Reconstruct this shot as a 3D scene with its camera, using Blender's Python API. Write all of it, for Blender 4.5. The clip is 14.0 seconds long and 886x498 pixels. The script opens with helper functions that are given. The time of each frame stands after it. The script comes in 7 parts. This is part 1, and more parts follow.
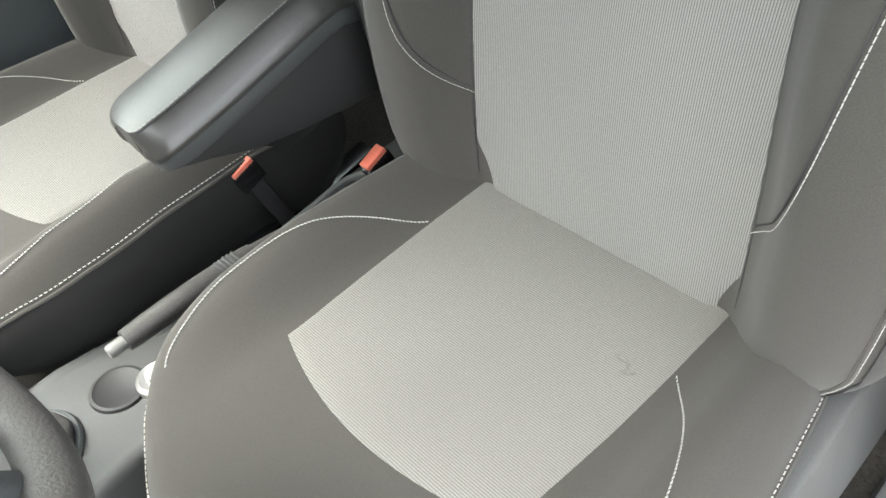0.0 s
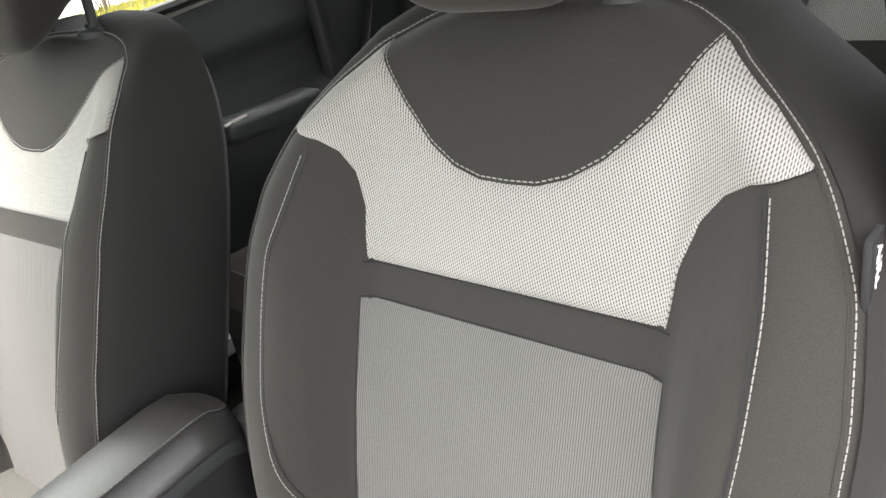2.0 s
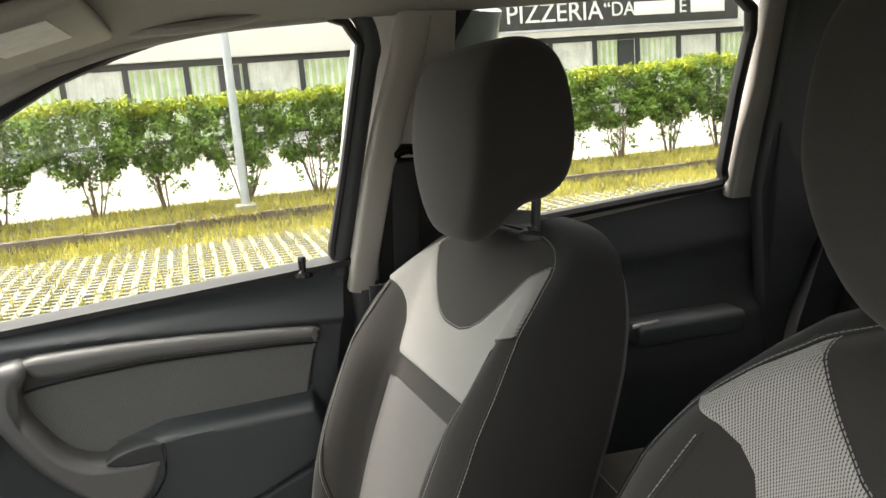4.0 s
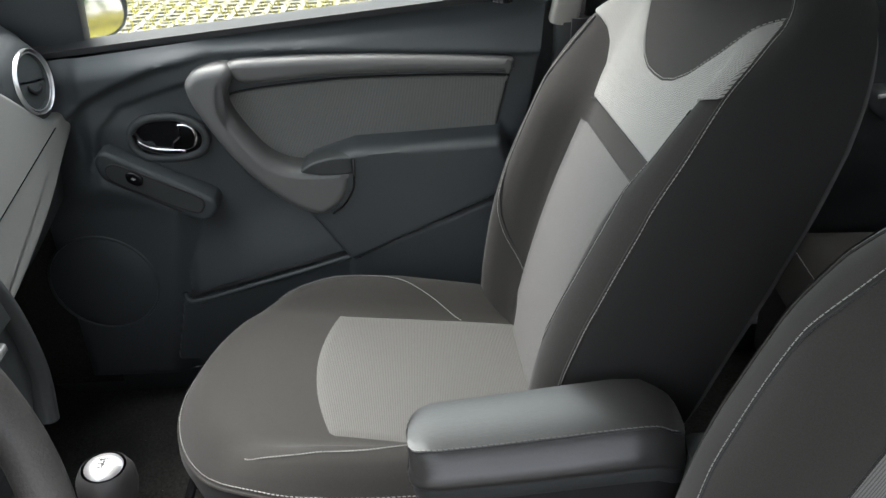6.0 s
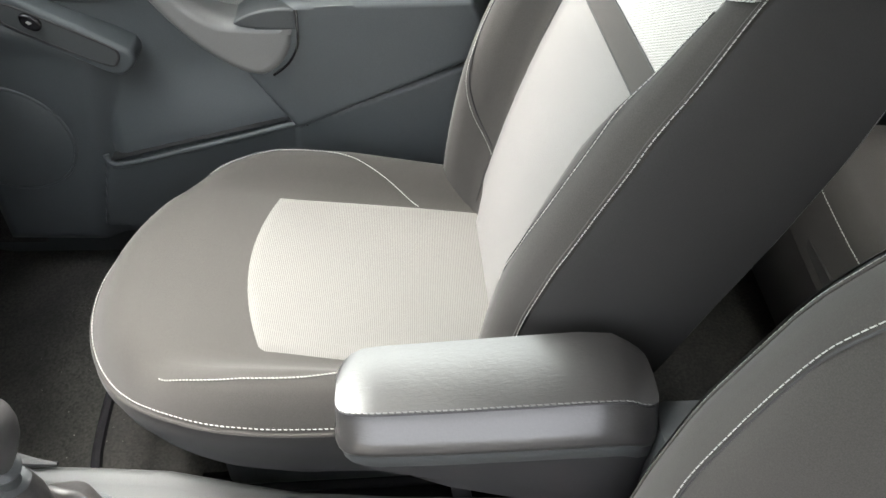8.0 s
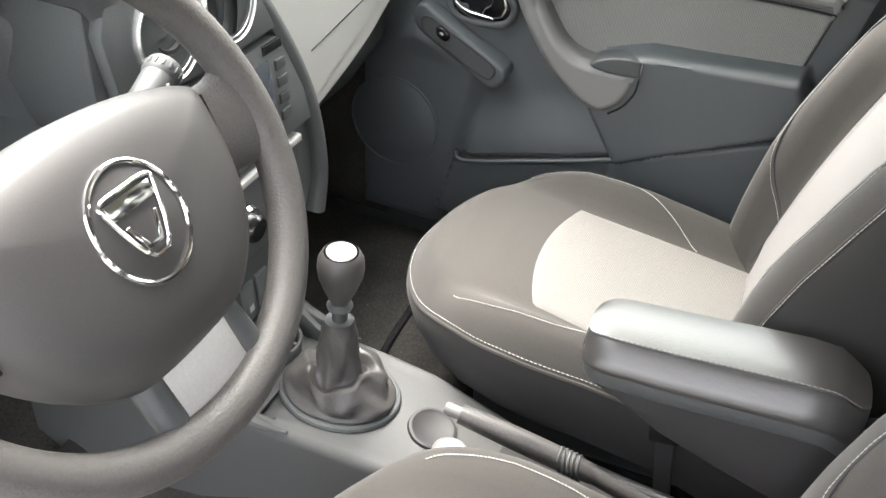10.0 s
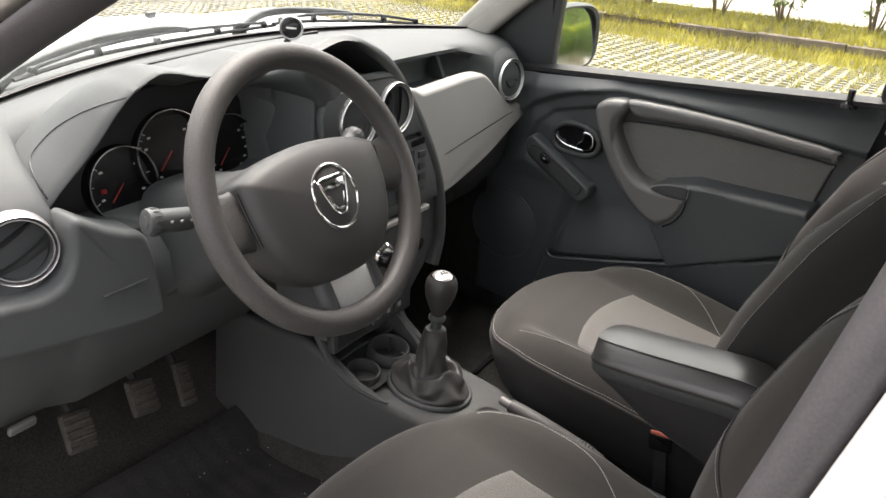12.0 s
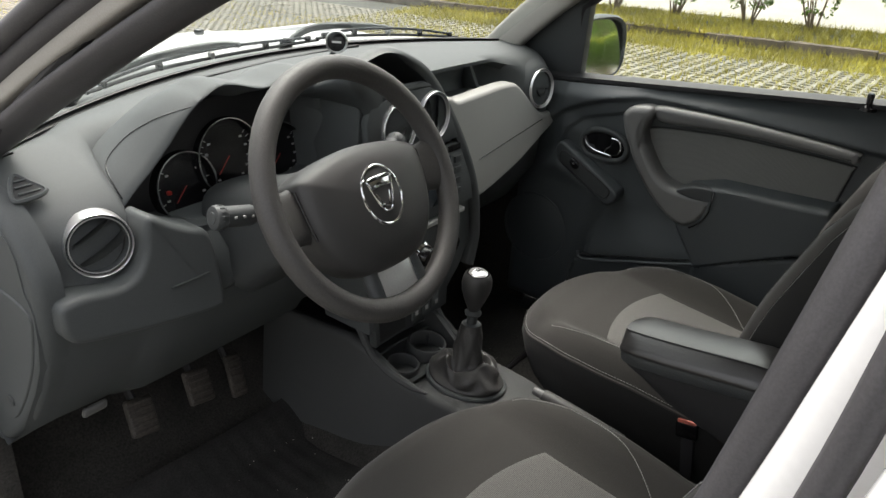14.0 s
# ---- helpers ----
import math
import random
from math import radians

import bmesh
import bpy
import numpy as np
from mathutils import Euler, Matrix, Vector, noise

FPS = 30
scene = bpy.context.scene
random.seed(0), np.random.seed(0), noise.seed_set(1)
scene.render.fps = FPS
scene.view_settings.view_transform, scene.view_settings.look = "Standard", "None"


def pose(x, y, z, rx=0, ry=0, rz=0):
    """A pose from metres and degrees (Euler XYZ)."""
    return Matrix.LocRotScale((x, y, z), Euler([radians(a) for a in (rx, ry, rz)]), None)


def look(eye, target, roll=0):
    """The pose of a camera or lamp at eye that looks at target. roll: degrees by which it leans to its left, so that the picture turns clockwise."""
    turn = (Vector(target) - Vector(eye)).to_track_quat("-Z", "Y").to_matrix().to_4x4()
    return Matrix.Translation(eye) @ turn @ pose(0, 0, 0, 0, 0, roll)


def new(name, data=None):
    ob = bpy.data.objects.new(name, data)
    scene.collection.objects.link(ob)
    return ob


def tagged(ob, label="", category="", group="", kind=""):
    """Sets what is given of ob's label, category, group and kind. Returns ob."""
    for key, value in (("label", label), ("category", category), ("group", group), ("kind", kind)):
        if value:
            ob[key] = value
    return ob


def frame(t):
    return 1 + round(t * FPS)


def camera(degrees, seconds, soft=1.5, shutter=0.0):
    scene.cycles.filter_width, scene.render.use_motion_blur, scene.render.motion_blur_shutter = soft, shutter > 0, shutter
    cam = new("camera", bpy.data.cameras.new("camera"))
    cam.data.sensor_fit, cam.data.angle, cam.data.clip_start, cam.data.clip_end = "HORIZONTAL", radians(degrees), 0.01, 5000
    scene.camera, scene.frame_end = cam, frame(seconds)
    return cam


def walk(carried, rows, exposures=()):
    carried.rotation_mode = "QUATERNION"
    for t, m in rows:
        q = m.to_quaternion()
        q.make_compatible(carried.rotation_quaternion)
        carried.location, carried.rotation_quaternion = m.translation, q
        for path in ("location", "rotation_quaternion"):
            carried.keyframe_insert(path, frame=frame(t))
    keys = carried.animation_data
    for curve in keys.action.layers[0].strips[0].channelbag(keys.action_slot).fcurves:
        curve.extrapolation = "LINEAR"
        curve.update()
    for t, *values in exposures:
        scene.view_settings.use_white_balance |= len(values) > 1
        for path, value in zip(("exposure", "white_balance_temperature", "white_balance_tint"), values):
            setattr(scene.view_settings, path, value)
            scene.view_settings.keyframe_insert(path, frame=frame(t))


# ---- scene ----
cam = camera(59.3, 14.0)
PATH = [
    (0, (-0.733, 0.376, 1.341), (0.372, -0.261, -0.2), -20.4),
    (0.5, (-0.733, 0.338, 1.361), (0.418, -0.492, -0.048), -17.4),
    (1, (-0.731, 0.343, 1.372), (0.422, -0.692, 0.107), -13.3),
    (1.5, (-0.732, 0.332, 1.387), (0.441, -0.825, 0.253), -11.8),
    (2, (-0.736, 0.313, 1.406), (0.495, -0.975, 0.496), -10.4),
    (2.5, (-0.739, 0.304, 1.413), (0.546, -1.08, 0.756), -8.2),
    (3, (-0.732, 0.294, 1.427), (0.656, -1.06, 0.938), -5.1),
    (3.5, (-0.713, 0.282, 1.451), (0.969, -0.718, 1.04), -3.5),
    (4, (-0.679, 0.253, 1.479), (1.187, -0.336, 1.065), -4.4),
    (4.2, (-0.667, 0.244, 1.487), (1.225, -0.22, 1.037), -4.7),
    (6.3, (-0.591, 0.188, 1.469), (1.087, 0.225, 0.382), -4.1),
    (6.5, (-0.546, 0.175, 1.468), (1.108, 0.216, 0.344), -4.2),
    (7, (-0.467, 0.181, 1.445), (1.153, 0.171, 0.272), -2.3),
    (7.5, (-0.416, 0.172, 1.451), (1.142, 0.131, 0.197), -0.8),
    (8, (-0.417, 0.172, 1.463), (1.013, 0.135, 0.065), -0.2),
    (8.5, (-0.443, 0.18, 1.465), (0.913, 0.183, -0.006), 2.1),
    (9, (-0.482, 0.193, 1.437), (0.888, 0.427, -0.001), 0.2),
    (9.2, (-0.505, 0.203, 1.427), (0.868, 0.56, 0.017), -0.1),
    (11.3, (-0.993, -0.096, 1.521), (0.541, 0.845, 0.648), 3.2),
    (11.5, (-1.011, -0.13, 1.521), (0.498, 0.858, 0.657), 2.9),
    (12, (-1.08, -0.184, 1.535), (0.392, 0.878, 0.695), 2.6),
    (12.5, (-1.147, -0.224, 1.545), (0.295, 0.911, 0.749), 2.0),
    (13, (-1.172, -0.245, 1.557), (0.262, 0.905, 0.767), 1.8),
    (13.5, (-1.168, -0.244, 1.555), (0.264, 0.909, 0.768), 1.6),
    (14, (-1.164, -0.229, 1.547), (0.273, 0.9, 0.734), 1.4),
]
EXPOSURES = [(0.0, 3.12, 6650, 6), (1.0, 3.36, 6650, 7), (1.5, 3.0, 6750, 9), (2.0, 3.0, 6900, 12), (3.0, 2.93, 7000, 12), (4.2, 1.93, 7100, 13), (6.3, 2.04, 6350, 11), (7.5, 2.97, 6600, 11), (9.2, 3.68, 6700, 11), (11.3, 2.58, 7000, 18), (12.5, 1.58, 7000, 15), (14.0, 1.25, 6800, 11)]
walk(cam, [(t, look(eye, target, roll)) for t, eye, target, roll in PATH], exposures=EXPOSURES)

# ---- world and sun ----
world = bpy.data.worlds.new("overcast_sky")
scene.world = world
world.use_nodes = True
wn = world.node_tree.nodes
sky = wn.new("ShaderNodeTexSky")
sky.sky_type, sky.sun_disc = 'NISHITA', False
sky.sun_elevation, sky.sun_rotation = radians(65), radians(43)
sky.dust_density, sky.ozone_density, sky.air_density = 6.0, 1.0, 1.0
wn["Background"].inputs["Strength"].default_value = 0.25
cloud = wn.new("ShaderNodeHueSaturation")
cloud.inputs["Saturation"].default_value = 0.25
world.node_tree.links.new(sky.outputs[0], cloud.inputs["Color"])
world.node_tree.links.new(cloud.outputs[0], wn["Background"].inputs["Color"])
sun = new("sun", bpy.data.lights.new("sun", 'SUN'))
sun.data.energy, sun.data.angle, sun.data.color = 0.5, radians(60), (1.0, 0.96, 0.9)
sun.matrix_world = look((4.5, 4.8, 12), (0, 0, 0))


# ---- materials ----
def mat(name, col, rough=0.6, metal=0.0, grain=0.15, scale=60.0, bump=0.1, blotch=0.12, bscale=4.0, coat=0.0, sheen=0.0, var=0.0):
    """Principled surface with fine grain, broad blotches and a grain relief; scale is in cells per metre."""
    m = bpy.data.materials.new(name)
    m.use_nodes = True
    nt, nd = m.node_tree, m.node_tree.nodes
    p = nd["Principled BSDF"]
    p.inputs["Roughness"].default_value, p.inputs["Metallic"].default_value = rough, metal
    p.inputs["Coat Weight"].default_value, p.inputs["Sheen Weight"].default_value = coat, sheen
    tc = nd.new("ShaderNodeTexCoord")
    n1, n2 = nd.new("ShaderNodeTexNoise"), nd.new("ShaderNodeTexNoise")
    n1.inputs["Scale"].default_value, n2.inputs["Scale"].default_value = scale, bscale
    n1.inputs["Detail"].default_value, n2.inputs["Detail"].default_value = 3, 4
    for n in (n1, n2):
        nt.links.new(tc.outputs["Object"], n.inputs["Vector"])
    mix1, mix2 = nd.new("ShaderNodeMix"), nd.new("ShaderNodeMix")
    for mx, src, amount in ((mix1, n1, grain), (mix2, n2, blotch)):
        mx.data_type, mx.blend_type = 'RGBA', 'MULTIPLY'
        ramp = nd.new("ShaderNodeMapRange")
        ramp.inputs["From Min"].default_value, ramp.inputs["From Max"].default_value = 0.3, 0.7
        ramp.inputs["To Min"].default_value, ramp.inputs["To Max"].default_value = 1 - amount, 1 + amount * 0.6
        nt.links.new(src.outputs["Fac"], ramp.inputs["Value"])
        mx.inputs["Factor"].default_value = 1
        nt.links.new(ramp.outputs[0], mx.inputs["B"])
    mix1.inputs["A"].default_value = (*col, 1)
    nt.links.new(mix1.outputs["Result"], mix2.inputs["A"])
    out = mix2.outputs["Result"]
    if var:
        info, mv, mr = nd.new("ShaderNodeObjectInfo"), nd.new("ShaderNodeMix"), nd.new("ShaderNodeMapRange")
        mv.data_type, mv.blend_type = 'RGBA', 'MULTIPLY'
        mv.inputs["Factor"].default_value = 1
        mr.inputs["To Min"].default_value, mr.inputs["To Max"].default_value = 1 - var, 1 + var
        nt.links.new(info.outputs["Random"], mr.inputs["Value"])
        nt.links.new(mr.outputs[0], mv.inputs["B"])
        nt.links.new(out, mv.inputs["A"])
        out = mv.outputs["Result"]
    nt.links.new(out, p.inputs["Base Color"])
    rr = nd.new("ShaderNodeMapRange")
    rr.inputs["To Min"].default_value, rr.inputs["To Max"].default_value = max(0.02, rough - 0.08), min(1, rough + 0.1)
    nt.links.new(n2.outputs["Fac"], rr.inputs["Value"])
    nt.links.new(rr.outputs[0], p.inputs["Roughness"])
    if bump:
        b = nd.new("ShaderNodeBump")
        b.inputs["Strength"].default_value, b.inputs["Distance"].default_value = bump, 0.3 / scale
        nt.links.new(n1.outputs["Fac"], b.inputs["Height"])
        nt.links.new(b.outputs[0], p.inputs["Normal"])
    return m


def woven(name, light, dark, pitch, dots, axes):
    """Cloth with a woven pattern: ribs across the first axis, or rows of small holes."""
    m = mat(name, light, 0.9, grain=0.12, scale=900, bump=0.2, blotch=0.08, bscale=7, sheen=0.1)
    nt, nd = m.node_tree, m.node_tree.nodes
    p = nd["Principled BSDF"]
    base = p.inputs["Base Color"].links[0].from_socket
    tc, sep = nd.new("ShaderNodeTexCoord"), nd.new("ShaderNodeSeparateXYZ")
    nt.links.new(tc.outputs["UV" if dots else "Object"], sep.inputs[0])

    def calc(op, a, b=None):
        n = nd.new("ShaderNodeMath")
        n.operation = op
        for k, v in enumerate((a, b)):
            if v is None:
                continue
            if isinstance(v, (int, float)):
                n.inputs[k].default_value = v
            else:
                nt.links.new(v, n.inputs[k])
        return n.outputs[0]

    k = 2 * math.pi / pitch
    sx = calc('SINE', calc('MULTIPLY', sep.outputs[axes[0]], k))
    if dots:
        a = calc('MULTIPLY', sep.outputs[axes[0]], k)
        b = calc('MULTIPLY', sep.outputs[axes[1]], k)
        slits = calc('SINE', calc('SUBTRACT', a, calc('MULTIPLY', b, 0.38)))
        knots = calc('SINE', calc('ADD', calc('MULTIPLY', a, 0.5), calc('MULTIPLY', b, 0.8)))
        fac = calc('ADD', slits, calc('MULTIPLY', knots, 0.55))
        lo, hi = 0.05, 0.95
    else:
        fac, lo, hi = sx, -0.2, 0.9
    ramp, mix = nd.new("ShaderNodeMapRange"), nd.new("ShaderNodeMix")
    ramp.inputs["From Min"].default_value, ramp.inputs["From Max"].default_value = lo, hi
    nt.links.new(fac, ramp.inputs["Value"])
    mix.data_type = 'RGBA'
    mix.inputs["B"].default_value = (*dark, 1)
    nt.links.new(ramp.outputs[0], mix.inputs["Factor"])
    nt.links.new(base, mix.inputs["A"])
    nt.links.new(mix.outputs["Result"], p.inputs["Base Color"])
    return m


def pane(name, tint=(0.93, 0.96, 0.95)):
    """A thin sheet of glass: see-through, with a mirror sheen at grazing angles."""
    m = bpy.data.materials.new(name)
    m.use_nodes = True
    nt, nd = m.node_tree, m.node_tree.nodes
    nd.remove(nd["Principled BSDF"])
    tr, gl, fr, mx = (nd.new("ShaderNode" + s) for s in ("BsdfTransparent", "BsdfGlossy", "LayerWeight", "MixShader"))
    pw, sc = nd.new("ShaderNodeMath"), nd.new("ShaderNodeMath")
    pw.operation, sc.operation = 'POWER', 'MULTIPLY_ADD'
    pw.inputs[1].default_value = 4.0
    sc.inputs[1].default_value, sc.inputs[2].default_value = 0.5, 0.035
    tr.inputs["Color"].default_value = (*tint, 1)
    gl.inputs["Roughness"].default_value = 0.02
    fr.inputs["Blend"].default_value = 0.5
    nt.links.new(fr.outputs["Facing"], pw.inputs[0])
    nt.links.new(pw.outputs[0], sc.inputs[0])
    nt.links.new(sc.outputs[0], mx.inputs[0])
    nt.links.new(tr.outputs[0], mx.inputs[1])
    nt.links.new(gl.outputs[0], mx.inputs[2])
    nt.links.new(mx.outputs[0], nd["Material Output"].inputs[0])
    return m


M_SEAT = mat("dark_grey_seat_cloth", (0.0315, 0.0296, 0.0268), 0.92, grain=0.22, scale=900, bump=0.3, blotch=0.10, bscale=6, sheen=0.12)
M_SEAT.node_tree.nodes["Principled BSDF"].inputs["Specular IOR Level"].default_value = 0.3
M_INSERT = woven("ribbed_light_grey_cloth", (0.158, 0.154, 0.148), (0.066, 0.064, 0.061), 0.0024, False, (0, 2))
M_MESH = woven("light_mesh_cloth", (0.39, 0.38, 0.36), (0.075, 0.072, 0.068), 0.0027, True, (0, 1))
# same cloth as M_INSERT, colour darkened against the strong light on the cushion
M_CUSHION = woven("ribbed_light_grey_cloth_shaded", (0.124, 0.120, 0.113), (0.066, 0.0635, 0.060), 0.0025, False, (1, 0))
M_DOORCLOTH = woven("ribbed_grey_door_cloth", (0.165, 0.165, 0.155), (0.085, 0.085, 0.08), 0.0026, False, (1, 2))
M_THREAD = mat("pale_sewing_thread", (0.31, 0.305, 0.29), 0.7, grain=0.2, scale=800, bump=0.1)
M_LEATHER = mat("black_grained_leatherette", (0.040, 0.039, 0.038), 0.45, grain=0.25, scale=330, bump=0.35, blotch=0.15, bscale=9)
M_LID = mat("polished_black_leatherette", (0.027, 0.0267, 0.026), 0.31, grain=0.12, scale=420, bump=0.0, blotch=0.08, bscale=7)


def creased(m, scale=(110, 290, 160), depth=0.0011):
    """Adds the long soft wrinkles of stretched leatherette over a fine pebble."""
    nt, nd = m.node_tree, m.node_tree.nodes
    tc, mp, ns, pb, add, b = (nd.new("ShaderNode" + k) for k in ("TexCoord", "Mapping", "TexNoise", "TexNoise", "Math", "Bump"))
    mp.inputs["Scale"].default_value = (scale[1], scale[0], scale[2])
    ns.inputs["Scale"].default_value, ns.inputs["Detail"].default_value, ns.inputs["Distortion"].default_value = 1.0, 3.0, 0.6
    pb.inputs["Scale"].default_value, pb.inputs["Detail"].default_value = 900.0, 1.0
    add.operation = 'MULTIPLY_ADD'
    add.inputs[1].default_value = 0.22
    b.inputs["Strength"].default_value, b.inputs["Distance"].default_value = 0.22, depth
    nt.links.new(tc.outputs["Object"], mp.inputs["Vector"])
    nt.links.new(mp.outputs[0], ns.inputs["Vector"])
    nt.links.new(tc.outputs["Object"], pb.inputs["Vector"])
    nt.links.new(pb.outputs["Fac"], add.inputs[0])
    nt.links.new(ns.outputs["Fac"], add.inputs[2])
    nt.links.new(add.outputs[0], b.inputs["Height"])
    nt.links.new(b.outputs[0], nd["Principled BSDF"].inputs["Normal"])
    nd["Principled BSDF"].inputs["Specular IOR Level"].default_value = 0.68
    return m


creased(M_LID)
M_STAIN = mat("dull_ink_stain", (0.11, 0.105, 0.10), 0.9, grain=0.4, scale=700, bump=0)
M_SIDE = mat("black_seat_side_cloth", (0.014, 0.0137, 0.0132), 0.9, grain=0.22, scale=900, bump=0.3, blotch=0.1, bscale=6, sheen=0.06)
M_CONSOLE = mat("satin_grey_console_plastic", (0.056, 0.058, 0.058), 0.62, grain=0.12, scale=700, bump=0.2, blotch=0.08, bscale=6)
M_CONSOLE.node_tree.nodes["Principled BSDF"].inputs["Specular IOR Level"].default_value = 0.35
M_PLAST = mat("charcoal_grained_plastic", (0.040, 0.044, 0.045), 0.55, grain=0.18, scale=700, bump=0.3, blotch=0.08, bscale=5)
M_DASH = mat("dark_grey_dash_plastic", (0.067, 0.073, 0.074), 0.6, grain=0.15, scale=800, bump=0.3, blotch=0.07, bscale=5)
M_DASH.node_tree.nodes["Principled BSDF"].inputs["Specular IOR Level"].default_value = 0.3
M_PALE = mat("mid_grey_dash_panel", (0.28, 0.278, 0.262), 0.5, grain=0.1, scale=800, bump=0.2, blotch=0.06, bscale=5)
# the paler grey carries the windscreen's reflection in the colour
M_COWL = mat("reflection_greyed_cowl_plastic", (0.105, 0.112, 0.108), 0.5, grain=0.2, scale=300, bump=0.2, blotch=0.2, bscale=8)
M_DOOR = mat("blue_grey_door_plastic", (0.049, 0.056, 0.059), 0.5, grain=0.15, scale=700, bump=0.3, blotch=0.08, bscale=5)
M_SILVER = mat("satin_grey_plastic", (0.32, 0.316, 0.308), 0.34, 0.15, grain=0.08, scale=400, bump=0.05, blotch=0.08)
M_PULL = mat("grey_door_pull_plastic", (0.105, 0.105, 0.102), 0.40, 0.0, grain=0.08, scale=500, bump=0.1, blotch=0.1)
M_WHEEL = mat("grained_grey_wheel_rim", (0.056, 0.054, 0.052), 0.52, grain=0.14, scale=400, bump=0.85, blotch=0.1, bscale=6)
M_HUB = mat("dark_grey_airbag_cover", (0.038, 0.0375, 0.037), 0.48, grain=0.12, scale=900, bump=0.2, blotch=0.07)
M_CHROME = mat("polished_chrome", (0.78, 0.78, 0.79), 0.1, 1.0, grain=0.02, scale=50, bump=0, blotch=0.04)
M_PLATE = mat("satin_silver_paint", (0.62, 0.61, 0.59), 0.32, 0.5, grain=0.06, scale=400, bump=0.03, blotch=0.06)
M_RING = mat("satin_chrome_ring", (0.70, 0.70, 0.70), 0.30, 0.85, grain=0.03, scale=200, bump=0, blotch=0.05)
M_STEEL = mat("brushed_steel", (0.42, 0.42, 0.41), 0.35, 0.9, grain=0.1, scale=300, bump=0.05)
M_BLACK = mat("black_gloss_plastic", (0.008, 0.008, 0.009), 0.2, grain=0.1, scale=100, bump=0)
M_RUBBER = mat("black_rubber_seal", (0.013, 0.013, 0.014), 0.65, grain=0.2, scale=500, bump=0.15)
M_GASKET = mat("dark_grey_door_seal", (0.058, 0.056, 0.060), 0.6, grain=0.2, scale=500, bump=0.15)
M_BELT = mat("black_webbing", (0.018, 0.018, 0.02), 0.7, grain=0.3, scale=900, bump=0.3)
M_WEB = mat("grey_webbing", (0.055, 0.055, 0.060), 0.7, grain=0.3, scale=900, bump=0.3)
M_CARPET = mat("charcoal_carpet", (0.030, 0.028, 0.025), 0.95, grain=0.6, scale=220, bump=0.9, blotch=0.5, bscale=9)
M_MAT = mat("dusty_black_floor_mat", (0.024, 0.0228, 0.0215), 0.9, grain=0.5, scale=260, bump=0.7, blotch=0.5, bscale=10)
M_BEIGE = mat("beige_trim", (0.34, 0.325, 0.295), 0.7, grain=0.1, scale=600, bump=0.2, blotch=0.06)
M_LINER = mat("beige_headlining", (0.30, 0.285, 0.255), 0.95, grain=0.2, scale=900, bump=0.3, blotch=0.08)
M_WHITE = mat("white_car_paint", (0.80, 0.80, 0.79), 0.22, grain=0.02, scale=200, bump=0, blotch=0.03, coat=0.6)
M_ORANGE = mat("faded_orange_red_plastic", (0.62, 0.16, 0.11), 0.4, grain=0.1, scale=300, bump=0.05)
M_RED = mat("red_marking", (0.30, 0.018, 0.012), 0.5, bump=0)
M_SCREEN = mat("dark_screen_glass", (0.05, 0.06, 0.07), 0.08, grain=0.02, bump=0, coat=0.5)
M_DIALMARK = mat("grey_dial_print", (0.30, 0.30, 0.29), 0.6, grain=0.1, bump=0)
M_PRINT = mat("white_print", (0.75, 0.75, 0.73), 0.6, grain=0.1, bump=0)
M_PEDAL = mat("worn_pedal_rubber", (0.048, 0.041, 0.035), 0.7, grain=0.4, scale=150, bump=0.4, blotch=0.4, bscale=25)
M_TYRE = mat("tyre_rubber", (0.02, 0.02, 0.02), 0.85, grain=0.3, scale=150, bump=0.3)
M_GLASS = pane("window_glass", (0.86, 0.90, 0.88))
M_SCREENGLASS = pane("tinted_windscreen_glass", (0.76, 0.82, 0.80))
M_MIRROR = mat("mirror_silver", (0.9, 0.9, 0.9), 0.01, 1.0, grain=0, bump=0, blotch=0)
M_GROUND = mat("earth_and_grass", (0.088, 0.085, 0.070), 0.95, grain=0.5, scale=35, bump=0.8, blotch=0.35, bscale=0.8)
M_CONCRETE = mat("pale_concrete", (0.275, 0.255, 0.205), 0.9, grain=0.25, scale=90, bump=0.4, blotch=0.2, bscale=2, var=0.1)
M_KERB = mat("mossy_grey_kerbstone", (0.15, 0.12, 0.09), 0.95, grain=0.45, scale=60, bump=0.7, blotch=0.4, bscale=5, var=0.15)
M_PATH = mat("pale_pavement", (0.37, 0.34, 0.295), 0.9, grain=0.12, scale=40, bump=0.3, blotch=0.12, bscale=1.2)
M_GRASS = mat("dry_green_grass", (0.50, 0.435, 0.075), 0.8, grain=0.4, scale=6, bump=0, blotch=0.35, bscale=1.1)
M_LEAF = mat("green_leaves", (0.15, 0.245, 0.035), 0.6, grain=0.45, scale=12, bump=0, blotch=0.4, bscale=2.2)
M_TIP = mat("fresh_yellow_green_leaves", (0.37, 0.42, 0.03), 0.6, grain=0.35, scale=12, bump=0, blotch=0.3, bscale=2.2)
M_BARK = mat("pale_brown_bark", (0.21, 0.16, 0.11), 0.9, grain=0.4, scale=50, bump=0.5)
M_WALL = mat("white_render", (0.66, 0.65, 0.62), 0.9, grain=0.06, scale=40, bump=0.15, blotch=0.07, bscale=1)
M_FRAME = mat("dark_window_frame", (0.03, 0.032, 0.035), 0.5, bump=0)
M_CURTAIN = mat("pale_curtain", (0.62, 0.63, 0.58), 0.85, grain=0.12, scale=9, bump=0.1, blotch=0.2, bscale=2)
M_GREENCURT = mat("pale_green_curtain", (0.45, 0.58, 0.30), 0.85, grain=0.12, scale=9, bump=0.1, blotch=0.2, bscale=2)
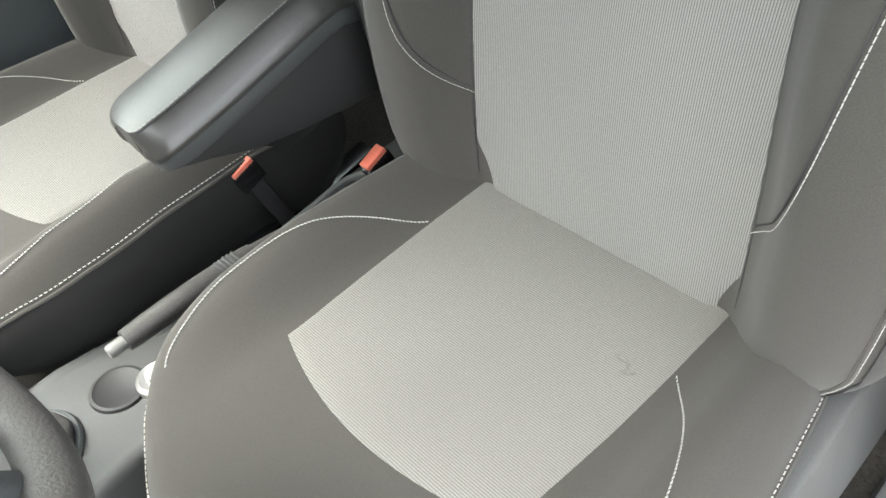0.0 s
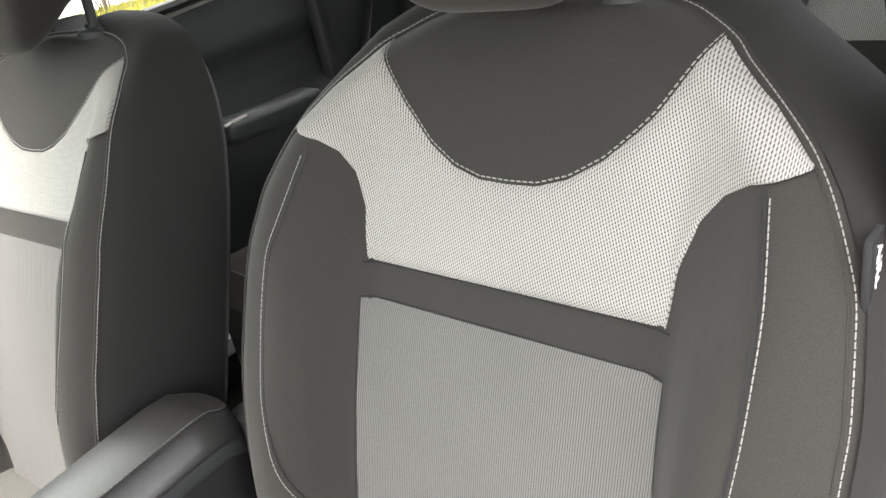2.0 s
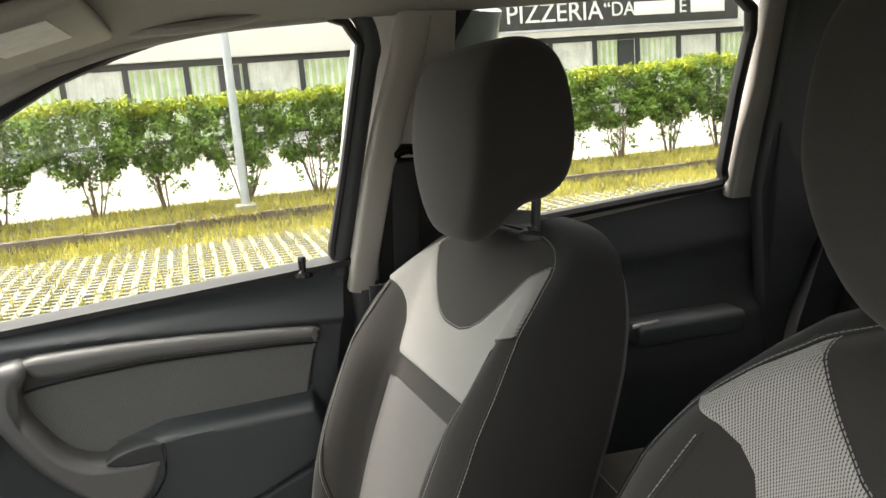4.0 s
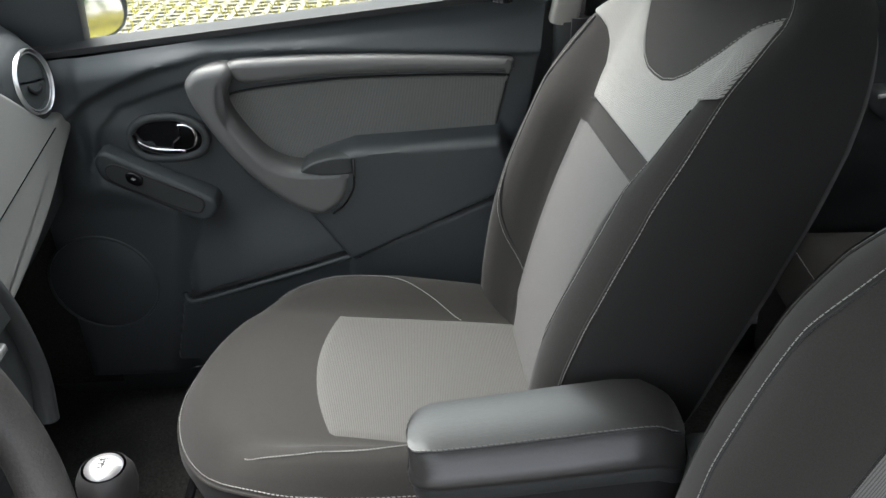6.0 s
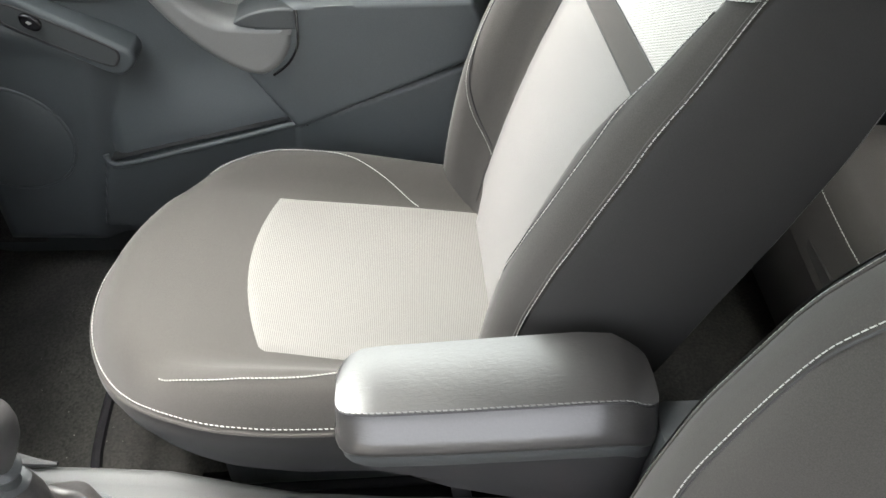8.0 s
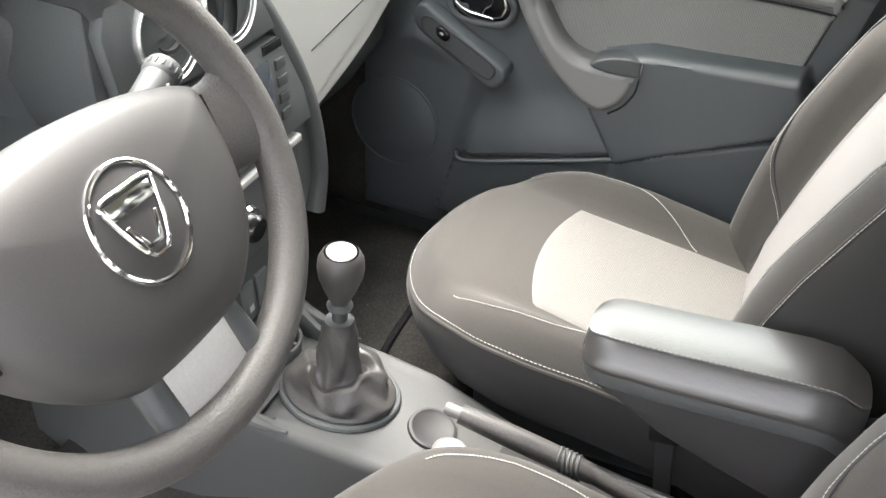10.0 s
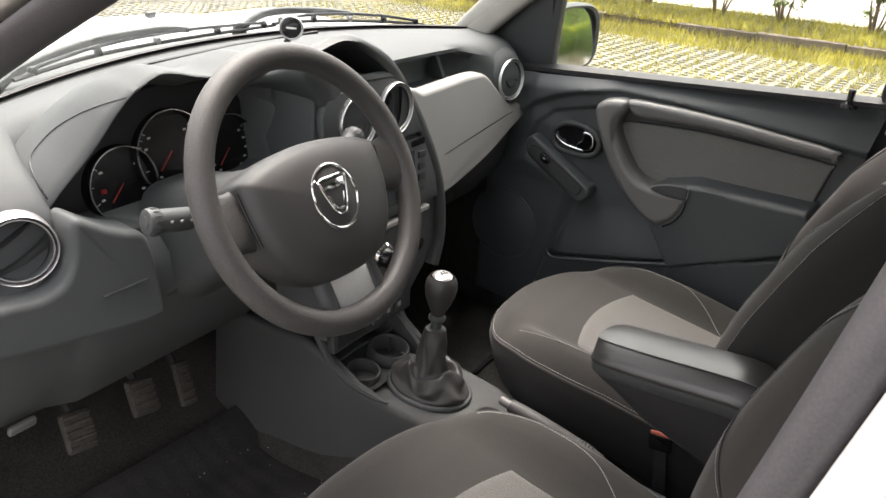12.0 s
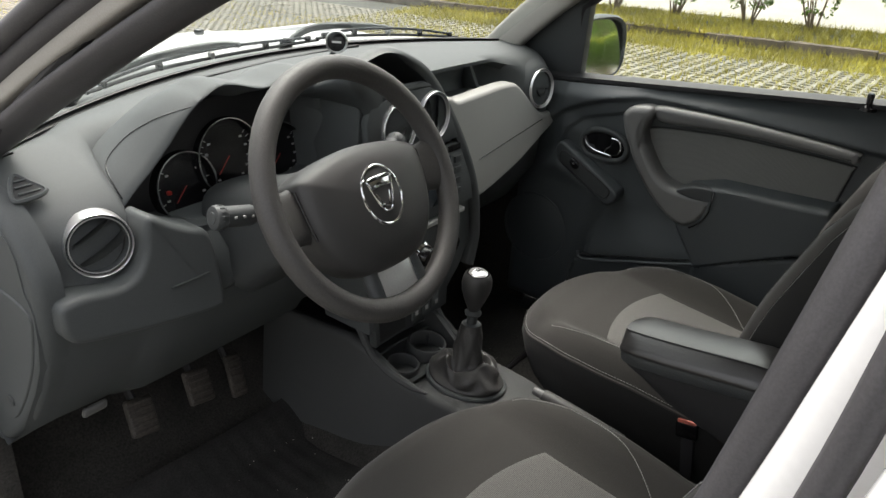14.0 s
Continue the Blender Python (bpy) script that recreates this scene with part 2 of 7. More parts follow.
M_SIGN = mat("black_sign_board", (0.035, 0.034, 0.033), 0.6, grain=0.3, scale=8, bump=0)
M_POST = mat("galvanised_post", (0.5, 0.52, 0.54), 0.5, 0.4, grain=0.1, scale=60, bump=0.1)


# ---- mesh helpers ----
def placed(centre, shift, turn, size=1.0):
    """Sets a unit, drafted on straight axes, at its true place: turned (degrees) and sized about its centre, then shifted."""
    c = Vector(centre)
    return Matrix.Translation(c + Vector(shift)) @ pose(0, 0, 0, *turn) @ Matrix.Scale(size, 4) @ Matrix.Translation(-c)


STRAIGHT = Matrix.Identity(4)
FRONT = placed((-0.146, 0.803, 1.038), (-0.022, -0.035, 0.038), (3.99, -0.08, 2.96), 0.998)
CONSOLE = placed((-0.036, 0.450, 0.666), (0.024, 0.020, -0.013), (3.23, 0.65, 0.99), 1.028)
DOOR = placed((0.684, 0.525, 0.939), (-0.018, 0.004, 0.024), (3.22, -0.93, 1.06), 0.994)
PSEAT = placed((0.360, 0.078, 0.886), (0.008, 0.014, 0.009), (1.15, 2.0, 2.4))
DSEAT = placed((-0.348, -0.071, 0.906), (0.0, 0.013, 0.003), (0.26, 1.69, -0.59))
REAR = placed((0.228, -0.831, 0.939), (-0.007, -0.003, 0.016), (-1.14, 0.26, -0.47), 1.011)
PEDALS = placed((-0.374, 1.031, 0.567), (-0.051, -0.036, 0.069), (3.77, 0.83, 3.93), 0.991)
BUCKLES = (placed((-0.119, 0.039, 0.685), (-0.010, 0.020, 0.011), (3.41, 1.48, 0.23)), placed((0.052, 0.137, 0.648), (0.036, 0.011, -0.029), (3.45, 2.94, 0.68)))
place_of = {"unit": STRAIGHT}


def settle(m):
    """All that is built from here on belongs to the unit set at m."""
    place_of["unit"] = m


def thing(name, loc, label, category, group="", kind=""):
    ob = new(name)
    ob.location, ob.empty_display_size = place_of["unit"] @ Vector(loc), 0.1
    return tagged(ob, label, category, group, kind)


def part(name, bm, material, parent=None, label="", sharp=40, flat=False):
    """Links a bmesh, given in world coordinates, as one mesh object under a thing or a part."""
    me = bpy.data.meshes.new(name)
    bmesh.ops.transform(bm, matrix=place_of["unit"], verts=bm.verts)
    bmesh.ops.recalc_face_normals(bm, faces=bm.faces)
    bm.to_mesh(me)
    bm.free()
    me.materials.append(material)
    if not flat:
        me.shade_smooth()
        me.set_sharp_from_angle(angle=radians(sharp))
    ob = new(name, me)
    if parent:
        ob.parent = parent
        if parent.type == 'EMPTY':
            ob.matrix_parent_inverse = Matrix.Translation(parent.location).inverted()
    return tagged(ob, label)


def grid(fn, nu, nv, close_u=False, close_v=False):
    bm = bmesh.new()
    vs = [[bm.verts.new(fn(i / (nu if close_u else nu - 1), j / (nv if close_v else nv - 1))) for i in range(nu)] for j in range(nv)]
    for j in range(nv if close_v else nv - 1):
        for i in range(nu if close_u else nu - 1):
            a, b = (i + 1) % nu, (j + 1) % nv
            try:
                bm.faces.new((vs[j][i], vs[j][a], vs[b][a], vs[b][i]))
            except ValueError:
                pass
    return bm


def cloth_uv(bm, fn):
    """Lays the cloth's pattern along its surface: fn gives metres across and up for a vertex."""
    lay = bm.loops.layers.uv.new("UVMap")
    at = {v: fn(v.co) for v in bm.verts}
    for f in bm.faces:
        for lp in f.loops:
            lp[lay].uv = at[lp.vert]
    return bm


def loft(rings, cap=True, closed=True):
    bm = bmesh.new()
    vs = [[bm.verts.new(p) for p in r] for r in rings]
    n = len(rings[0])
    for a, b in zip(vs, vs[1:]):
        for i in range(n if closed else n - 1):
            bm.faces.new((a[i], a[(i + 1) % n], b[(i + 1) % n], b[i]))
    if cap and closed:
        bm.faces.new(vs[0])
        bm.faces.new(list(reversed(vs[-1])))
    return bm


def box(x0, x1, y0, y1, z0, z1, bevel=0.004, seg=2):
    bm = bmesh.new()
    bmesh.ops.create_cube(bm, size=1)
    for v in bm.verts:
        v.co = Vector(((x0 + x1) / 2 + v.co.x * (x1 - x0), (y0 + y1) / 2 + v.co.y * (y1 - y0), (z0 + z1) / 2 + v.co.z * (z1 - z0)))
    if bevel:
        bmesh.ops.bevel(bm, geom=bm.edges[:], offset=bevel, segments=seg, profile=0.5, affect='EDGES')
    return bm


def moved(bm, m):
    bmesh.ops.transform(bm, matrix=m, verts=bm.verts)
    return bm


def prism(poly, place, a, b, bevel=0.003, seg=2):
    """A plate: the outline poly (pairs), drawn at depths a and b by place(u, v, depth), with rounded rims."""
    bm = bmesh.new()
    lo, hi = [bm.verts.new(place(u, v, a)) for u, v in poly], [bm.verts.new(place(u, v, b)) for u, v in poly]
    n = len(poly)
    bm.faces.new(lo)
    bm.faces.new(list(reversed(hi)))
    for i in range(n):
        bm.faces.new((lo[i], lo[(i + 1) % n], hi[(i + 1) % n], hi[i]))
    if bevel:
        rim = [e for e in bm.edges if all(v in hi for v in e.verts) or all(v in lo for v in e.verts)]
        bmesh.ops.bevel(bm, geom=rim, offset=bevel, segments=seg, profile=0.5, affect='EDGES', clamp_overlap=True)
    return bm


def pillow(outline, place, a, b, r, seg=5):
    """A plate with a soft rim: the closed smooth outline (Vectors in x, z) drawn by place(u, v, depth), its rim rounded by r."""
    n = len(outline)
    P = [Vector((p.x, p.z)) for p in outline]
    area = sum(P[i].x * P[(i + 1) % n].y - P[(i + 1) % n].x * P[i].y for i in range(n))
    nrm = []
    for i in range(n):
        d = (P[(i + 1) % n] - P[i - 1]).normalized()
        nrm.append(Vector((-d.y, d.x)) * (1 if area > 0 else -1))
    rings = [[place(p.x, p.y, a) for p in P]]
    for k in range(seg + 1):
        w = k / seg * math.pi / 2
        inset, dep = r * (1 - math.cos(w)), b - r + r * math.sin(w)
        rings.append([place((p + q * inset).x, (p + q * inset).y, dep) for p, q in zip(P, nrm)])
    rings.append([place((p + q * (r + 0.0012)).x, (p + q * (r + 0.0012)).y, b) for p, q in zip(P, nrm)])
    bm = bmesh.new()
    vs = [[bm.verts.new(p) for p in ring] for ring in rings]
    for s, t in zip(vs, vs[1:]):
        for i in range(n):
            bm.faces.new((s[i], s[(i + 1) % n], t[(i + 1) % n], t[i]))
    cap = bm.faces.new(vs[-1])
    bmesh.ops.triangulate(bm, faces=[cap])
    return bm


def smooth_line(pts, n, closed=False):
    """A Catmull-Rom curve through the points, resampled to n points."""
    P = [Vector(p) for p in pts]
    m = len(P)
    out = []
    spans = m if closed else m - 1
    for k in range(n):
        t = k / (n if closed else n - 1) * spans
        i = min(int(t), spans - 1)
        f = t - i
        if closed:
            p0, p1, p2, p3 = (P[(i + d) % m] for d in (-1, 0, 1, 2))
        else:
            p0, p1, p2, p3 = P[max(i - 1, 0)], P[i], P[i + 1], P[min(i + 2, m - 1)]
        out.append(0.5 * (2 * p1 + (p2 - p0) * f + (2 * p0 - 5 * p1 + 4 * p2 - p3) * f * f + (3 * p1 - p0 - 3 * p2 + p3) * f ** 3))
    return out


def tube(pts, r, n=10, closed=False, cap=True, wide=None, up=(0, 0, 1)):
    """A tube along points; r is a number or one per point; wide (with up) makes the section oval."""
    P = [Vector(p) for p in pts]
    m = len(P)
    rings = []
    for i, p in enumerate(P):
        a, b = (P[i - 1], P[(i + 1) % m]) if closed else (P[max(i - 1, 0)], P[min(i + 1, m - 1)])
        d = (b - a).normalized()
        side = d.cross(Vector(up))
        side = side.normalized() if side.length > 1e-4 else d.orthogonal().normalized()
        over = side.cross(d)
        ri = r[i] if isinstance(r, (list, tuple)) else r
        wi = (wide[i] if isinstance(wide, (list, tuple)) else wide) if wide else ri
        rings.append([p + side * math.cos(2 * math.pi * k / n) * wi + over * math.sin(2 * math.pi * k / n) * ri for k in range(n)])
    if closed:
        rings.append(rings[0])
        bm = loft(rings, False)
        bmesh.ops.remove_doubles(bm, verts=bm.verts, dist=1e-6)
        return bm
    return loft(rings, cap)


def lathe(profile, centre, axis, n=32):
    """Turns pairs of radius and height round an axis through the centre."""
    q = Vector(axis).normalized().to_track_quat('Z', 'Y').to_matrix()
    c = Vector(centre)
    rings = [[c + q @ Vector((r * math.cos(2 * math.pi * k / n), r * math.sin(2 * math.pi * k / n), h)) for k in range(n)] for r, h in profile]
    bm = loft(rings, False)
    bmesh.ops.remove_doubles(bm, verts=bm.verts, dist=1e-6)
    return bm


def joined(*bms):
    out = bmesh.new()
    for bm in bms:
        me = bpy.data.meshes.new("joint")
        bm.to_mesh(me)
        bm.free()
        out.from_mesh(me)
        bpy.data.meshes.remove(me)
    return out


def stitches(pts, step=0.006, width=0.0012, fill=0.7, rows=(0.0,), normal=None, slant=0.6):
    """Rows of single stitches along a line that lies on a surface; rows are sideways offsets."""
    P = [Vector(p) for p in pts]
    lens = [0.0]
    for a, b in zip(P, P[1:]):
        lens.append(lens[-1] + (b - a).length)
    verts, faces = [], []
    total, s, i = lens[-1], 0.0, 0
    while s + step * fill < total:
        ends = []
        for q in (s, s + step * fill):
            while i < len(P) - 2 and lens[i + 1] < q:
                i += 1
            ends.append(P[i].lerp(P[i + 1], (q - lens[i]) / max(lens[i + 1] - lens[i], 1e-9)))
        a, b = ends
        d = (b - a).normalized()
        nrm = Vector(normal(a.lerp(b, 0.5))) if normal else Vector((0, 0, 1))
        side = d.cross(nrm).normalized()
        top = side.cross(d).normalized()
        for off in rows:
            k = len(verts)
            for e, q in ((a, 0), (b, 1)):
                for sx, h in ((-1, -0.6), (-0.6, 0.55), (0.6, 0.55), (1, -0.6)):
                    verts.append(e + side * (off + sx * width) + top * h * width + d * sx * width * slant)
            faces += [(k + j, k + j + 1, k + 5 + j, k + 4 + j) for j in range(3)] + [(k, k + 1, k + 2, k + 3), (k + 7, k + 6, k + 5, k + 4)]
        s += step
    bm = bmesh.new()
    vs = [bm.verts.new(v) for v in verts]
    for f in faces:
        bm.faces.new([vs[j] for j in f])
    return bm


def text(name, words, size, m, material, parent, depth=0.0004):
    """Lettering as a mesh, laid at the pose m (x along the line, y up the letters)."""
    cu = bpy.data.curves.new(name, 'FONT')
    cu.body, cu.size, cu.extrude, cu.align_x, cu.align_y = words, size, depth, 'CENTER', 'CENTER'
    tmp = bpy.data.objects.new(name, cu)
    me = bpy.data.meshes.new_from_object(tmp)
    bpy.data.objects.remove(tmp)
    bpy.data.curves.remove(cu)
    bm = bmesh.new()
    bm.from_mesh(me)
    bpy.data.meshes.remove(me)
    return part(name, moved(bm, m), material, parent, flat=True)


def step01(a, b, x):
    t = min(1, max(0, (x - a) / (b - a)))
    return t * t * (3 - 2 * t)


def along(table, x):
    """Straight interpolation in a table of pairs."""
    return float(np.interp(x, [a for a, _ in table], [b for _, b in table]))


FLOOR = 0.38


# ---- front seats ----
# how the front of a cushion is rounded: the passenger's is rounder than the driver's
ROUND = {"length": 0.285, "along": 2.1, "across": 2.0}
FULL = {"length": 0.2685, "along": 3.0, "across": 2.6}
nose = dict(FULL)


def cushion_half(y):
    if y < 0.27:
        return 0.252 + 0.013 * step01(-0.05, 0.27, y)
    return 0.265 * max(0.0, 1 - ((y - 0.27) / nose["length"]) ** nose["along"]) ** (1 / nose["across"])


def cushion_top(x, y):
    ax = abs(x)
    mid = along(((-0.08, 0.635), (0.0, 0.640), (0.15, 0.664), (0.31, 0.692), (0.40, 0.706), (0.47, 0.708), (0.53, 0.698)), y)
    lift = along(((-0.05, 0.03), (0.05, 0.052), (0.2, 0.052), (0.32, 0.040), (0.42, 0.020), (0.5, 0.0)), y)
    z = mid + lift * step01(0.160, 0.225, ax) - 0.006 * math.cos(min(ax / 0.16, 1) * math.pi / 2) * step01(0.32, 0.2, y)
    out = ((ax / cushion_half(min(y, 0.27))) ** nose["across"] + (max(0.0, y - 0.27) / nose["length"]) ** nose["along"]) ** (1 / nose["across"])
    edge = 0.262 * (1 - out)
    if edge < 0.055:
        z -= 0.055 * (1 - max(edge, 0) / 0.055) ** 2.2
    return z


PERIM = ((0.575, 0.19), (0.59, 0.220), (0.62, 0.240), (0.68, 0.251), (0.75, 0.256), (0.85, 0.260), (0.95, 0.267), (1.05, 0.268), (1.12, 0.260), (1.17, 0.242), (1.205, 0.218), (1.235, 0.184), (1.255, 0.131), (1.263, 0.075), (1.266, 0.0))
BOLSTER = ((0.575, 0.035), (0.62, 0.052), (0.72, 0.065), (0.85, 0.077), (0.93, 0.079), (1.0, 0.076), (1.07, 0.072), (1.12, 0.062), (1.17, 0.049), (1.22, 0.022), (1.26, 0.0))


def back_half(z):
    return along(PERIM, z)


def back_face(x, z):
    ax = abs(x)
    y = -(z - 0.64) * 0.36 + 0.033 * math.sin(math.pi * min(1, max(0, (z - 0.60) / 0.62))) + 0.010 * step01(0.95, 1.2, z)
    y += along(BOLSTER, z) * step01(0.153, 0.210 + 0.03 * step01(1.02, 1.12, z), ax)
    w = back_half(z)
    if w > 0.03 and ax > w - 0.035:
        y -= 0.020 * ((ax - w + 0.035) / 0.035) ** 2
    return y - 0.030 * step01(1.205, 1.266, z) ** 1.5


def front_seat(cx, cy, dz, side, label):
    """A front seat; side is +1 where the door lies towards +x."""
    seat = thing("front_seat", (cx, cy, FLOOR), label, "car seat", "front seats")
    def W(x, y, z):
        ax = abs(x)
        if side < 0:
            if x < 0:
                ax *= 1 - 0.09 * step01(1.17, 1.24, z) * step01(0.0, 0.1, ax) * step01(1.31, 1.28, z)
                ax *= 1 + 0.06 * step01(0.98, 0.78, z)
                ax += max(0.0, ax - 0.165) * 0.28 * step01(0.60, 0.70, z) * step01(1.32, 1.08, z)
            else:
                ax += max(0.0, ax - 0.165) * 0.25 * step01(0.62, 0.72, z) * step01(1.32, 1.09, z)
        return Vector((cx + math.copysign(ax, x), cy + y, z + dz))

    # cushion: upholstered top with a rounded rim, and the skirt below the piping
    ys = [-0.09, -0.05] + [0.0225 * k for k in range(13)] + [0.27 + nose["length"] * math.sin(a) ** (2 / nose["along"]) for a in np.linspace(0.06, 1.55, 40)]
    rings = []
    for y in ys:
        w = cushion_half(y)
        rings.append([W(w * u, y, cushion_top(w * u, y)) for u in np.linspace(-1, 1, 41)])
    cushion = part("seat_cushion", loft(rings, closed=False), M_SEAT, seat, sharp=80)
    outline = [(-cushion_half(y), y) for y in ys] + [(cushion_half(y), y) for y in reversed(ys)]
    skirt = []
    for k, (inset, drop) in enumerate(((0.0, 0.0), (-0.003, 0.012), (0.004, 0.05), (0.02, 0.10), (0.045, 0.145), (0.06, 0.155))):
        ring = []
        for x, y in outline:
            s = 1 - inset / 0.26
            z = cushion_top(x, y) - drop if k == 0 else min(cushion_top(x, y) - 0.004, 0.684 + 0.03 * step01(0.35, 0.1, y)) - drop
            ring.append(W(x * s, 0.2 + (y - 0.2) * s, z))
        skirt.append(ring)
    part("skirt", loft(skirt, cap=False), M_SIDE, seat, "black cloth side skirt", sharp=80)
    rim = [W(x, y, cushion_top(x, y) + 0.001) for x, y in outline if y > -0.02]
    part("piping", tube([p for p in rim], 0.0028, 6), M_SEAT, seat)
    outer = [W(x * 1.004, y + (0.002 if y > 0.3 else 0), cushion_top(x, y) + 0.006) for x, y in outline if y > 0.0]
    part("stitching", stitches(smooth_line(outer[::1], 200), 0.0066, 0.0007, 0.60, (0.0045,), lambda p: (0.6 * (p.x - cx), 0.5 * (p.y - cy - 0.2), 0.3)), M_THREAD, seat, "pale contrast stitching")
    # light ribbed insert
    def ins(u, v):
        y = -0.01 + 0.345 * v
        hw = 0.163 - 0.010 * step01(0.25, 1.0, v)
        x = hw * (2 * u - 1)
        y -= 0.030 * step01(0.7, 1.0, v) * (2 * u - 1) ** 2 - 0.006
        rim_d = min(u, 1 - u, (1 - v)) * 0.32
        return W(x, y, cushion_top(x, y) + 0.0042 * step01(-0.002, 0.008, rim_d) - 0.0015)
    part("cushion_insert", grid(ins, 40, 40), M_CUSHION, seat, "light grey ribbed cloth insert", sharp=80)
    for s in (-1, 1):
        arc = smooth_line([(s * 0.163, 0.100, 0), (s * 0.190, 0.143, 0), (s * 0.212, 0.20, 0), (s * 0.223, 0.26, 0), (s * 0.221, 0.34, 0), (s * 0.208, 0.40, 0), (s * 0.198, 0.42, 0)], 70)
        part("bolster_stitching", stitches([W(p.x, p.y, cushion_top(p.x, p.y) + 0.0012) for p in arc], 0.0046, 0.0008, 0.6, (0.0,), None, 1.1), M_THREAD, seat, "pale cord stitching")

    # backrest: padded body with boxing and back shell
    zs = list((0.575, 0.582, 0.592, 0.606)) + list(np.linspace(0.62, 1.16, 24)) + [1.18, 1.195, 1.21, 1.222, 1.233, 1.243, 1.251, 1.257, 1.2615, 1.2645]
    rings = []
    for z in zs:
        w = back_half(z)
        front = [W(w * u, back_face(w * u, z), z) for u in np.linspace(-1, 1, 41)]
        yb = -(z - 0.64) * 0.36 - 0.115 + 0.03 * step01(0.8, 0.6, z)
        yf = back_face(w, z)
        rise = 0.016 * step01(1.15, 1.264, z)
        boxing = [(w + 0.013 * math.sin(a) + 0.004, yf + (yb - yf) * t, z + rise * math.sin(a)) for t, a in ((0.06, 0.5), (0.2, 1.2), (0.45, 1.57), (0.7, 1.4), (0.88, 0.8))]
        right = [W(*p) for p in boxing]
        rear = [W(w * u * 0.97, yb - 0.012 * (1 - u * u), z) for u in np.linspace(1, -1, 13)]
        left = [W(-a, b, c) for a, b, c in reversed(boxing)]
        rings.append(front + right + rear + left)
    back = part("backrest", loft(rings), M_SEAT, seat, sharp=80)
    for s in (-1, 1):
        strips = []
        for z in zs:
            w = back_half(z)
            yb = -(z - 0.64) * 0.36 - 0.115 + 0.03 * step01(0.8, 0.6, z)
            yf = back_face(w, z)
            rise = 0.016 * step01(1.15, 1.264, z)
            strips.append([W(s * (w + 0.013 * math.sin(a) + 0.0054), yf + (yb - yf) * t, z + rise * math.sin(a) + 0.0014 * step01(1.2, 1.264, z)) for t, a in ((0.012, 0.10), (0.07, 0.55), (0.2, 1.2), (0.45, 1.57), (0.7, 1.4), (0.88, 0.8))])
        part("side_panel", loft(strips, closed=False), M_SIDE, seat, "black cloth side panel", sharp=80)
    perim = [W(-back_half(z), back_face(-back_half(z), z), z) for z in zs] + [W(back_half(z), back_face(back_half(z), z), z) for z in reversed(zs)]
    line = smooth_line(perim, 240)
    part("piping", tube(line, 0.0022, 6, up=(0, 1, 0)), M_SEAT, seat)
    part("edge_stitching", stitches([p + Vector((0, 0.0015, 0)) for p in line], 0.0056, 0.0005, 0.78, (0.0032,), lambda p: (0.8 * (p.x - cx), 0.5, 0.3 * (p.z - 0.9))), M_THREAD, seat, "pale contrast stitching")
    # ribbed insert; on the driver's seat it ends a little lower
    sag = 0.006 if side < 0 else 0.0
    def bins(u, v):
        z = 0.642 + (1.018 - sag - 0.642) * v
        hw = 0.163 * (0.90 + 0.10 * step01(0.0, 0.18, v))
        x = hw * (2 * u - 1)
        rim_d = min(u, 1 - u, 1 - v) * 0.32
        return W(x, back_face(x, z) + 0.004 * step01(-0.002, 0.01, rim_d) + 0.0006, z)
    part("backrest_insert", grid(bins, 40, 44), M_INSERT, seat, "light grey ribbed cloth insert", sharp=80)
    # mesh yoke
    def low(x):
        ax = abs(x)
        return along(((0, 1.053 - sag), (0.160, 1.053 - sag), (0.163, 1.095 - sag), (0.175, 1.128), (0.19, 1.150), (0.207, 1.163), (0.238, 1.174)), ax)
    def scoop(x):
        ax = abs(x)
        return along(((0, 1.131), (0.03, 1.132), (0.06, 1.140), (0.09, 1.156), (0.13, 1.189), (0.180, 1.237)), ax)
    def rimz(x):
        return float(np.interp(-abs(x), [-w for _, w in PERIM[6:]], [z for z, _ in PERIM[6:]]))
    def yoke(u, v):
        x = 0.238 * math.copysign(abs(2 * u - 1) ** 0.9, 2 * u - 1)
        top = scoop(x) if abs(x) < 0.180 else rimz(x) - 0.002
        z = low(x) + (max(top, low(x) + 0.001) - low(x)) * v
        rim_d = min(v, 1 - v) * 0.12
        return W(x, back_face(x, z) + 0.0048 * step01(-0.002, 0.008, rim_d) + 0.0002, z)
    def run(p):
        x, z = p.x - cx, p.z - dz
        steps = np.linspace(0, x, 16)
        ys = [back_face(q, z) for q in steps]
        return math.copysign(sum(math.hypot(steps[i + 1] - steps[i], ys[i + 1] - ys[i]) for i in range(15)), x), z * 1.06
    part("mesh_yoke", cloth_uv(grid(yoke, 200, 26), run), M_MESH, seat, "pale perforated mesh cloth", sharp=80)
    us = [W(x, back_face(x, scoop(x) + 0.003) + 0.001, scoop(x) + 0.003) for x in np.linspace(-0.180, 0.180, 80)]
    part("yoke_stitching", stitches(us, 0.0064, 0.0007, 0.64, (0.0,), lambda p: (0, 1, 0.3)), M_THREAD, seat, "pale contrast stitching")
    part("yoke_seam", tube([p - Vector((0, 0.0005, 0.004)) for p in us], 0.0018, 5, up=(0, 1, 0)), M_RUBBER, seat)
    for z in (1.019 - sag, 1.052 - sag):
        part("band_seam", tube([W(x, back_face(x, z) + 0.0008, z) for x in np.linspace(-0.1635, 0.1635, 20)], 0.0010, 5, up=(0, 1, 0)), M_RUBBER, seat)
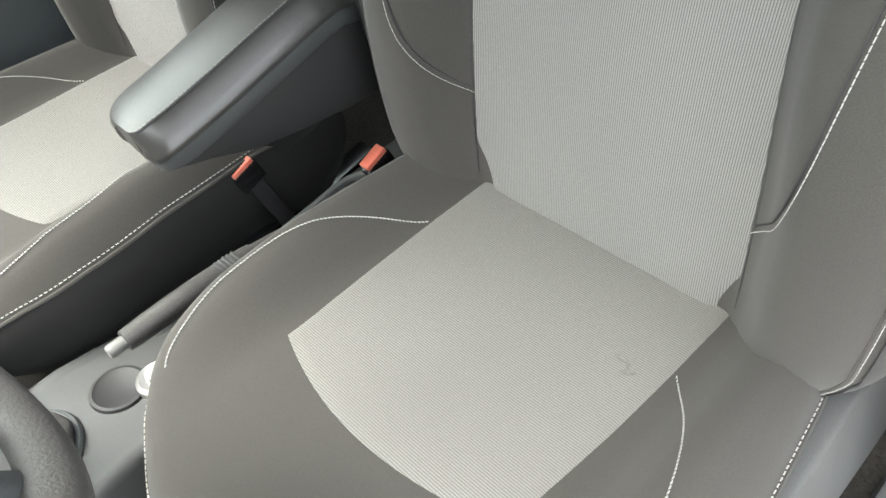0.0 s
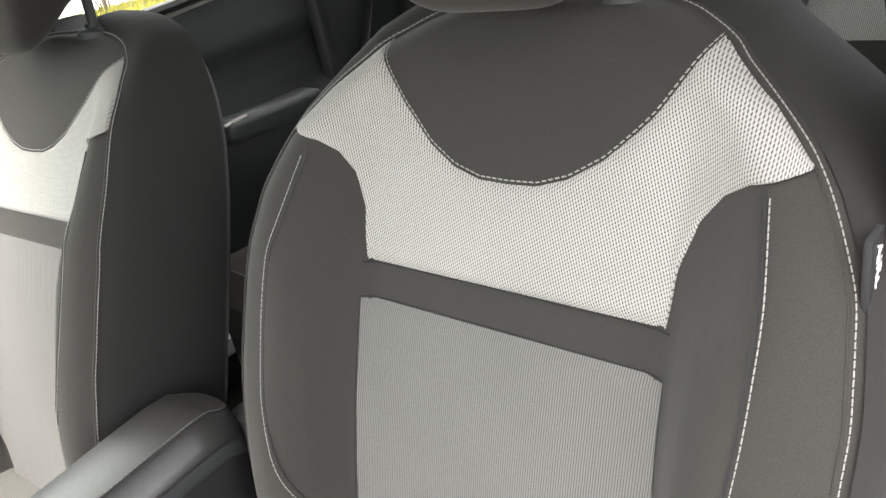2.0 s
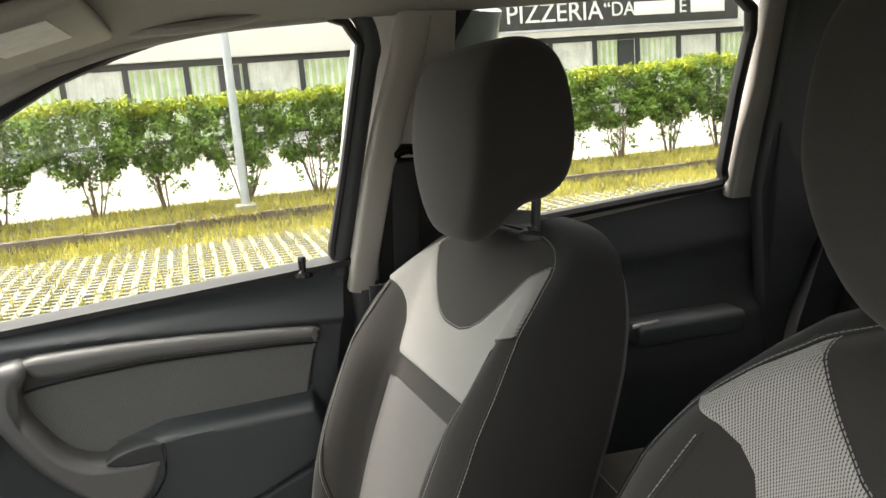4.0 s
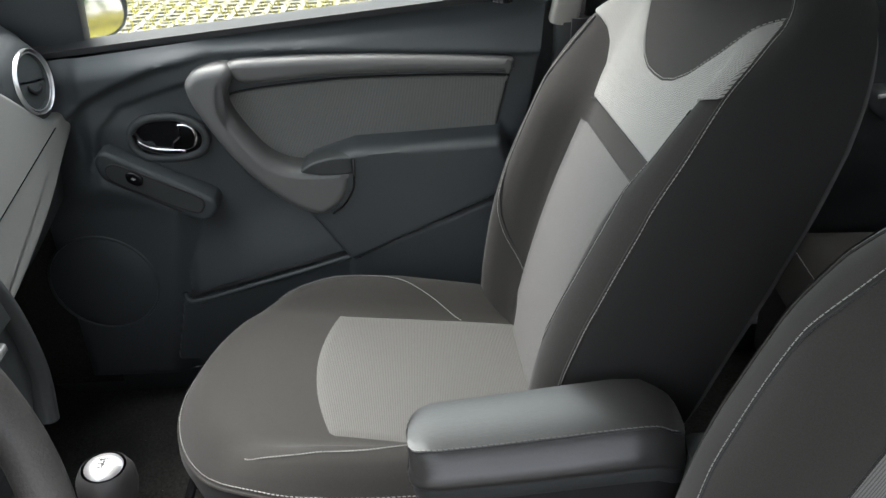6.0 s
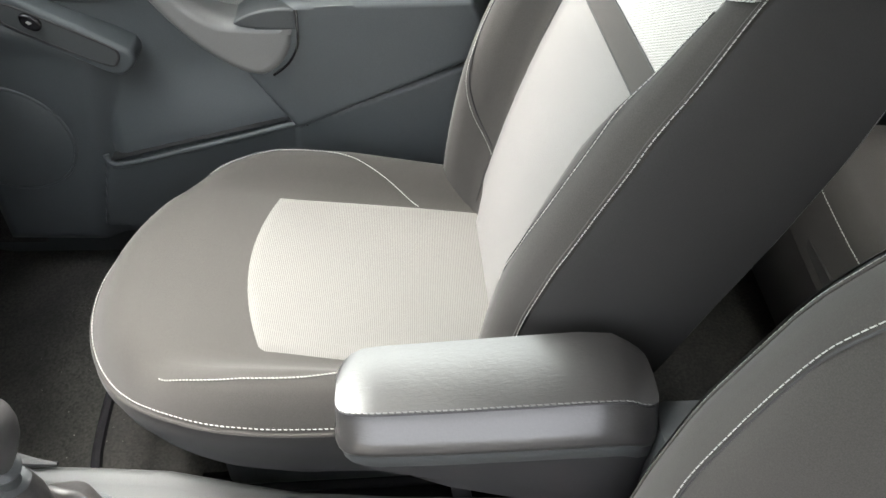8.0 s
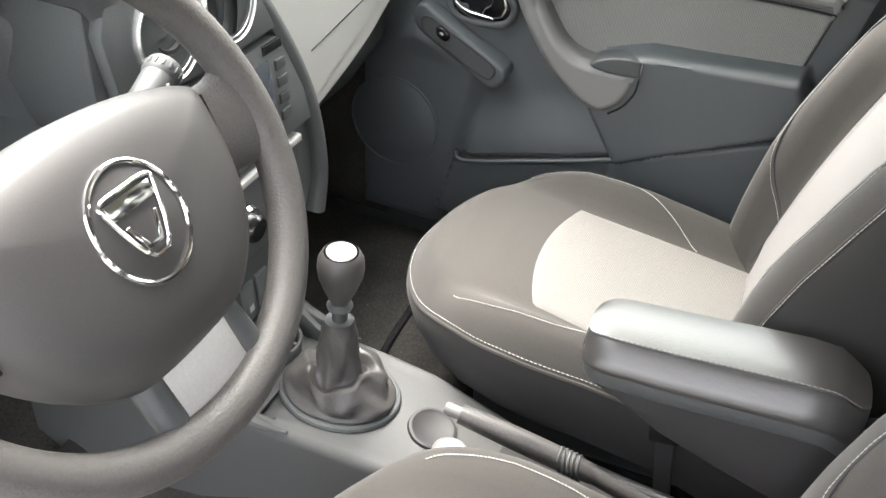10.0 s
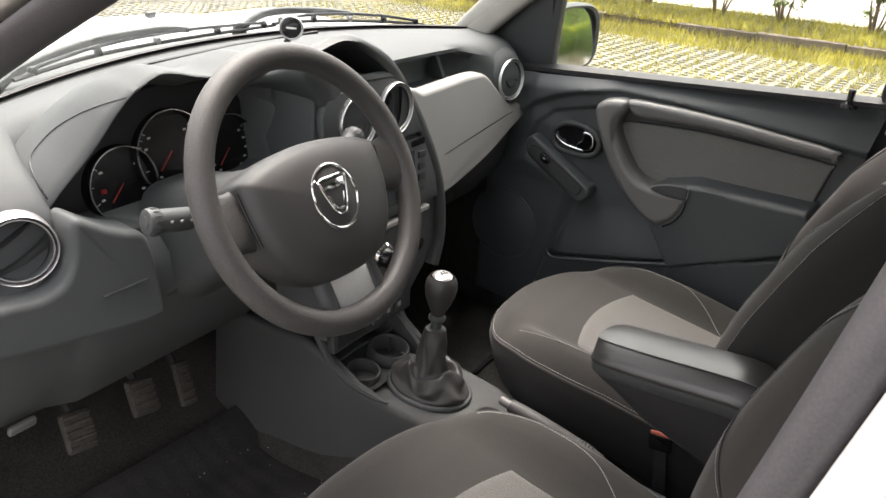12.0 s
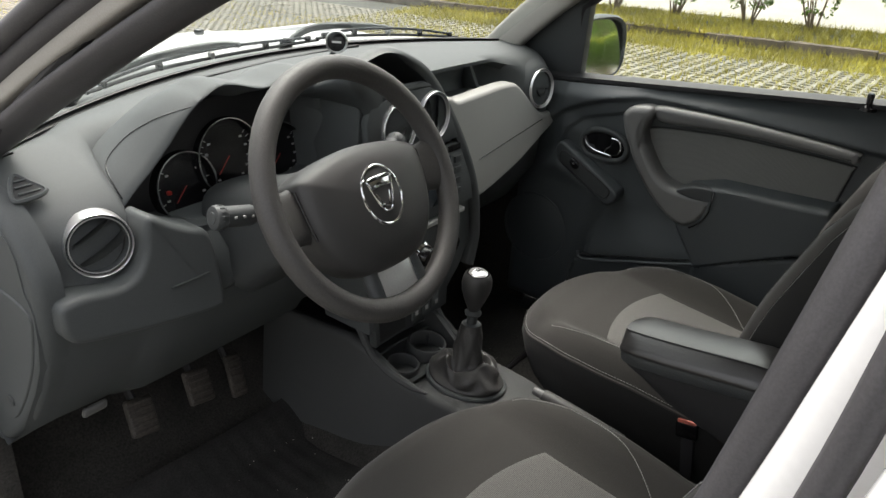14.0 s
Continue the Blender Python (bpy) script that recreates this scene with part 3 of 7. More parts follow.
    for s in (-1, 1):
        if s == side:
            arc = [(s * 0.163, 0.752), (s * 0.174, 0.775), (s * 0.190, 0.815), (s * 0.210, 0.89), (s * 0.224, 0.98), (s * 0.228, 1.08), (s * 0.220, 1.163)]
        else:
            arc = [(s * 0.163, 0.766), (s * 0.176, 0.784), (s * 0.190, 0.815), (s * 0.204, 0.86), (s * 0.216, 0.91), (s * 0.223, 0.97), (s * 0.226, 1.06), (s * 0.216, 1.155)]
        arc = smooth_line([(a, 0, b) for a, b in arc], 90)
        part("bolster_stitching", stitches([W(p.x, back_face(p.x, p.z) + 0.0012, p.z) for p in arc], 0.0056, 0.0005, 0.80, (0.0,), lambda p: (0, 1, 0)), M_THREAD, seat, "pale contrast stitching")
        part("bolster_seam", tube([W(p.x - s * 0.003, back_face(p.x - s * 0.003, p.z) + 0.0002, p.z) for p in arc], 0.0012, 5, up=(0, 1, 0)), M_RUBBER, seat)
        part("insert_seam", tube([W(s * 0.1645, back_face(0.1645, z) + 0.0004, z) for z in np.linspace(0.66, 1.018 - sag, 24)], 0.0010, 5, up=(0, 1, 0)), M_RUBBER, seat)
    # headrest on two stems
    for s in (-1, 1):
        stem = part("headrest_stem", tube([W(s * 0.072, -0.262, 1.25), W(s * 0.072, -0.268, 1.33), W(s * 0.072, -0.255, 1.40)], 0.0070, 14, up=(0, 1, 0)), M_PLAST, seat, "dark steel headrest stem")
        part("stem_collar", lathe([(0.0, 0.009), (0.0105, 0.009), (0.0115, 0.004), (0.019, 0.002), (0.0225, -0.002), (0.0225, -0.010)], W(s * 0.072, -0.262, 1.266), (0, -0.15, 1), 24), M_PLAST, stem)
    side_view = smooth_line([(0, 0.062, 0.06), (0, 0.068, -0.03), (0, 0.062, -0.105), (0, 0.044, -0.130), (0, 0.018, -0.126), (0, -0.020, -0.092), (0, -0.058, -0.082), (0, -0.076, -0.060), (0, -0.078, -0.01), (0, -0.070, 0.06), (0, -0.054, 0.106), (0, -0.028, 0.126), (0, 0.008, 0.128), (0, 0.042, 0.112)], 52, closed=True)
    off, half, low_end = (-0.005, 0.137, 1.10) if side > 0 else (0.0, 0.148, 1.0)
    rings = []
    for q in np.linspace(-1, 1, 57):
        u = math.sin(q * math.pi / 2)
        au = min(abs(u), 0.9995)
        up, down, deep = ((1 - au ** e) ** (1 / e) for e in (8.0, 6.0, 16.0))
        bow = -0.008 * u * u
        rings.append([W(off + half * u * (1 - 0.40 * max(0.0, -p.z * down / 0.13) ** 1.4), -0.214 + p.y * deep + bow - 0.05 * p.z, 1.405 + p.z * (up if p.z > 0 else down * low_end)) for p in side_view])
    hr = part("headrest", loft(rings), M_SEAT, seat, "padded dark cloth headrest", sharp=80)
    # rails, base and height lever
    part("seat_base", box(cx - 0.20, cx + 0.20, cy - 0.02, cy + 0.38, FLOOR + 0.07, 0.55 + dz, 0.02), M_PLAST, seat)
    for s in (-1, 1):
        part("rail", box(cx + s * 0.19 - 0.02, cx + s * 0.19 + 0.02, cy - 0.15, cy + 0.42, FLOOR + 0.005, FLOOR + 0.075, 0.004), M_BLACK, seat)
    part("adjuster_bar", tube(smooth_line([W(-0.19, 0.36, 0.455), W(-0.19, 0.50, 0.485), W(-0.165, 0.555, 0.50), W(0.165, 0.555, 0.50), W(0.19, 0.50, 0.485), W(0.19, 0.36, 0.455)], 40), 0.008, 8), M_BLACK, seat, "black bent adjuster bar")
    part("recliner_cover", lathe([(0.0, 0.008), (0.02, 0.008), (0.026, 0.0), (0.026, -0.02)], W(side * 0.215, -0.06, 0.55), (side, 0, 0), 24), M_PLAST, seat)
    shield = smooth_line([(-0.10, 0, 0.47), (-0.11, 0, 0.56), (-0.06, 0, 0.610), (0.10, 0, 0.640), (0.26, 0, 0.652), (0.36, 0, 0.640), (0.41, 0, 0.60), (0.40, 0, 0.50), (0.36, 0, 0.47), (0.1, 0, 0.455)], 48, closed=True)
    part("side_shield", pillow(shield, lambda u, v, d: W(side * (0.250 + d + 0.02 * step01(0.64, 0.5, v)), u, v), 0.0, 0.030, 0.008), M_CONSOLE, seat, "grey plastic seat side shield", sharp=60)
    if side > 0:
        part("slide_handle", tube(smooth_line([W(-0.255, 0.20, 0.50), W(-0.272, 0.32, 0.505), W(-0.278, 0.385, 0.515), W(-0.262, 0.415, 0.520), W(-0.235, 0.40, 0.515), W(-0.228, 0.33, 0.505)], 30), 0.0055, 8), M_BLACK, seat, "black bent slide handle")
    # woven side tag with lettering
    tz = 1.118
    px = side * (back_half(tz) + 0.009)
    ty = back_face(side * back_half(tz), tz) - 0.008
    tag = part("airbag_tag", moved(box(-0.005, 0.0, -0.014, 0.012, -0.034, 0.032, 0.001) if side > 0 else box(0.0, 0.005, -0.014, 0.012, -0.034, 0.032, 0.001), Matrix.Translation(W(px, ty, tz))), M_BELT, seat, "small woven side tag")
    m = Matrix.Translation(W(px, ty - 0.002, tz) + Vector((side * 0.0006, 0, 0))) @ Matrix(((0, 0, side, 0), (0, side, 0, 0), (-1, 0, 0, 0), (0, 0, 0, 1)))
    text("lettering", "AIRBAG", 0.015, m, M_PRINT, tag)
    return seat


settle(DSEAT)
front_seat(-0.362, -0.035, 0.008, -1, "dark grey cloth driver's seat with pale ribbed inserts and stitching")
settle(PSEAT)
nose.update(ROUND)
front_seat(0.348, 0.062, -0.008, 1, "dark grey cloth front passenger seat with pale ribbed inserts")

settle(DSEAT)
nose.update(FULL)
squiggle = smooth_line([(-0.116, 0.113, 0), (-0.124, 0.117, 0), (-0.131, 0.116, 0), (-0.136, 0.121, 0), (-0.134, 0.127, 0), (-0.139, 0.126, 0), (-0.146, 0.121, 0)], 30)
stain = part("stain", tube([Vector((p.x - 0.362, p.y - 0.035, cushion_top(p.x, p.y) + 0.0032 + 0.008)) for p in squiggle], 0.0006, 6, wide=[0.0008 + 0.0014 * abs(math.sin(k * 0.9)) for k in range(30)]), M_STAIN)
tagged(stain, "small dark stain on the pale seat cloth", "stain")

# armrest on the driver's seat
settle(STRAIGHT)
arm = thing("armrest", (0.008, -0.02, 0.72), "black leatherette folding armrest with a creased stitched lid", "armrest")
LID = ((0.2610, 0.40), (0.2595, 0.58), (0.2560, 0.74), (0.2490, 0.87), (0.2380, 0.95), (0.2220, 0.99), (0.16, 1.01), (0.09, 1.02), (0.03, 1.02), (0.0, 0.99), (-0.016, 0.93), (-0.026, 0.84), (-0.031, 0.70), (-0.033, 0.5))


def lid_top(y):
    return 0.866 + 0.026 * step01(0.26, -0.04, y) - 0.004 * step01(0.235, 0.262, y) - 0.018 * step01(0.01, -0.034, y)


def lid_x(y, w, u):
    return 0.0095 - 0.008 * step01(0.25, -0.03, y) + 0.0505 * w * u


def near(u):
    """The padded flank on the driver's side falls away below the stitched seam."""
    return 0.0015 * step01(-0.58, -0.62, u) + 0.0185 * max(0.0, (-0.60 - u) / 0.40) ** 1.2


rings = []
for y, w in LID:
    zt = lid_top(y)
    ring = [Vector((lid_x(y, w, u), y, zt + 0.0040 * (1 - u * u) - near(u))) for u in (-1, -0.94, -0.88, -0.82, -0.76, -0.71, -0.67, -0.64, -0.61, -0.58, -0.45, -0.2, 0, 0.25, 0.5, 0.75, 0.9, 1)]
    for a, h in ((1.01, 0.0035), (1.06, 0.007), (1.085, 0.015), (1.07, 0.024), (1.0, 0.030)):
        ring.append(Vector((lid_x(y, w, a), y + (0.0035 * (a - 1) / 0.085 if y > 0.2 else 0), zt - h)))
    for a, h in ((-1.0, 0.0335), (-1.045, 0.0325), (-1.06, 0.029), (-1.05, 0.0255), (-1.015, 0.0225)):
        ring.append(Vector((lid_x(y, w, a), y + (0.0035 * (-a - 1) / 0.085 if y > 0.2 else 0), zt - h)))
    rings.append(ring)
lid = part("lid", loft(rings), M_LID, arm, "padded black leatherette lid with fine creases", sharp=28)
rim_rings, box_rings = [], []
for y, w in LID[1:]:
    zt = lid_top(min(y, 0.22)) - 0.002
    rim_rings.append([Vector((lid_x(y, w, a * 1.035), y * 0.995, zt - h)) for a, h in ((-0.98, 0.029), (-1.0, 0.034), (-0.995, 0.048), (-0.96, 0.052), (0.96, 0.052), (0.995, 0.048), (1.0, 0.034), (0.98, 0.029))])
    zb = along(((-0.04, 0.715), (0.05, 0.735), (0.15, 0.762), (0.20, 0.786), (0.23, 0.806), (0.25, 0.822)), y)
    box_rings.append([Vector((lid_x(y, w, a), y * 0.985, z)) for a, z in ((-0.97, zt - 0.049), (-0.965, (zt + zb) / 2 - 0.03), (-0.93, zb + 0.008), (-0.86, zb), (0.86, zb), (0.93, zb + 0.008), (0.965, (zt + zb) / 2 - 0.03), (0.97, zt - 0.049))])
part("lid_tray", loft(rim_rings), M_PLAST, arm, "dark grey plastic lid tray", sharp=50)
part("storage_box", loft(box_rings), M_RUBBER, arm, "black plastic storage box", sharp=50)
for sx, at in ((-1, 0.585), (1, 1.012)):
    drop = 0.0045 if sx > 0 else -0.0034
    pts = smooth_line([Vector((lid_x(y, w, sx * at), y, lid_top(y) - drop)) for y, w in LID[2:-2]], 70)
    part("lid_stitching", stitches(pts, 0.0060, 0.0009, 0.6, (0.0,), lambda p, s=sx: (s * (0.1 if s < 0 else 0.7), 0, 0.7)), M_PULL, lid, "grey lid stitching")
    part("lid_seam", tube([p + Vector((sx * 0.0016, 0, -0.0012)) for p in pts], 0.0012, 5), M_RUBBER, lid)
part("hinge_arm", box(-0.06, 0.0, -0.13, -0.03, 0.74, 0.86, 0.015), M_PLAST, arm)

# buckles
for bx, by, bz, lean, cap, unit in ((-0.059, 0.021, 0.656, 0.25, "faded orange red release button", BUCKLES[0]), (0.052, 0.145, 0.685, 0.2, "faded orange red release button", BUCKLES[1])):
    settle(unit)
    bk = thing("seat_belt_buckle", (bx, by, bz - 0.12), "black seat belt buckle with an orange red button beside a seat", "belt buckle", "front seat buckles")
    rot = Matrix.Translation((bx, by, bz)) @ Matrix.Rotation(-lean, 4, 'X')
    part("housing", moved(box(-0.011, 0.011, -0.021, 0.021, -0.032, 0.0, 0.004), rot), M_BLACK, bk)
    part("release_button", moved(box(-0.0085, 0.0085, -0.018, 0.018, -0.003, 0.006, 0.002), rot), M_ORANGE, bk, cap)
    part("stalk", moved(box(-0.004, 0.004, -0.012, 0.012, -0.17, -0.03, 0.002), rot), M_BELT, bk)


# ---- cabin floor ----
settle(STRAIGHT)
def floor_z(u, v):
    x, y = -0.78 + 1.56 * u, -1.55 + 3.0 * v
    z = FLOOR + 0.24 * step01(1.0, 1.35, y)
    z += 0.11 * step01(0.16, 0.08, abs(x + 0.035)) * step01(1.2, 0.9, y)
    z += 0.13 * step01(-0.45, -0.56, y)
    return Vector((x, y, z))


tagged(part("floor", grid(floor_z, 50, 60), M_CARPET, sharp=80), "charcoal car carpet with dust and crumbs", "floor", kind="structure")


def mat_z(u, v):
    x = -0.60 + 0.46 * u
    y = 0.48 + 0.56 * v
    return Vector((x, y, FLOOR + 0.012 + 0.05 * step01(0.93, 1.04, y) + (0.014 * math.sin(u * 13 + 5 * v) + 0.006 * math.sin(u * 31 - 9 * v)) * step01(0.35, 0.8, u) * step01(0.75, 0.2, v) + 0.0007 * math.sin(u * 74) * step01(0.2, 0.35, v) + 0.004 * math.sin(5 * u - 4 * v) * math.sin(7 * v)))


fm = part("floor_mat", grid(mat_z, 90, 40), M_MAT, sharp=80)
tagged(fm, "dusty black rubber floor mat in the driver's footwell", "floor mat")
crumbs = bmesh.new()
for k in range(40):
    x, y = random.uniform(-0.6, -0.15), random.uniform(0.45, 1.0)
    s = random.uniform(0.0006, 0.0016)
    bmesh.ops.create_icosphere(crumbs, subdivisions=1, radius=s, matrix=Matrix.Translation((x, y, FLOOR + 0.020)))
for k in range(40):
    x, y = random.uniform(0.15, 0.6), random.uniform(0.6, 1.0)
    bmesh.ops.create_icosphere(crumbs, subdivisions=1, radius=random.uniform(0.0003, 0.0008), matrix=Matrix.Translation((x, y, FLOOR + 0.004)))
tagged(part("crumbs", crumbs, M_BEIGE), "pale crumbs and grit on the carpet", "crumbs", kind="stuff")

# pedals
settle(PEDALS)
for name, px, py, pz, w, h, lean in (("clutch_pedal", -0.504, 1.020, 0.566, 0.058, 0.075, 35), ("brake_pedal", -0.370, 1.018, 0.566, 0.058, 0.072, 35), ("accelerator_pedal", -0.252, 1.042, 0.520, 0.04, 0.095, 30)):
    pd = thing(name, (px, py, FLOOR + 0.01), "worn dusty rubber foot pedal", "pedal", "foot pedals")
    rot = Matrix.Translation((px, py, pz)) @ Matrix.Rotation(radians(-lean), 4, 'X') @ Matrix.Rotation(radians(9), 4, 'Y')
    part("pad", moved(box(-w / 2, w / 2, -0.008, 0.006, -h / 2, h / 2, 0.0068, 3), rot), M_PEDAL, pd)
    for k in range(5):
        z = -h / 2 + h * (k + 0.7) / 5.4
        part("rib", moved(box(-w / 2 + 0.004, w / 2 - 0.004, -0.0115, -0.007, z - 0.003, z + 0.003, 0.001, 1), rot), M_PEDAL, pd)
    part("lever", tube([Vector((px, py + 0.005, pz)), Vector((px + 0.01, py + 0.10, pz + 0.10)), Vector((px + 0.015, py + 0.13, pz + 0.24))], 0.009, 8), M_RUBBER, pd)

# ---- centre console ----
settle(CONSOLE)
CX = -0.036
con = thing("centre_console", (CX, 0.4, FLOOR), "dark grey plastic centre console with cup holders", "centre console")
CONS = ((1.06, 0.128, 0.640), (0.90, 0.127, 0.650), (0.80, 0.125, 0.660), (0.74, 0.122, 0.652), (0.69, 0.115, 0.628), (0.63, 0.108, 0.618), (0.55, 0.104, 0.620), (0.47, 0.100, 0.618), (0.40, 0.092, 0.606), (0.32, 0.086, 0.588), (0.2, 0.084, 0.578), (0.02, 0.084, 0.570), (-0.12, 0.084, 0.565))
rings = []
CONS = CONS[:5] + ((0.672, 0.113, 0.624), (0.662, 0.112, 0.621)) + CONS[3:]
for y, hw, zt in CONS:
    r, deep = 0.014, 0.055 * step01(0.655, 0.674, y)
    swell = 0.022 * step01(0.66, 0.80, y)
    ring = [Vector((CX - hw - 0.012, y, FLOOR + 0.02)), Vector((CX - hw - 0.004, y, zt - 0.07))]
    ring += [Vector((CX - hw + r * (1 - math.cos(a)), y, zt + swell - r + r * math.sin(a))) for a in (0.0, 0.4, 0.8, 1.2, 1.57)]
    ring += [Vector((CX - hw + 0.022, y, zt + swell - 0.002)), Vector((CX - hw + 0.027, y, zt - deep)), Vector((CX + hw - 0.027, y, zt - deep)), Vector((CX + hw - 0.022, y, zt + swell - 0.002))]
    ring += [Vector((CX + hw - r * (1 - math.cos(a)), y, zt + swell - r + r * math.sin(a))) for a in (1.57, 1.2, 0.8, 0.4, 0.0)]
    ring += [Vector((CX + hw + 0.004, y, zt - 0.07)), Vector((CX + hw + 0.012, y, FLOOR + 0.02))]
    rings.append(ring)
part("console_body", loft(rings), M_CONSOLE, con, sharp=50)
for sx in (-1, 1):
    edge = smooth_line([Vector((CX + sx * (along(((-0.12, 0.084), (0.32, 0.086), (0.4, 0.092), (0.55, 0.104), (0.8, 0.125)), y) - 0.006), y, along(((-0.12, 0.565), (0.2, 0.578), (0.32, 0.588), (0.4, 0.606), (0.47, 0.618), (0.55, 0.62), (0.63, 0.618), (0.69, 0.628), (0.74, 0.652), (0.8, 0.75)), y) + 0.004)) for y in np.linspace(0.60, 0.80, 16)], 32)
    part("side_rail", tube(edge, [0.003 + 0.006 * step01(0, 8, i) for i in range(32)], 8), M_CONSOLE, con)
for hx, hy, hr, up in ((CX + 0.042, 0.716, 0.040, 0.630), (CX - 0.050, 0.708, 0.033, 0.622)):
    cup = part("cup_holder", lathe([(hr - 0.004, -0.044), (hr - 0.003, -0.002), (hr - 0.001, 0.001), (hr + 0.002, 0.001), (hr + 0.004, -0.002), (hr + 0.004, -0.046)], (hx, hy, up), (0, -0.12, 1), 36), M_CONSOLE, con, "round cup holder")
    part("cup_well", lathe([(0.0, -0.046), (hr - 0.006, -0.045), (hr - 0.004, -0.040)], (hx, hy, up), (0, -0.12, 1), 32), M_PLAST, cup)
for k in range(3):
    a = 0.6 + 2.1 * k
    part("cup_grip", moved(box(-0.005, 0.005, -0.0035, 0.0035, -0.03, 0.0, 0.0015, 1), Matrix.Translation((CX + 0.042 + 0.034 * math.cos(a), 0.716 + 0.034 * math.sin(a), 0.628)) @ Matrix.Rotation(a, 4, 'Z')), M_PLAST, con)
for k, y in enumerate((0.756, 0.772)):
    part("tray_lip", tube([Vector((CX - 0.095 + 0.02 * k, y, 0.628 + 0.012 * k)), Vector((CX, y + 0.004, 0.630 + 0.012 * k)), Vector((CX + 0.098, y, 0.628 + 0.012 * k))], 0.0030, 8), M_DASH, con)
# no recess is cut: a black disc paints the hollow's shade
part("brake_shade_disc", lathe([(0.0, 0.0012), (0.027, 0.0016), (0.030, 0.004), (0.034, 0.003), (0.036, -0.003)], (CX + 0.002, 0.432, 0.6125), (0, -0.18, 1), 32), M_RUBBER, con, "black disc for the shaded hollow round the lever tip")
part("brake_slot", box(CX - 0.03, CX + 0.045, -0.01, 0.42, 0.574, 0.592, 0.006), M_RUBBER, con)
slot = [(CX - 0.032, 0.40), (CX - 0.034, 0.1), (CX - 0.03, 0.02), (CX + 0.008, -0.005), (CX + 0.045, 0.02), (CX + 0.05, 0.1), (CX + 0.05, 0.40)]
part("slot_rim", tube(smooth_line([(a, b, 0.592) for a, b in slot], 60), 0.006, 8), M_DASH, con)
lt = thing("lighter_socket", (CX - 0.027, 0.393, 0.6), "chrome rimmed lighter socket in the console", "lighter socket")
part("ring", lathe([(0.012, 0.006), (0.021, 0.008), (0.026, 0.004), (0.027, -0.012)], (CX - 0.027, 0.393, 0.612), (0, -0.1, 1), 28), M_STEEL, lt)
part("plug", lathe([(0.0, 0.016), (0.011, 0.016), (0.012, 0.012), (0.012, -0.01)], (CX - 0.027, 0.393, 0.612), (0, -0.1, 1), 20), M_STEEL, lt)
coin = part("coin", lathe([(0, 0.002), (0.011, 0.002), (0.0115, 0.001), (0.0115, -0.001)], (CX - 0.055, 0.695, 0.580), (0, -0.1, 1), 24), mat("copper_coin", (0.55, 0.25, 0.12), 0.35, 0.9))
tagged(coin, "copper coin lying in the console tray", "coin")

# gear lever with a leatherette boot
gear = thing("gear_lever", (-0.030, 0.565, 0.61), "gear lever with a silver topped knob and black leatherette boot", "gear lever")


def boot(u, v):
    a = 2 * math.pi * u
    prof = ((0.0, 0.082, 0.064, 0.622), (0.08, 0.084, 0.066, 0.632), (0.2, 0.076, 0.060, 0.640), (0.32, 0.068, 0.056, 0.655), (0.42, 0.050, 0.045, 0.672), (0.48, 0.036, 0.034, 0.660), (0.56, 0.032, 0.031, 0.668), (0.7, 0.028, 0.027, 0.70), (0.85, 0.025, 0.024, 0.73), (1.0, 0.020, 0.020, 0.752))
    t = [p[0] for p in prof]
    ry, rx, z = (float(np.interp(v, t, [p[k] for p in prof])) for k in (1, 2, 3))
    fold = 0.13 * math.sin(3 * a + 11 * v) * math.sin(math.pi * min(v / 0.9, 1)) + 0.07 * math.sin(5 * a - 16 * v + 1) * math.sin(math.pi * v) + 0.03 * math.sin(11 * a + 20 * v) * math.sin(math.pi * v)
    k = 1 + fold * 0.8
    z += 0.009 * math.sin(3 * a + 1) * math.sin(math.pi * v) + 0.004 * math.sin(6 * a + 12 * v) * math.sin(math.pi * v)
    return Vector((-0.038 + rx * k * math.cos(a) + 0.007 * v, 0.576 + ry * k * math.sin(a) + 0.004 * v, z))


part("boot", grid(boot, 72, 40, close_u=True), M_LEATHER, gear, "creased black leatherette boot", sharp=80)
part("boot_frame", tube([Vector((-0.038 + 0.067 * math.cos(a), 0.576 + 0.085 * math.sin(a), 0.622)) for a in np.linspace(0, 2 * math.pi, 48, endpoint=False)], 0.006, 8, closed=True), M_DASH, gear)
AX = Vector((-0.026, 0.559, 0.885)) - Vector((-0.021, 0.566, 0.755))
KB = Vector((-0.031, 0.580, 0.744))
part("collar", lathe([(0.018, -0.012), (0.021, -0.008), (0.021, 0.004), (0.016, 0.008), (0.011, 0.010), (0.010, 0.03)], KB, AX, 24), M_PLAST, gear)
part("reverse_ring", lathe([(0.011, 0.028), (0.016, 0.03), (0.0175, 0.034), (0.013, 0.04), (0.010, 0.042)], KB, AX, 24), M_PLAST, gear)
knob = part("knob", lathe([(0.011, 0.040), (0.0135, 0.046), (0.022, 0.066), (0.0285, 0.086), (0.0305, 0.100), (0.0295, 0.113), (0.0250, 0.123), (0.022, 0.1265)], KB, AX, 36), M_HUB, gear)
part("knob_cap", lathe([(0.0, 0.1310), (0.010, 0.1305), (0.0175, 0.1285), (0.0195, 0.1265)], KB, AX, 36), M_RING, knob, "polished shift pattern plate")
top = Matrix.Translation(KB + AX.normalized() * 0.1318)
part("shift_pattern", moved(joined(*(box(x - 0.0007, x + 0.0007, -0.006, 0.006, 0, 0.0006, 0) for x in (-0.006, 0, 0.006)), box(-0.0067, 0.0067, -0.0007, 0.0007, 0, 0.0006, 0)), top), M_BLACK, knob)

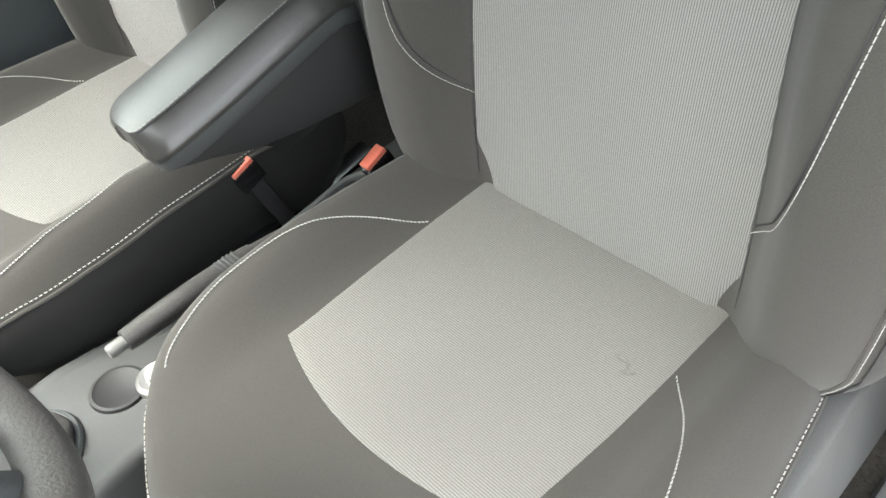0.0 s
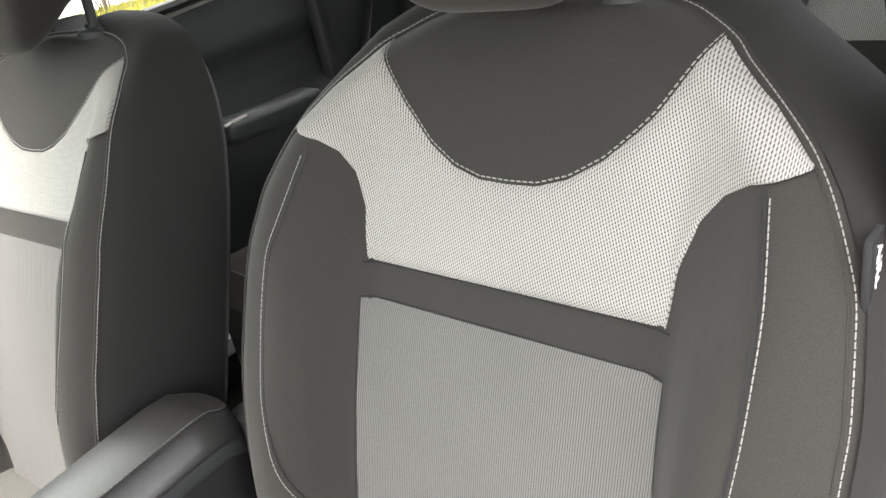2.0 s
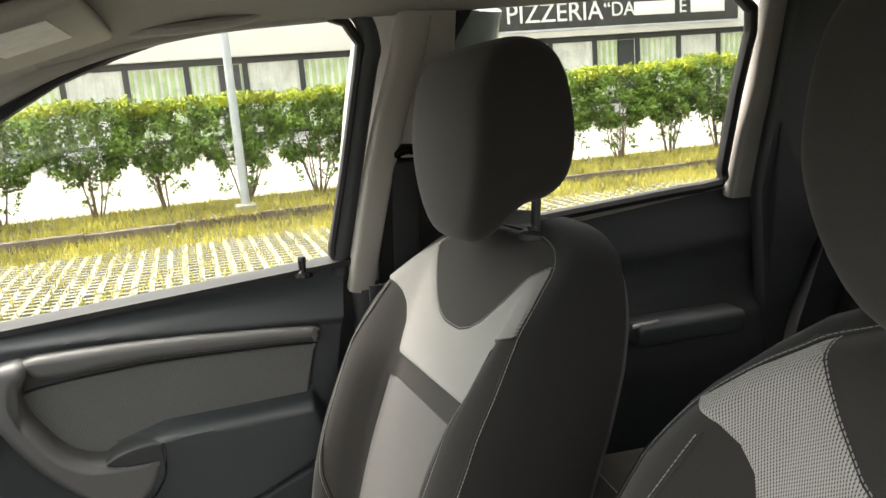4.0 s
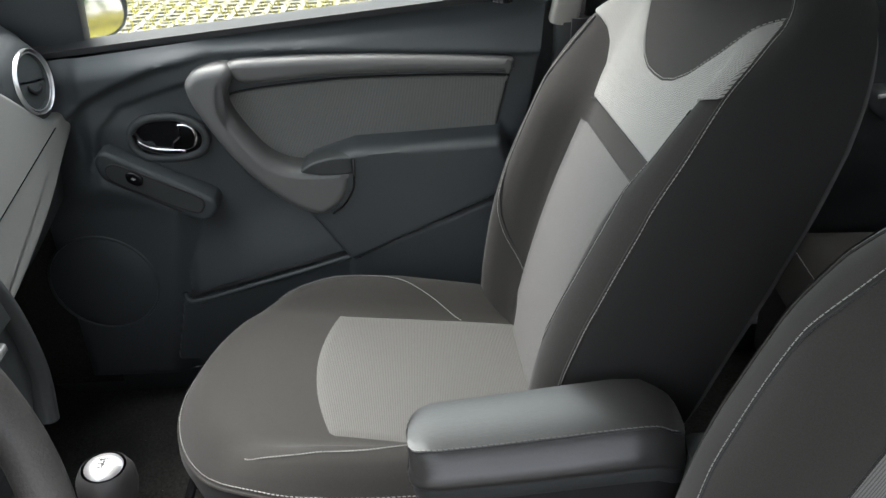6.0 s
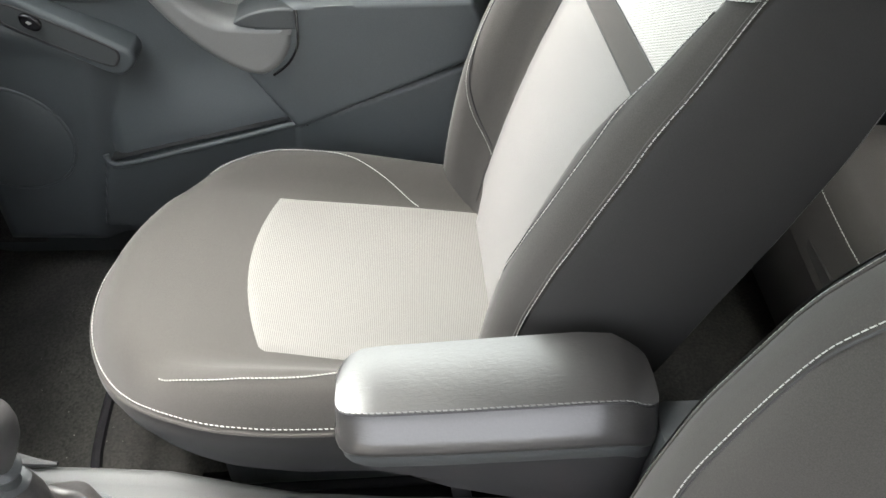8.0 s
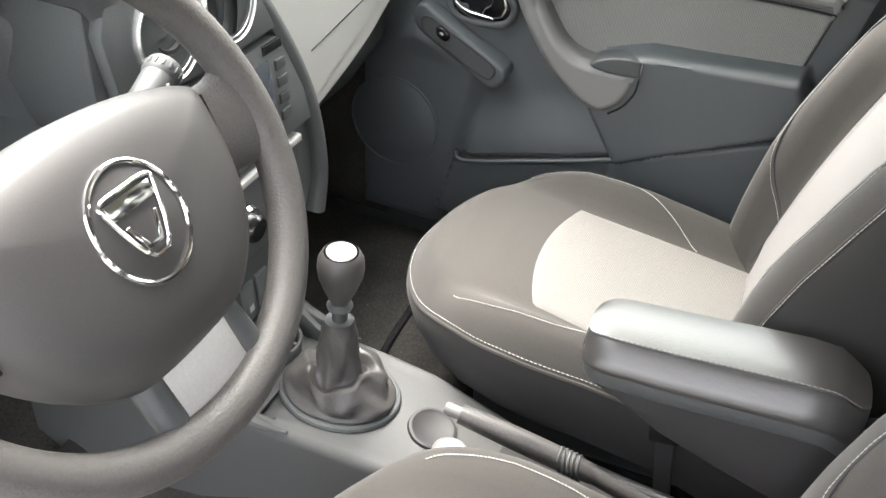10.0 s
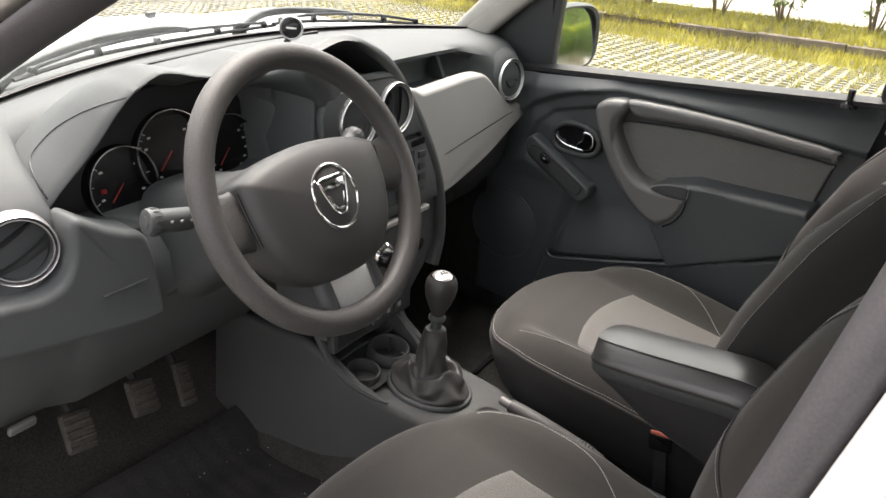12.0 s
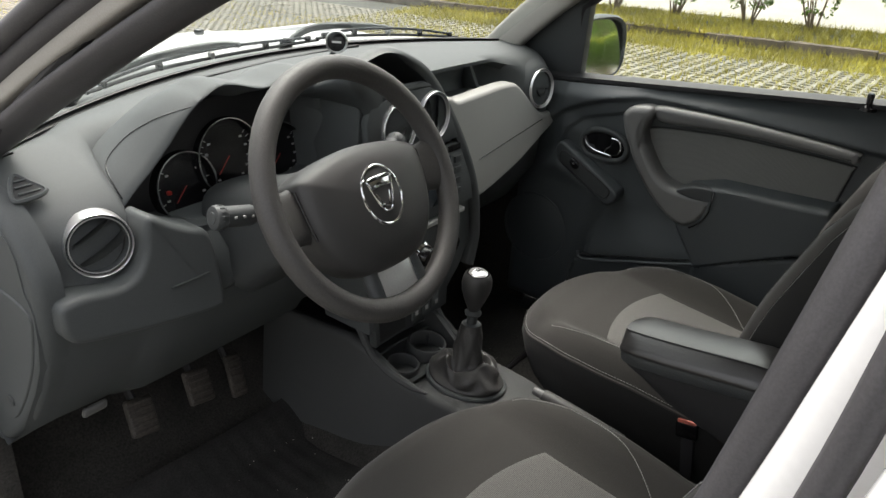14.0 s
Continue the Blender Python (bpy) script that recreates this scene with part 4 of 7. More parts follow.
# handbrake
hb = thing("handbrake", (-0.026, 0.05, 0.585), "black handbrake lever with a grey push button", "handbrake")
line = smooth_line([(-0.041, 0.392, 0.672), (-0.037, 0.33, 0.662), (-0.031, 0.26, 0.648), (-0.028, 0.21, 0.638), (-0.025, 0.12, 0.612), (-0.023, 0.04, 0.585)], 36)
part("grip", tube(line[:22], [0.0135 + 0.0025 * math.sin(math.pi * i / 21) for i in range(22)], 14), M_LEATHER, hb)
part("lever", tube(line[20:], 0.0115, 12), M_LEATHER, hb)
for k in range(5):
    c = line[15 + k]
    part("grip_ring", tube([c + Vector((0.015 * math.cos(a), 0.004 * math.sin(a), 0.0155 * math.sin(a))) for a in np.linspace(0, 2 * math.pi, 20, endpoint=False)], 0.0022, 6, closed=True), M_PLAST, hb)
part("button", lathe([(0.0, 0.022), (0.007, 0.022), (0.0085, 0.019), (0.0085, 0.0)], line[0], line[0] - line[1], 18), M_PULL, hb, "grey push button")

# ---- dashboard ----
settle(FRONT)
dash = thing("dashboard", (0, 0.95, 0.7), "dark grey plastic dashboard with round vents", "dashboard")
PLAIN = ((1.236, 1.10), (1.222, 1.158), (1.15, 1.166), (1.05, 1.167), (0.93, 1.163), (0.895, 1.155), (0.872, 1.137), (0.862, 1.11), (0.858, 1.085), (0.856, 1.06), (0.854, 1.03), (0.850, 1.005), (0.826, 0.990), (0.815, 0.975), (0.815, 0.93), (0.830, 0.885), (0.86, 0.83), (0.935, 0.715), (1.05, 0.655), (1.25, 0.68))
FLAT = PLAIN[:12] + ((0.852, 0.990), (0.852, 0.975), (0.854, 0.93), (0.858, 0.885)) + PLAIN[16:]
SHELF = ((1.236, 1.10), (1.222, 1.158), (1.15, 1.166), (1.05, 1.167), (0.93, 1.166), (0.905, 1.160), (0.905, 1.152), (0.95, 1.145), (0.957, 1.10), (0.945, 1.082), (0.89, 1.078), (0.86, 1.07), (0.85, 1.04), (0.848, 0.975), (0.848, 0.93), (0.855, 0.885), (0.88, 0.86), (0.93, 0.76), (1.08, 0.69), (1.25, 0.70))

CLUST = ((1.236, 1.10), (1.222, 1.158), (1.15, 1.166), (1.09, 1.167), (1.06, 1.163), (1.03, 1.155), (1.01, 1.14), (1.0, 1.12), (0.99, 1.09), (0.975, 1.05), (0.94, 1.02), (0.868, 1.012), (0.845, 0.995), (0.825, 0.975), (0.820, 0.93), (0.83, 0.885), (0.86, 0.83), (0.935, 0.70), (1.05, 0.635), (1.25, 0.68))


LEFT = ((1.236, 1.10), (1.222, 1.152), (1.15, 1.160), (1.05, 1.158), (0.975, 1.144), (0.925, 1.128), (0.888, 1.106), (0.866, 1.083), (0.857, 1.06), (0.853, 1.03), (0.850, 1.005), (0.840, 0.990), (0.834, 0.975), (0.834, 0.96), (0.834, 0.93), (0.842, 0.885), (0.868, 0.83), (0.94, 0.715), (1.05, 0.655), (1.25, 0.68))


def dash_ring(x):
    s = step01(0.17, 0.21, x) * step01(0.56, 0.47, x)
    ring = []
    c = step01(-0.590, -0.545, x) * step01(-0.155, -0.175, x)
    base = LEFT if x < -0.4 else PLAIN if x < 0.17 else FLAT
    for (ya, za), (yb, zb), (yc, zc) in zip(base, SHELF, CLUST):
        y, z = ya + (yb - ya) * s + (yc - ya) * c, za + (zb - za) * s + (zc - za) * c
        rear = step01(1.1, 0.9, y)
        y += (0.05 * step01(0.685, 0.76, x) if x > 0 else 0.012 * step01(0.55, 0.76, -x)) * (abs(x) / 0.72) ** 3 * rear
        y -= 0.010 * step01(0.54, 0.62, x) * step01(0.93, 1.0, z) * step01(1.14, 1.09, z)
        y -= 0.187 * (abs(x) / 0.72) ** 2 * step01(0.99, 1.22, y)
        z -= 0.02 * (abs(x) / 0.72) ** 2 * step01(1.0, 1.15, z)
        ring.append(Vector((x, y, z)))
    return ring


xs = [-0.755, -0.73, -0.70] + [-0.66, -0.63, -0.608, -0.602, -0.595, -0.588, -0.58] + list(np.linspace(-0.55, -0.2, 10)) + [-0.18, -0.172, -0.165, -0.158, -0.15] + list(np.linspace(-0.12, 0.16, 8)) + [0.172, 0.18, 0.19, 0.20, 0.21] + list(np.linspace(0.25, 0.56, 8)) + [0.572, 0.585, 0.598, 0.61, 0.65, 0.70, 0.73]
part("dash_body", loft([dash_ring(x) for x in xs], cap=False, closed=False), M_DASH, dash, sharp=50)


def vent(name, c, r, axis, parent, tilt=0.5, shut=False):
    v = part(name, lathe([(r * 0.962, -0.02), (r * 0.966, 0.002), (r * 0.976, 0.0055), (r * 0.995, 0.0065), (r * 1.012, 0.005), (r * 1.022, -0.002), (r * 1.025, -0.025)], c, axis, 48), M_RING, parent, "round air vent with a chrome ring")
    q = Vector(axis).normalized().to_track_quat('Z', 'Y').to_matrix().to_4x4()
    m = Matrix.Translation(c) @ q @ Matrix.Rotation(tilt, 4, 'Z')
    part("well", moved(lathe([(0.0, -0.030), (r * 0.80, -0.028), (r * 0.85, -0.006), (r * 0.87, 0.0)], (0, 0, 0), (0, 0, 1), 36), m), M_RUBBER, v)
    part("inner_ring", moved(lathe([(r * 0.83, -0.010), (r * 0.845, 0.0005), (r * 0.87, 0.0022), (r * 0.92, 0.0), (r * 0.966, -0.005)], (0, 0, 0), (0, 0, 1), 44), m), M_DASH, v, "dark inner ring", sharp=60)
    part("chrome_line", moved(tube([Vector((r * 0.885 * math.cos(a), r * 0.885 * math.sin(a), 0.0022)) for a in np.linspace(0, 2 * math.pi, 44, endpoint=False)], 0.0011, 6, closed=True), m), M_RING, v, "thin chrome line")
    for k in (-1, 1):
        # each flap is half a dished disc; shut flaps fill the ring, open ones stand edge on
        def flap(u, t, k=k):
            a = math.pi * u
            x, y = r * 0.80 * t * math.cos(a), r * 0.80 * t * math.sin(a)
            return Vector((x, k * (y + 0.0018), 0.0035 * (1 - t * t) - 0.003 + (0.006 * math.sin(a) * t if not shut else 0.0)))
        turn = Matrix.Identity(4) if shut else Matrix.Translation((0, k * r * 0.36, -0.006)) @ Matrix.Rotation(radians(58 if k > 0 else 52), 4, 'X') @ Matrix.Translation((0, -k * r * 0.36, 0))
        part("flap", moved(joined(grid(flap, 18, 8), moved(grid(flap, 18, 8), Matrix.Translation((0, 0, -0.003)))), m @ turn), M_DASH, v, sharp=60)
        if shut and k < 0:
            part("finger_slot", moved(tube([Vector((r * 0.42 * math.cos(a), -r * 0.42 * math.sin(a) + r * 0.08, 0.002)) for a in np.linspace(0.4, math.pi - 0.4, 14)], [0.001 + 0.003 * math.sin(math.pi * i / 13) for i in range(14)], 6), m), M_RUBBER, v)
    return v


vent("air_vent", (-0.645, 0.851, 1.046), 0.0475, (-0.30, -1, 0.12), dash, 0.55)
vent("air_vent", (0.624, 0.838, 1.065), 0.051, (-0.10, -1, 0.12), dash, -0.2, True)
part("vent_surround", lathe([(0.0515, 0.0), (0.056, -0.001), (0.064, -0.009), (0.076, -0.024)], (0.624, 0.838, 1.065), (-0.10, -1, 0.12), 40), M_DASH, dash, sharp=60)


# triangular side window vent
def VP(u, v, d):
    """A place on the sloping dash end: u across, v up the slope, d proud of it."""
    return Vector((u, 0.930 + 0.9 * v - 0.40 * d, 1.1245 + 0.40 * v + 0.9 * d))


tri_line = smooth_line([(-0.722, 0, -0.020), (-0.716, 0, 0.004), (-0.702, 0, 0.026), (-0.694, 0, 0.027), (-0.684, 0, 0.008), (-0.674, 0, -0.010), (-0.680, 0, -0.018), (-0.70, 0, -0.022)], 40, closed=True)
tri = part("side_window_vent", tube([VP(p.x, p.z, 0.001) for p in tri_line], 0.0035, 6, closed=True), M_DASH, dash)
# raised black plate paints the darkness of the vent's opening
part("vent_shade_plate", pillow(tri_line, VP, -0.004, 0.0022, 0.001, 2), M_RUBBER, tri, sharp=60)
for v0, x0, x1 in ((-0.011, -0.713, -0.681), (0.002, -0.711, -0.686), (0.014, -0.706, -0.690)):
    part("louvre", moved(box(x0, x1, -0.0016, 0.0016, -0.001, 0.0015, 0.0006, 1), Matrix.Translation(VP(0, v0, 0.003)) @ Matrix.Rotation(radians(24), 4, 'X')), M_DASH, tri)

# knee panel below the wheel, dash end and fuse cover
knee = smooth_line([(-0.737, 0, 0.972), (-0.732, 0, 0.994), (-0.70, 0, 0.998), (-0.650, 0, 0.990), (-0.616, 0, 0.998), (-0.598, 0, 1.025), (-0.592, 0, 1.052), (-0.588, 0, 1.074), (-0.578, 0, 1.080), (-0.562, 0, 1.070), (-0.540, 0, 1.055), (-0.515, 0, 1.042), (-0.487, 0, 1.030), (-0.476, 0, 1.005), (-0.468, 0, 0.955), (-0.464, 0, 0.905), (-0.474, 0, 0.890), (-0.53, 0, 0.894), (-0.61, 0, 0.907), (-0.70, 0, 0.925), (-0.730, 0, 0.940)], 84, closed=True)
part("knee_panel", pillow(knee, lambda u, v, d: Vector((u, 0.843 - d + 0.08 * (v - 0.98), v)), -0.02, 0.036, 0.010, 6), M_DASH, dash, sharp=80)
part("panel_slot", box(-0.565, -0.492, 0.8005, 0.807, 0.9602, 0.9616, 0), M_PLAST, dash)
end_line = smooth_line([(1.12, 0, 1.095), (1.0, 0, 1.125), (0.93, 0, 1.120), (0.885, 0, 1.098), (0.850, 0, 1.060), (0.832, 0, 1.02), (0.835, 0, 0.96), (0.855, 0, 0.88), (0.895, 0, 0.80), (0.94, 0, 0.735), (1.02, 0, 0.66), (1.12, 0, 0.63), (1.16, 0, 0.85)], 60, closed=True)
part("dash_end", pillow(end_line, lambda u, v, d: Vector((-0.735 - d, u, v)), -0.02, 0.018, 0.016), M_DASH, dash, "rounded plastic dash end", sharp=60)
cover = smooth_line([(0.862, 0, 0.972), (0.93, 0, 0.985), (1.02, 0, 0.985), (1.03, 0, 0.90), (1.02, 0, 0.76), (0.975, 0, 0.735), (0.935, 0, 0.775), (0.885, 0, 0.86), (0.862, 0, 0.93)], 40, closed=True)
part("fuse_cover", pillow(cover, lambda u, v, d: Vector((-0.750 - d, u, v)), -0.002, 0.006, 0.003), M_DASH, dash, sharp=60)
part("cover_catch", lathe([(0.0, 0.003), (0.009, 0.002), (0.010, 0.0)], (-0.757, 0.965, 0.775), (-1, 0, 0), 16), M_PLAST, dash)
part("bonnet_release", moved(box(-0.022, 0.022, -0.005, 0.005, -0.009, 0.009, 0.0045, 3), Matrix.Translation((-0.648, 0.925, 0.716)) @ Matrix.Rotation(0.3, 4, 'X')), M_PULL, dash, "grey bonnet release lever")

# instrument binnacle
bin_ = thing("instrument_cluster", (-0.375, 0.90, 1.05), "hooded instrument cluster with three chrome ringed dials", "instrument cluster")

HOODLINE = smooth_line([(-0.592, 0, 1.03), (-0.586, 0, 1.066), (-0.568, 0, 1.089), (-0.527, 0, 1.123), (-0.494, 0, 1.154), (-0.471, 0, 1.179), (-0.442, 0, 1.205), (-0.419, 0, 1.218), (-0.391, 0, 1.229), (-0.362, 0, 1.227), (-0.315, 0, 1.214), (-0.284, 0, 1.211), (-0.24, 0, 1.222), (-0.20, 0, 1.228), (-0.168, 0, 1.205), (-0.157, 0, 1.15), (-0.156, 0, 1.02)], 81)


def arch(t, grow, lift, y, inner=0.0):
    """A point of the hood: the lip outline, spread by grow, raised on its left cheek by lift."""
    k = min(t * 80, 79.999)
    q = HOODLINE[int(k)].lerp(HOODLINE[int(k) + 1], k - int(k))
    cheek = step01(-0.40, -0.50, q.x)
    return Vector((-0.385 + (q.x + 0.385) * (1 + grow * cheek) - 0.012 * inner * step01(-0.3, -0.16, q.x), y, q.z + lift * cheek - 0.10 * inner * step01(1.08, 1.2, q.z) * 0.35 - 0.6 * max(0.0, inner) * 0.02))


sec = ((-0.14, -0.020, 1.0, 1.0), (-0.06, -0.010, 0.93, 0.4), (-0.01, -0.002, 0.886, 0.08), (0.0, 0.0, 0.880, 0.0), (0.012, 0.003, 0.881, -0.05), (0.03, 0.009, 0.895, -0.05), (0.055, 0.016, 0.925, -0.06), (0.07, 0.018, 0.96, 0.05), (0.085, 0.020, 1.01, 0.5), (0.10, 0.020, 1.06, 1.4), (0.11, -0.03, 1.11, 2.4))
rings = [[arch(t, g, lf, y, i) for g, lf, y, i in sec] for t in np.linspace(0, 1, 81)]
part("hood", loft(rings, cap=False, closed=False), M_DASH, bin_, sharp=60)


def hood_at(t, y):
    """A point of the hood's outer cheek, at t along the lip and y forward."""
    ys = [q[2] for q in sec[4:]]
    g, lf, i = (float(np.interp(y, ys, [q[k] for q in sec[4:]])) for k in (0, 1, 3))
    return arch(t, g, lf, y, i)


def on_hood(p):
    """The place of the outer cheek nearest to p."""
    t, y, h = 0.2, 0.93, 0.08
    while h > 1e-4:
        best = min(((t + a * h, min(1.05, max(0.882, y + b * h * 0.5))) for a in (-1, 0, 1) for b in (-1, 0, 1)), key=lambda q: (hood_at(max(0.0, q[0]), q[1]) - p).length)
        if abs(best[0] - t) + abs(best[1] - y) < 1e-9:
            h *= 0.5
        t, y = max(0.0, best[0]), best[1]
    return hood_at(t, y)


seam = smooth_line([(-0.471, 0.8205, 1.248), (-0.500, 0.848, 1.2355), (-0.5383, 0.885, 1.209), (-0.5666, 0.8937, 1.1864), (-0.5869, 0.8875, 1.170), (-0.5975, 0.8669, 1.158), (-0.6034, 0.8248, 1.130)], 48)
seam = [on_hood(FRONT.inverted() @ p) for p in seam]
part("hood_seam", tube(seam, 0.0012, 5), M_BLACK, bin_)
part("dial_board", prism([(-0.555, 1.00), (-0.55, 1.06), (-0.47, 1.13), (-0.42, 1.18), (-0.20, 1.195), (-0.165, 1.13), (-0.165, 1.0)], lambda u, v, d: Vector((u, 0.972 - d + 0.12 * (v - 1.1), v)), 0.0, 0.02, 0.003), M_RUBBER, bin_)
part("cluster_sill", prism([(-0.58, 0.99), (-0.575, 1.03), (-0.53, 1.026), (-0.44, 1.012), (-0.28, 1.012), (-0.2, 1.02), (-0.165, 1.03), (-0.165, 0.99)], lambda u, v, d: Vector((u, 0.97 - d, v)), 0.0, 0.115, 0.008), M_DASH, bin_, sharp=60)
for dx, dy, dz, r in ((-0.431, 0.936, 1.052, 0.060), (-0.331, 0.944, 1.079, 0.069), (-0.213, 0.940, 1.056, 0.062)):
    axis = (0.0, -1, 0.22)
    dial = part("dial", lathe([(0.0, 0.0), (r * 0.94, 0.0), (r * 0.95, 0.003), (r * 0.97, 0.009), (r * 1.0, 0.010), (r * 1.03, 0.006), (r * 1.03, -0.01)], (dx, dy, dz), axis, 48), M_BLACK, bin_)
    m = Matrix.Translation((dx, dy, dz)) @ Vector(axis).normalized().to_track_quat('Z', 'Y').to_matrix().to_4x4()
    part("dial_ring", moved(tube([Vector((r * 0.985 * math.cos(a), r * 0.985 * math.sin(a), 0.011)) for a in np.linspace(0, 2 * math.pi, 56, endpoint=False)], 0.0017, 6, closed=True), m), M_CHROME, dial, "thin chrome ring")
    ticks = []
    big = r > 0.06
    for k in range(25 if big else 9):
        a = radians(-220 + 260 * k / (24 if big else 8))
        ticks.append(moved(box(r * 0.78, r * 0.88, -0.0005, 0.0005, 0.001, 0.0016, 0), Matrix.Rotation(a, 4, 'Z')))
    for k in range(12 if big else 5):
        a = radians(-220 + 260 * k / (11 if big else 4))
        ticks.append(moved(box(-0.0030, 0.0030, -0.0018, 0.0018, 0.001, 0.0016, 0), Matrix.Translation((r * 0.66 * math.cos(a), r * 0.66 * math.sin(a), 0))))
    tagged(part("scale_marks", moved(joined(*ticks), m), M_DIALMARK, dial), kind="stuff")
    part("needle", moved(box(-0.002, r * 0.55, -0.0009, 0.0009, 0.004, 0.0052, 0.0003, 1), m @ Matrix.Rotation(radians(-135), 4, 'Z')), M_RED, dial, "red needle")
part("warning_light", box(-0.468, -0.460, 0.930, 0.936, 1.046, 1.053, 0.001, 1), M_RED, bin_)

# centre stack
st = thing("centre_stack", (0.03, 0.80, 0.66), "centre stack with round vents, radio and climate knobs", "centre stack")


def SP(u, v, d):
    return Vector((u, 0.775 - d + 0.10 * (v - 1.10) * (1 if v < 1.10 else 1.2), v))


outer = [(-0.150, 0.70), (-0.158, 0.90), (-0.162, 1.08), (-0.155, 1.168), (0.075, 1.168), (0.125, 1.10), (0.185, 0.99), (0.215, 0.90), (0.215, 0.80), (0.17, 0.74), (0.12, 0.70)]
part("stack_body", prism(outer, lambda u, v, d: SP(u, v, d), -0.14, -0.012, 0.006), M_DASH, st, sharp=35)
SWEEP = smooth_line([(-0.150, 0, 0.80), (-0.140, 0, 0.99), (-0.122, 0, 1.06), (-0.120, 0, 1.10), (-0.150, 0, 1.165), (-0.184, 0, 1.212), (-0.174, 0, 1.243), (-0.130, 0, 1.260), (-0.075, 0, 1.266), (-0.016, 0, 1.252), (0.066, 0, 1.203), (0.147, 0, 1.095), (0.206, 0, 0.99), (0.236, 0, 0.90), (0.240, 0, 0.80), (0.215, 0, 0.73)], 90)


def swept(a, b, narrow, wide):
    """The frame round the stack: its rounded front edge, and a roof that falls back into the dash top."""
    rings = []
    for k in range(a, b):
        p, d = SWEEP[k], (SWEEP[min(k + 1, 89)] - SWEEP[max(k - 1, 0)]).normalized()
        n = Vector((-d.z, 0, d.x))
        w = narrow + (wide - narrow) * step01(-0.10, 0.06, p.x) + (0.042 * step01(1.238, 1.19, p.z) if p.x < -0.1 else 0.0)
        rings.append([SP(p.x + n.x * o, p.z + n.z * o - f * max(0.0, p.z + n.z * o - 1.158), dd) for o, dd, f in ((0.0, -0.17, 1.0), (0.0, -0.11, 0.62), (0.0, -0.05, 0.2), (0.0, -0.02, 0.0), (-0.002, -0.006, 0.0), (-0.007, 0.002, 0.0), (-w * 0.6, 0.004, 0.0), (-w + 0.002, 0.001, 0.0), (-w, -0.006, 0.0), (-w, -0.05, 0.2), (-w, -0.10, 0.62))])
    return loft(rings, cap=False, closed=False)


part("stack_frame", swept(36, 90, 0.010, 0.032), M_PLAST, st, "dark rounded frame sweeping round the stack", sharp=60)
part("stack_cheek", swept(0, 37, 0.010, 0.032), M_DASH, st, sharp=60)
part("tray_back", prism([(-0.165, 1.15), (-0.160, 1.185), (-0.07, 1.195), (0.06, 1.175), (0.10, 1.15)], SP, -0.115, -0.10, 0.002), M_DASH, st)
part("tray_lip", tube(smooth_line([SP(-0.15, 1.172, -0.012), SP(-0.05, 1.184, -0.006), SP(0.04, 1.180, -0.006), SP(0.085, 1.168, -0.012)], 20), 0.009, 8), M_DASH, st)
part("vent_panel", prism([(-0.145, 1.055), (-0.15, 1.14), (-0.135, 1.168), (-0.05, 1.182), (0.045, 1.178), (0.078, 1.165), (0.118, 1.10), (0.145, 1.055)], SP, -0.015, 0.004, 0.006), M_DASH, st, sharp=35)
vent("air_vent", SP(-0.062, 1.116, 0.006), 0.049, (0, -1, 0.10), st, 0.2, True)
vent("air_vent", SP(0.050, 1.120, 0.006), 0.049, (0, -1, 0.10), st, 1.4)
part("radio_panel", prism([(-0.132, 0.90), (-0.135, 1.045), (0.150, 1.045), (0.195, 0.955), (0.205, 0.90)], SP, -0.014, 0.002, 0.005), M_DASH, st, sharp=35)
part("radio_screen", prism([(-0.10, 0.925), (-0.10, 1.022), (0.115, 1.022), (0.12, 0.925)], SP, 0.0, 0.0035, 0.002), M_SCREEN, st, "dark radio screen")
for k in range(4):
    part("radio_button", prism([(0.128, 0.93 + 0.024 * k), (0.128, 0.944 + 0.024 * k), (0.150, 0.944 + 0.024 * k), (0.151, 0.93 + 0.024 * k)], SP, 0.0, 0.006, 0.0015), M_PLAST, st)
    part("radio_button", prism([(-0.127, 0.93 + 0.024 * k), (-0.127, 0.944 + 0.024 * k), (-0.108, 0.944 + 0.024 * k), (-0.108, 0.93 + 0.024 * k)], SP, 0.0, 0.006, 0.0015), M_PLAST, st)
part("card_slot", prism([(0.105, 1.030), (0.105, 1.042), (0.148, 1.042), (0.148, 1.030)], SP, 0.0, 0.005, 0.001), M_BLACK, st)
part("stack_trim", prism([(-0.13, 0.884), (-0.13, 0.894), (0.163, 0.894), (0.163, 0.884)], SP, -0.01, 0.008, 0.003), M_SILVER, st, "satin grey trim strip")
part("climate_panel", prism([(-0.132, 0.775), (-0.132, 0.88), (0.162, 0.88), (0.145, 0.775)], SP, -0.014, 0.002, 0.005), M_PLAST, st, sharp=35)
for k, ux in enumerate((-0.085, 0.012, 0.105)):
    kn = part("climate_knob", lathe([(0.0, 0.022), (0.017, 0.022), (0.020, 0.018), (0.022, 0.0)], SP(ux, 0.828, 0.0), (0, -1, -0.1), 28), M_BLACK, st)
    part("knob_ring", lathe([(0.0205, 0.006), (0.026, 0.006), (0.029, 0.0)], SP(ux, 0.828, 0.0), (0, -1, -0.1), 28), M_CHROME, kn)
    part("knob_mark", prism([(ux - 0.002, 0.834), (ux - 0.002, 0.846), (ux + 0.002, 0.846), (ux + 0.002, 0.834)], SP, 0.0215, 0.0232, 0), M_RED if k == 2 else M_PRINT, kn)
sw = part("switch_panel", prism([(-0.135, 0.665), (-0.14, 0.765), (0.125, 0.765), (0.115, 0.665)], SP, -0.03, -0.008, 0.006), M_PLAST, st, sharp=35)
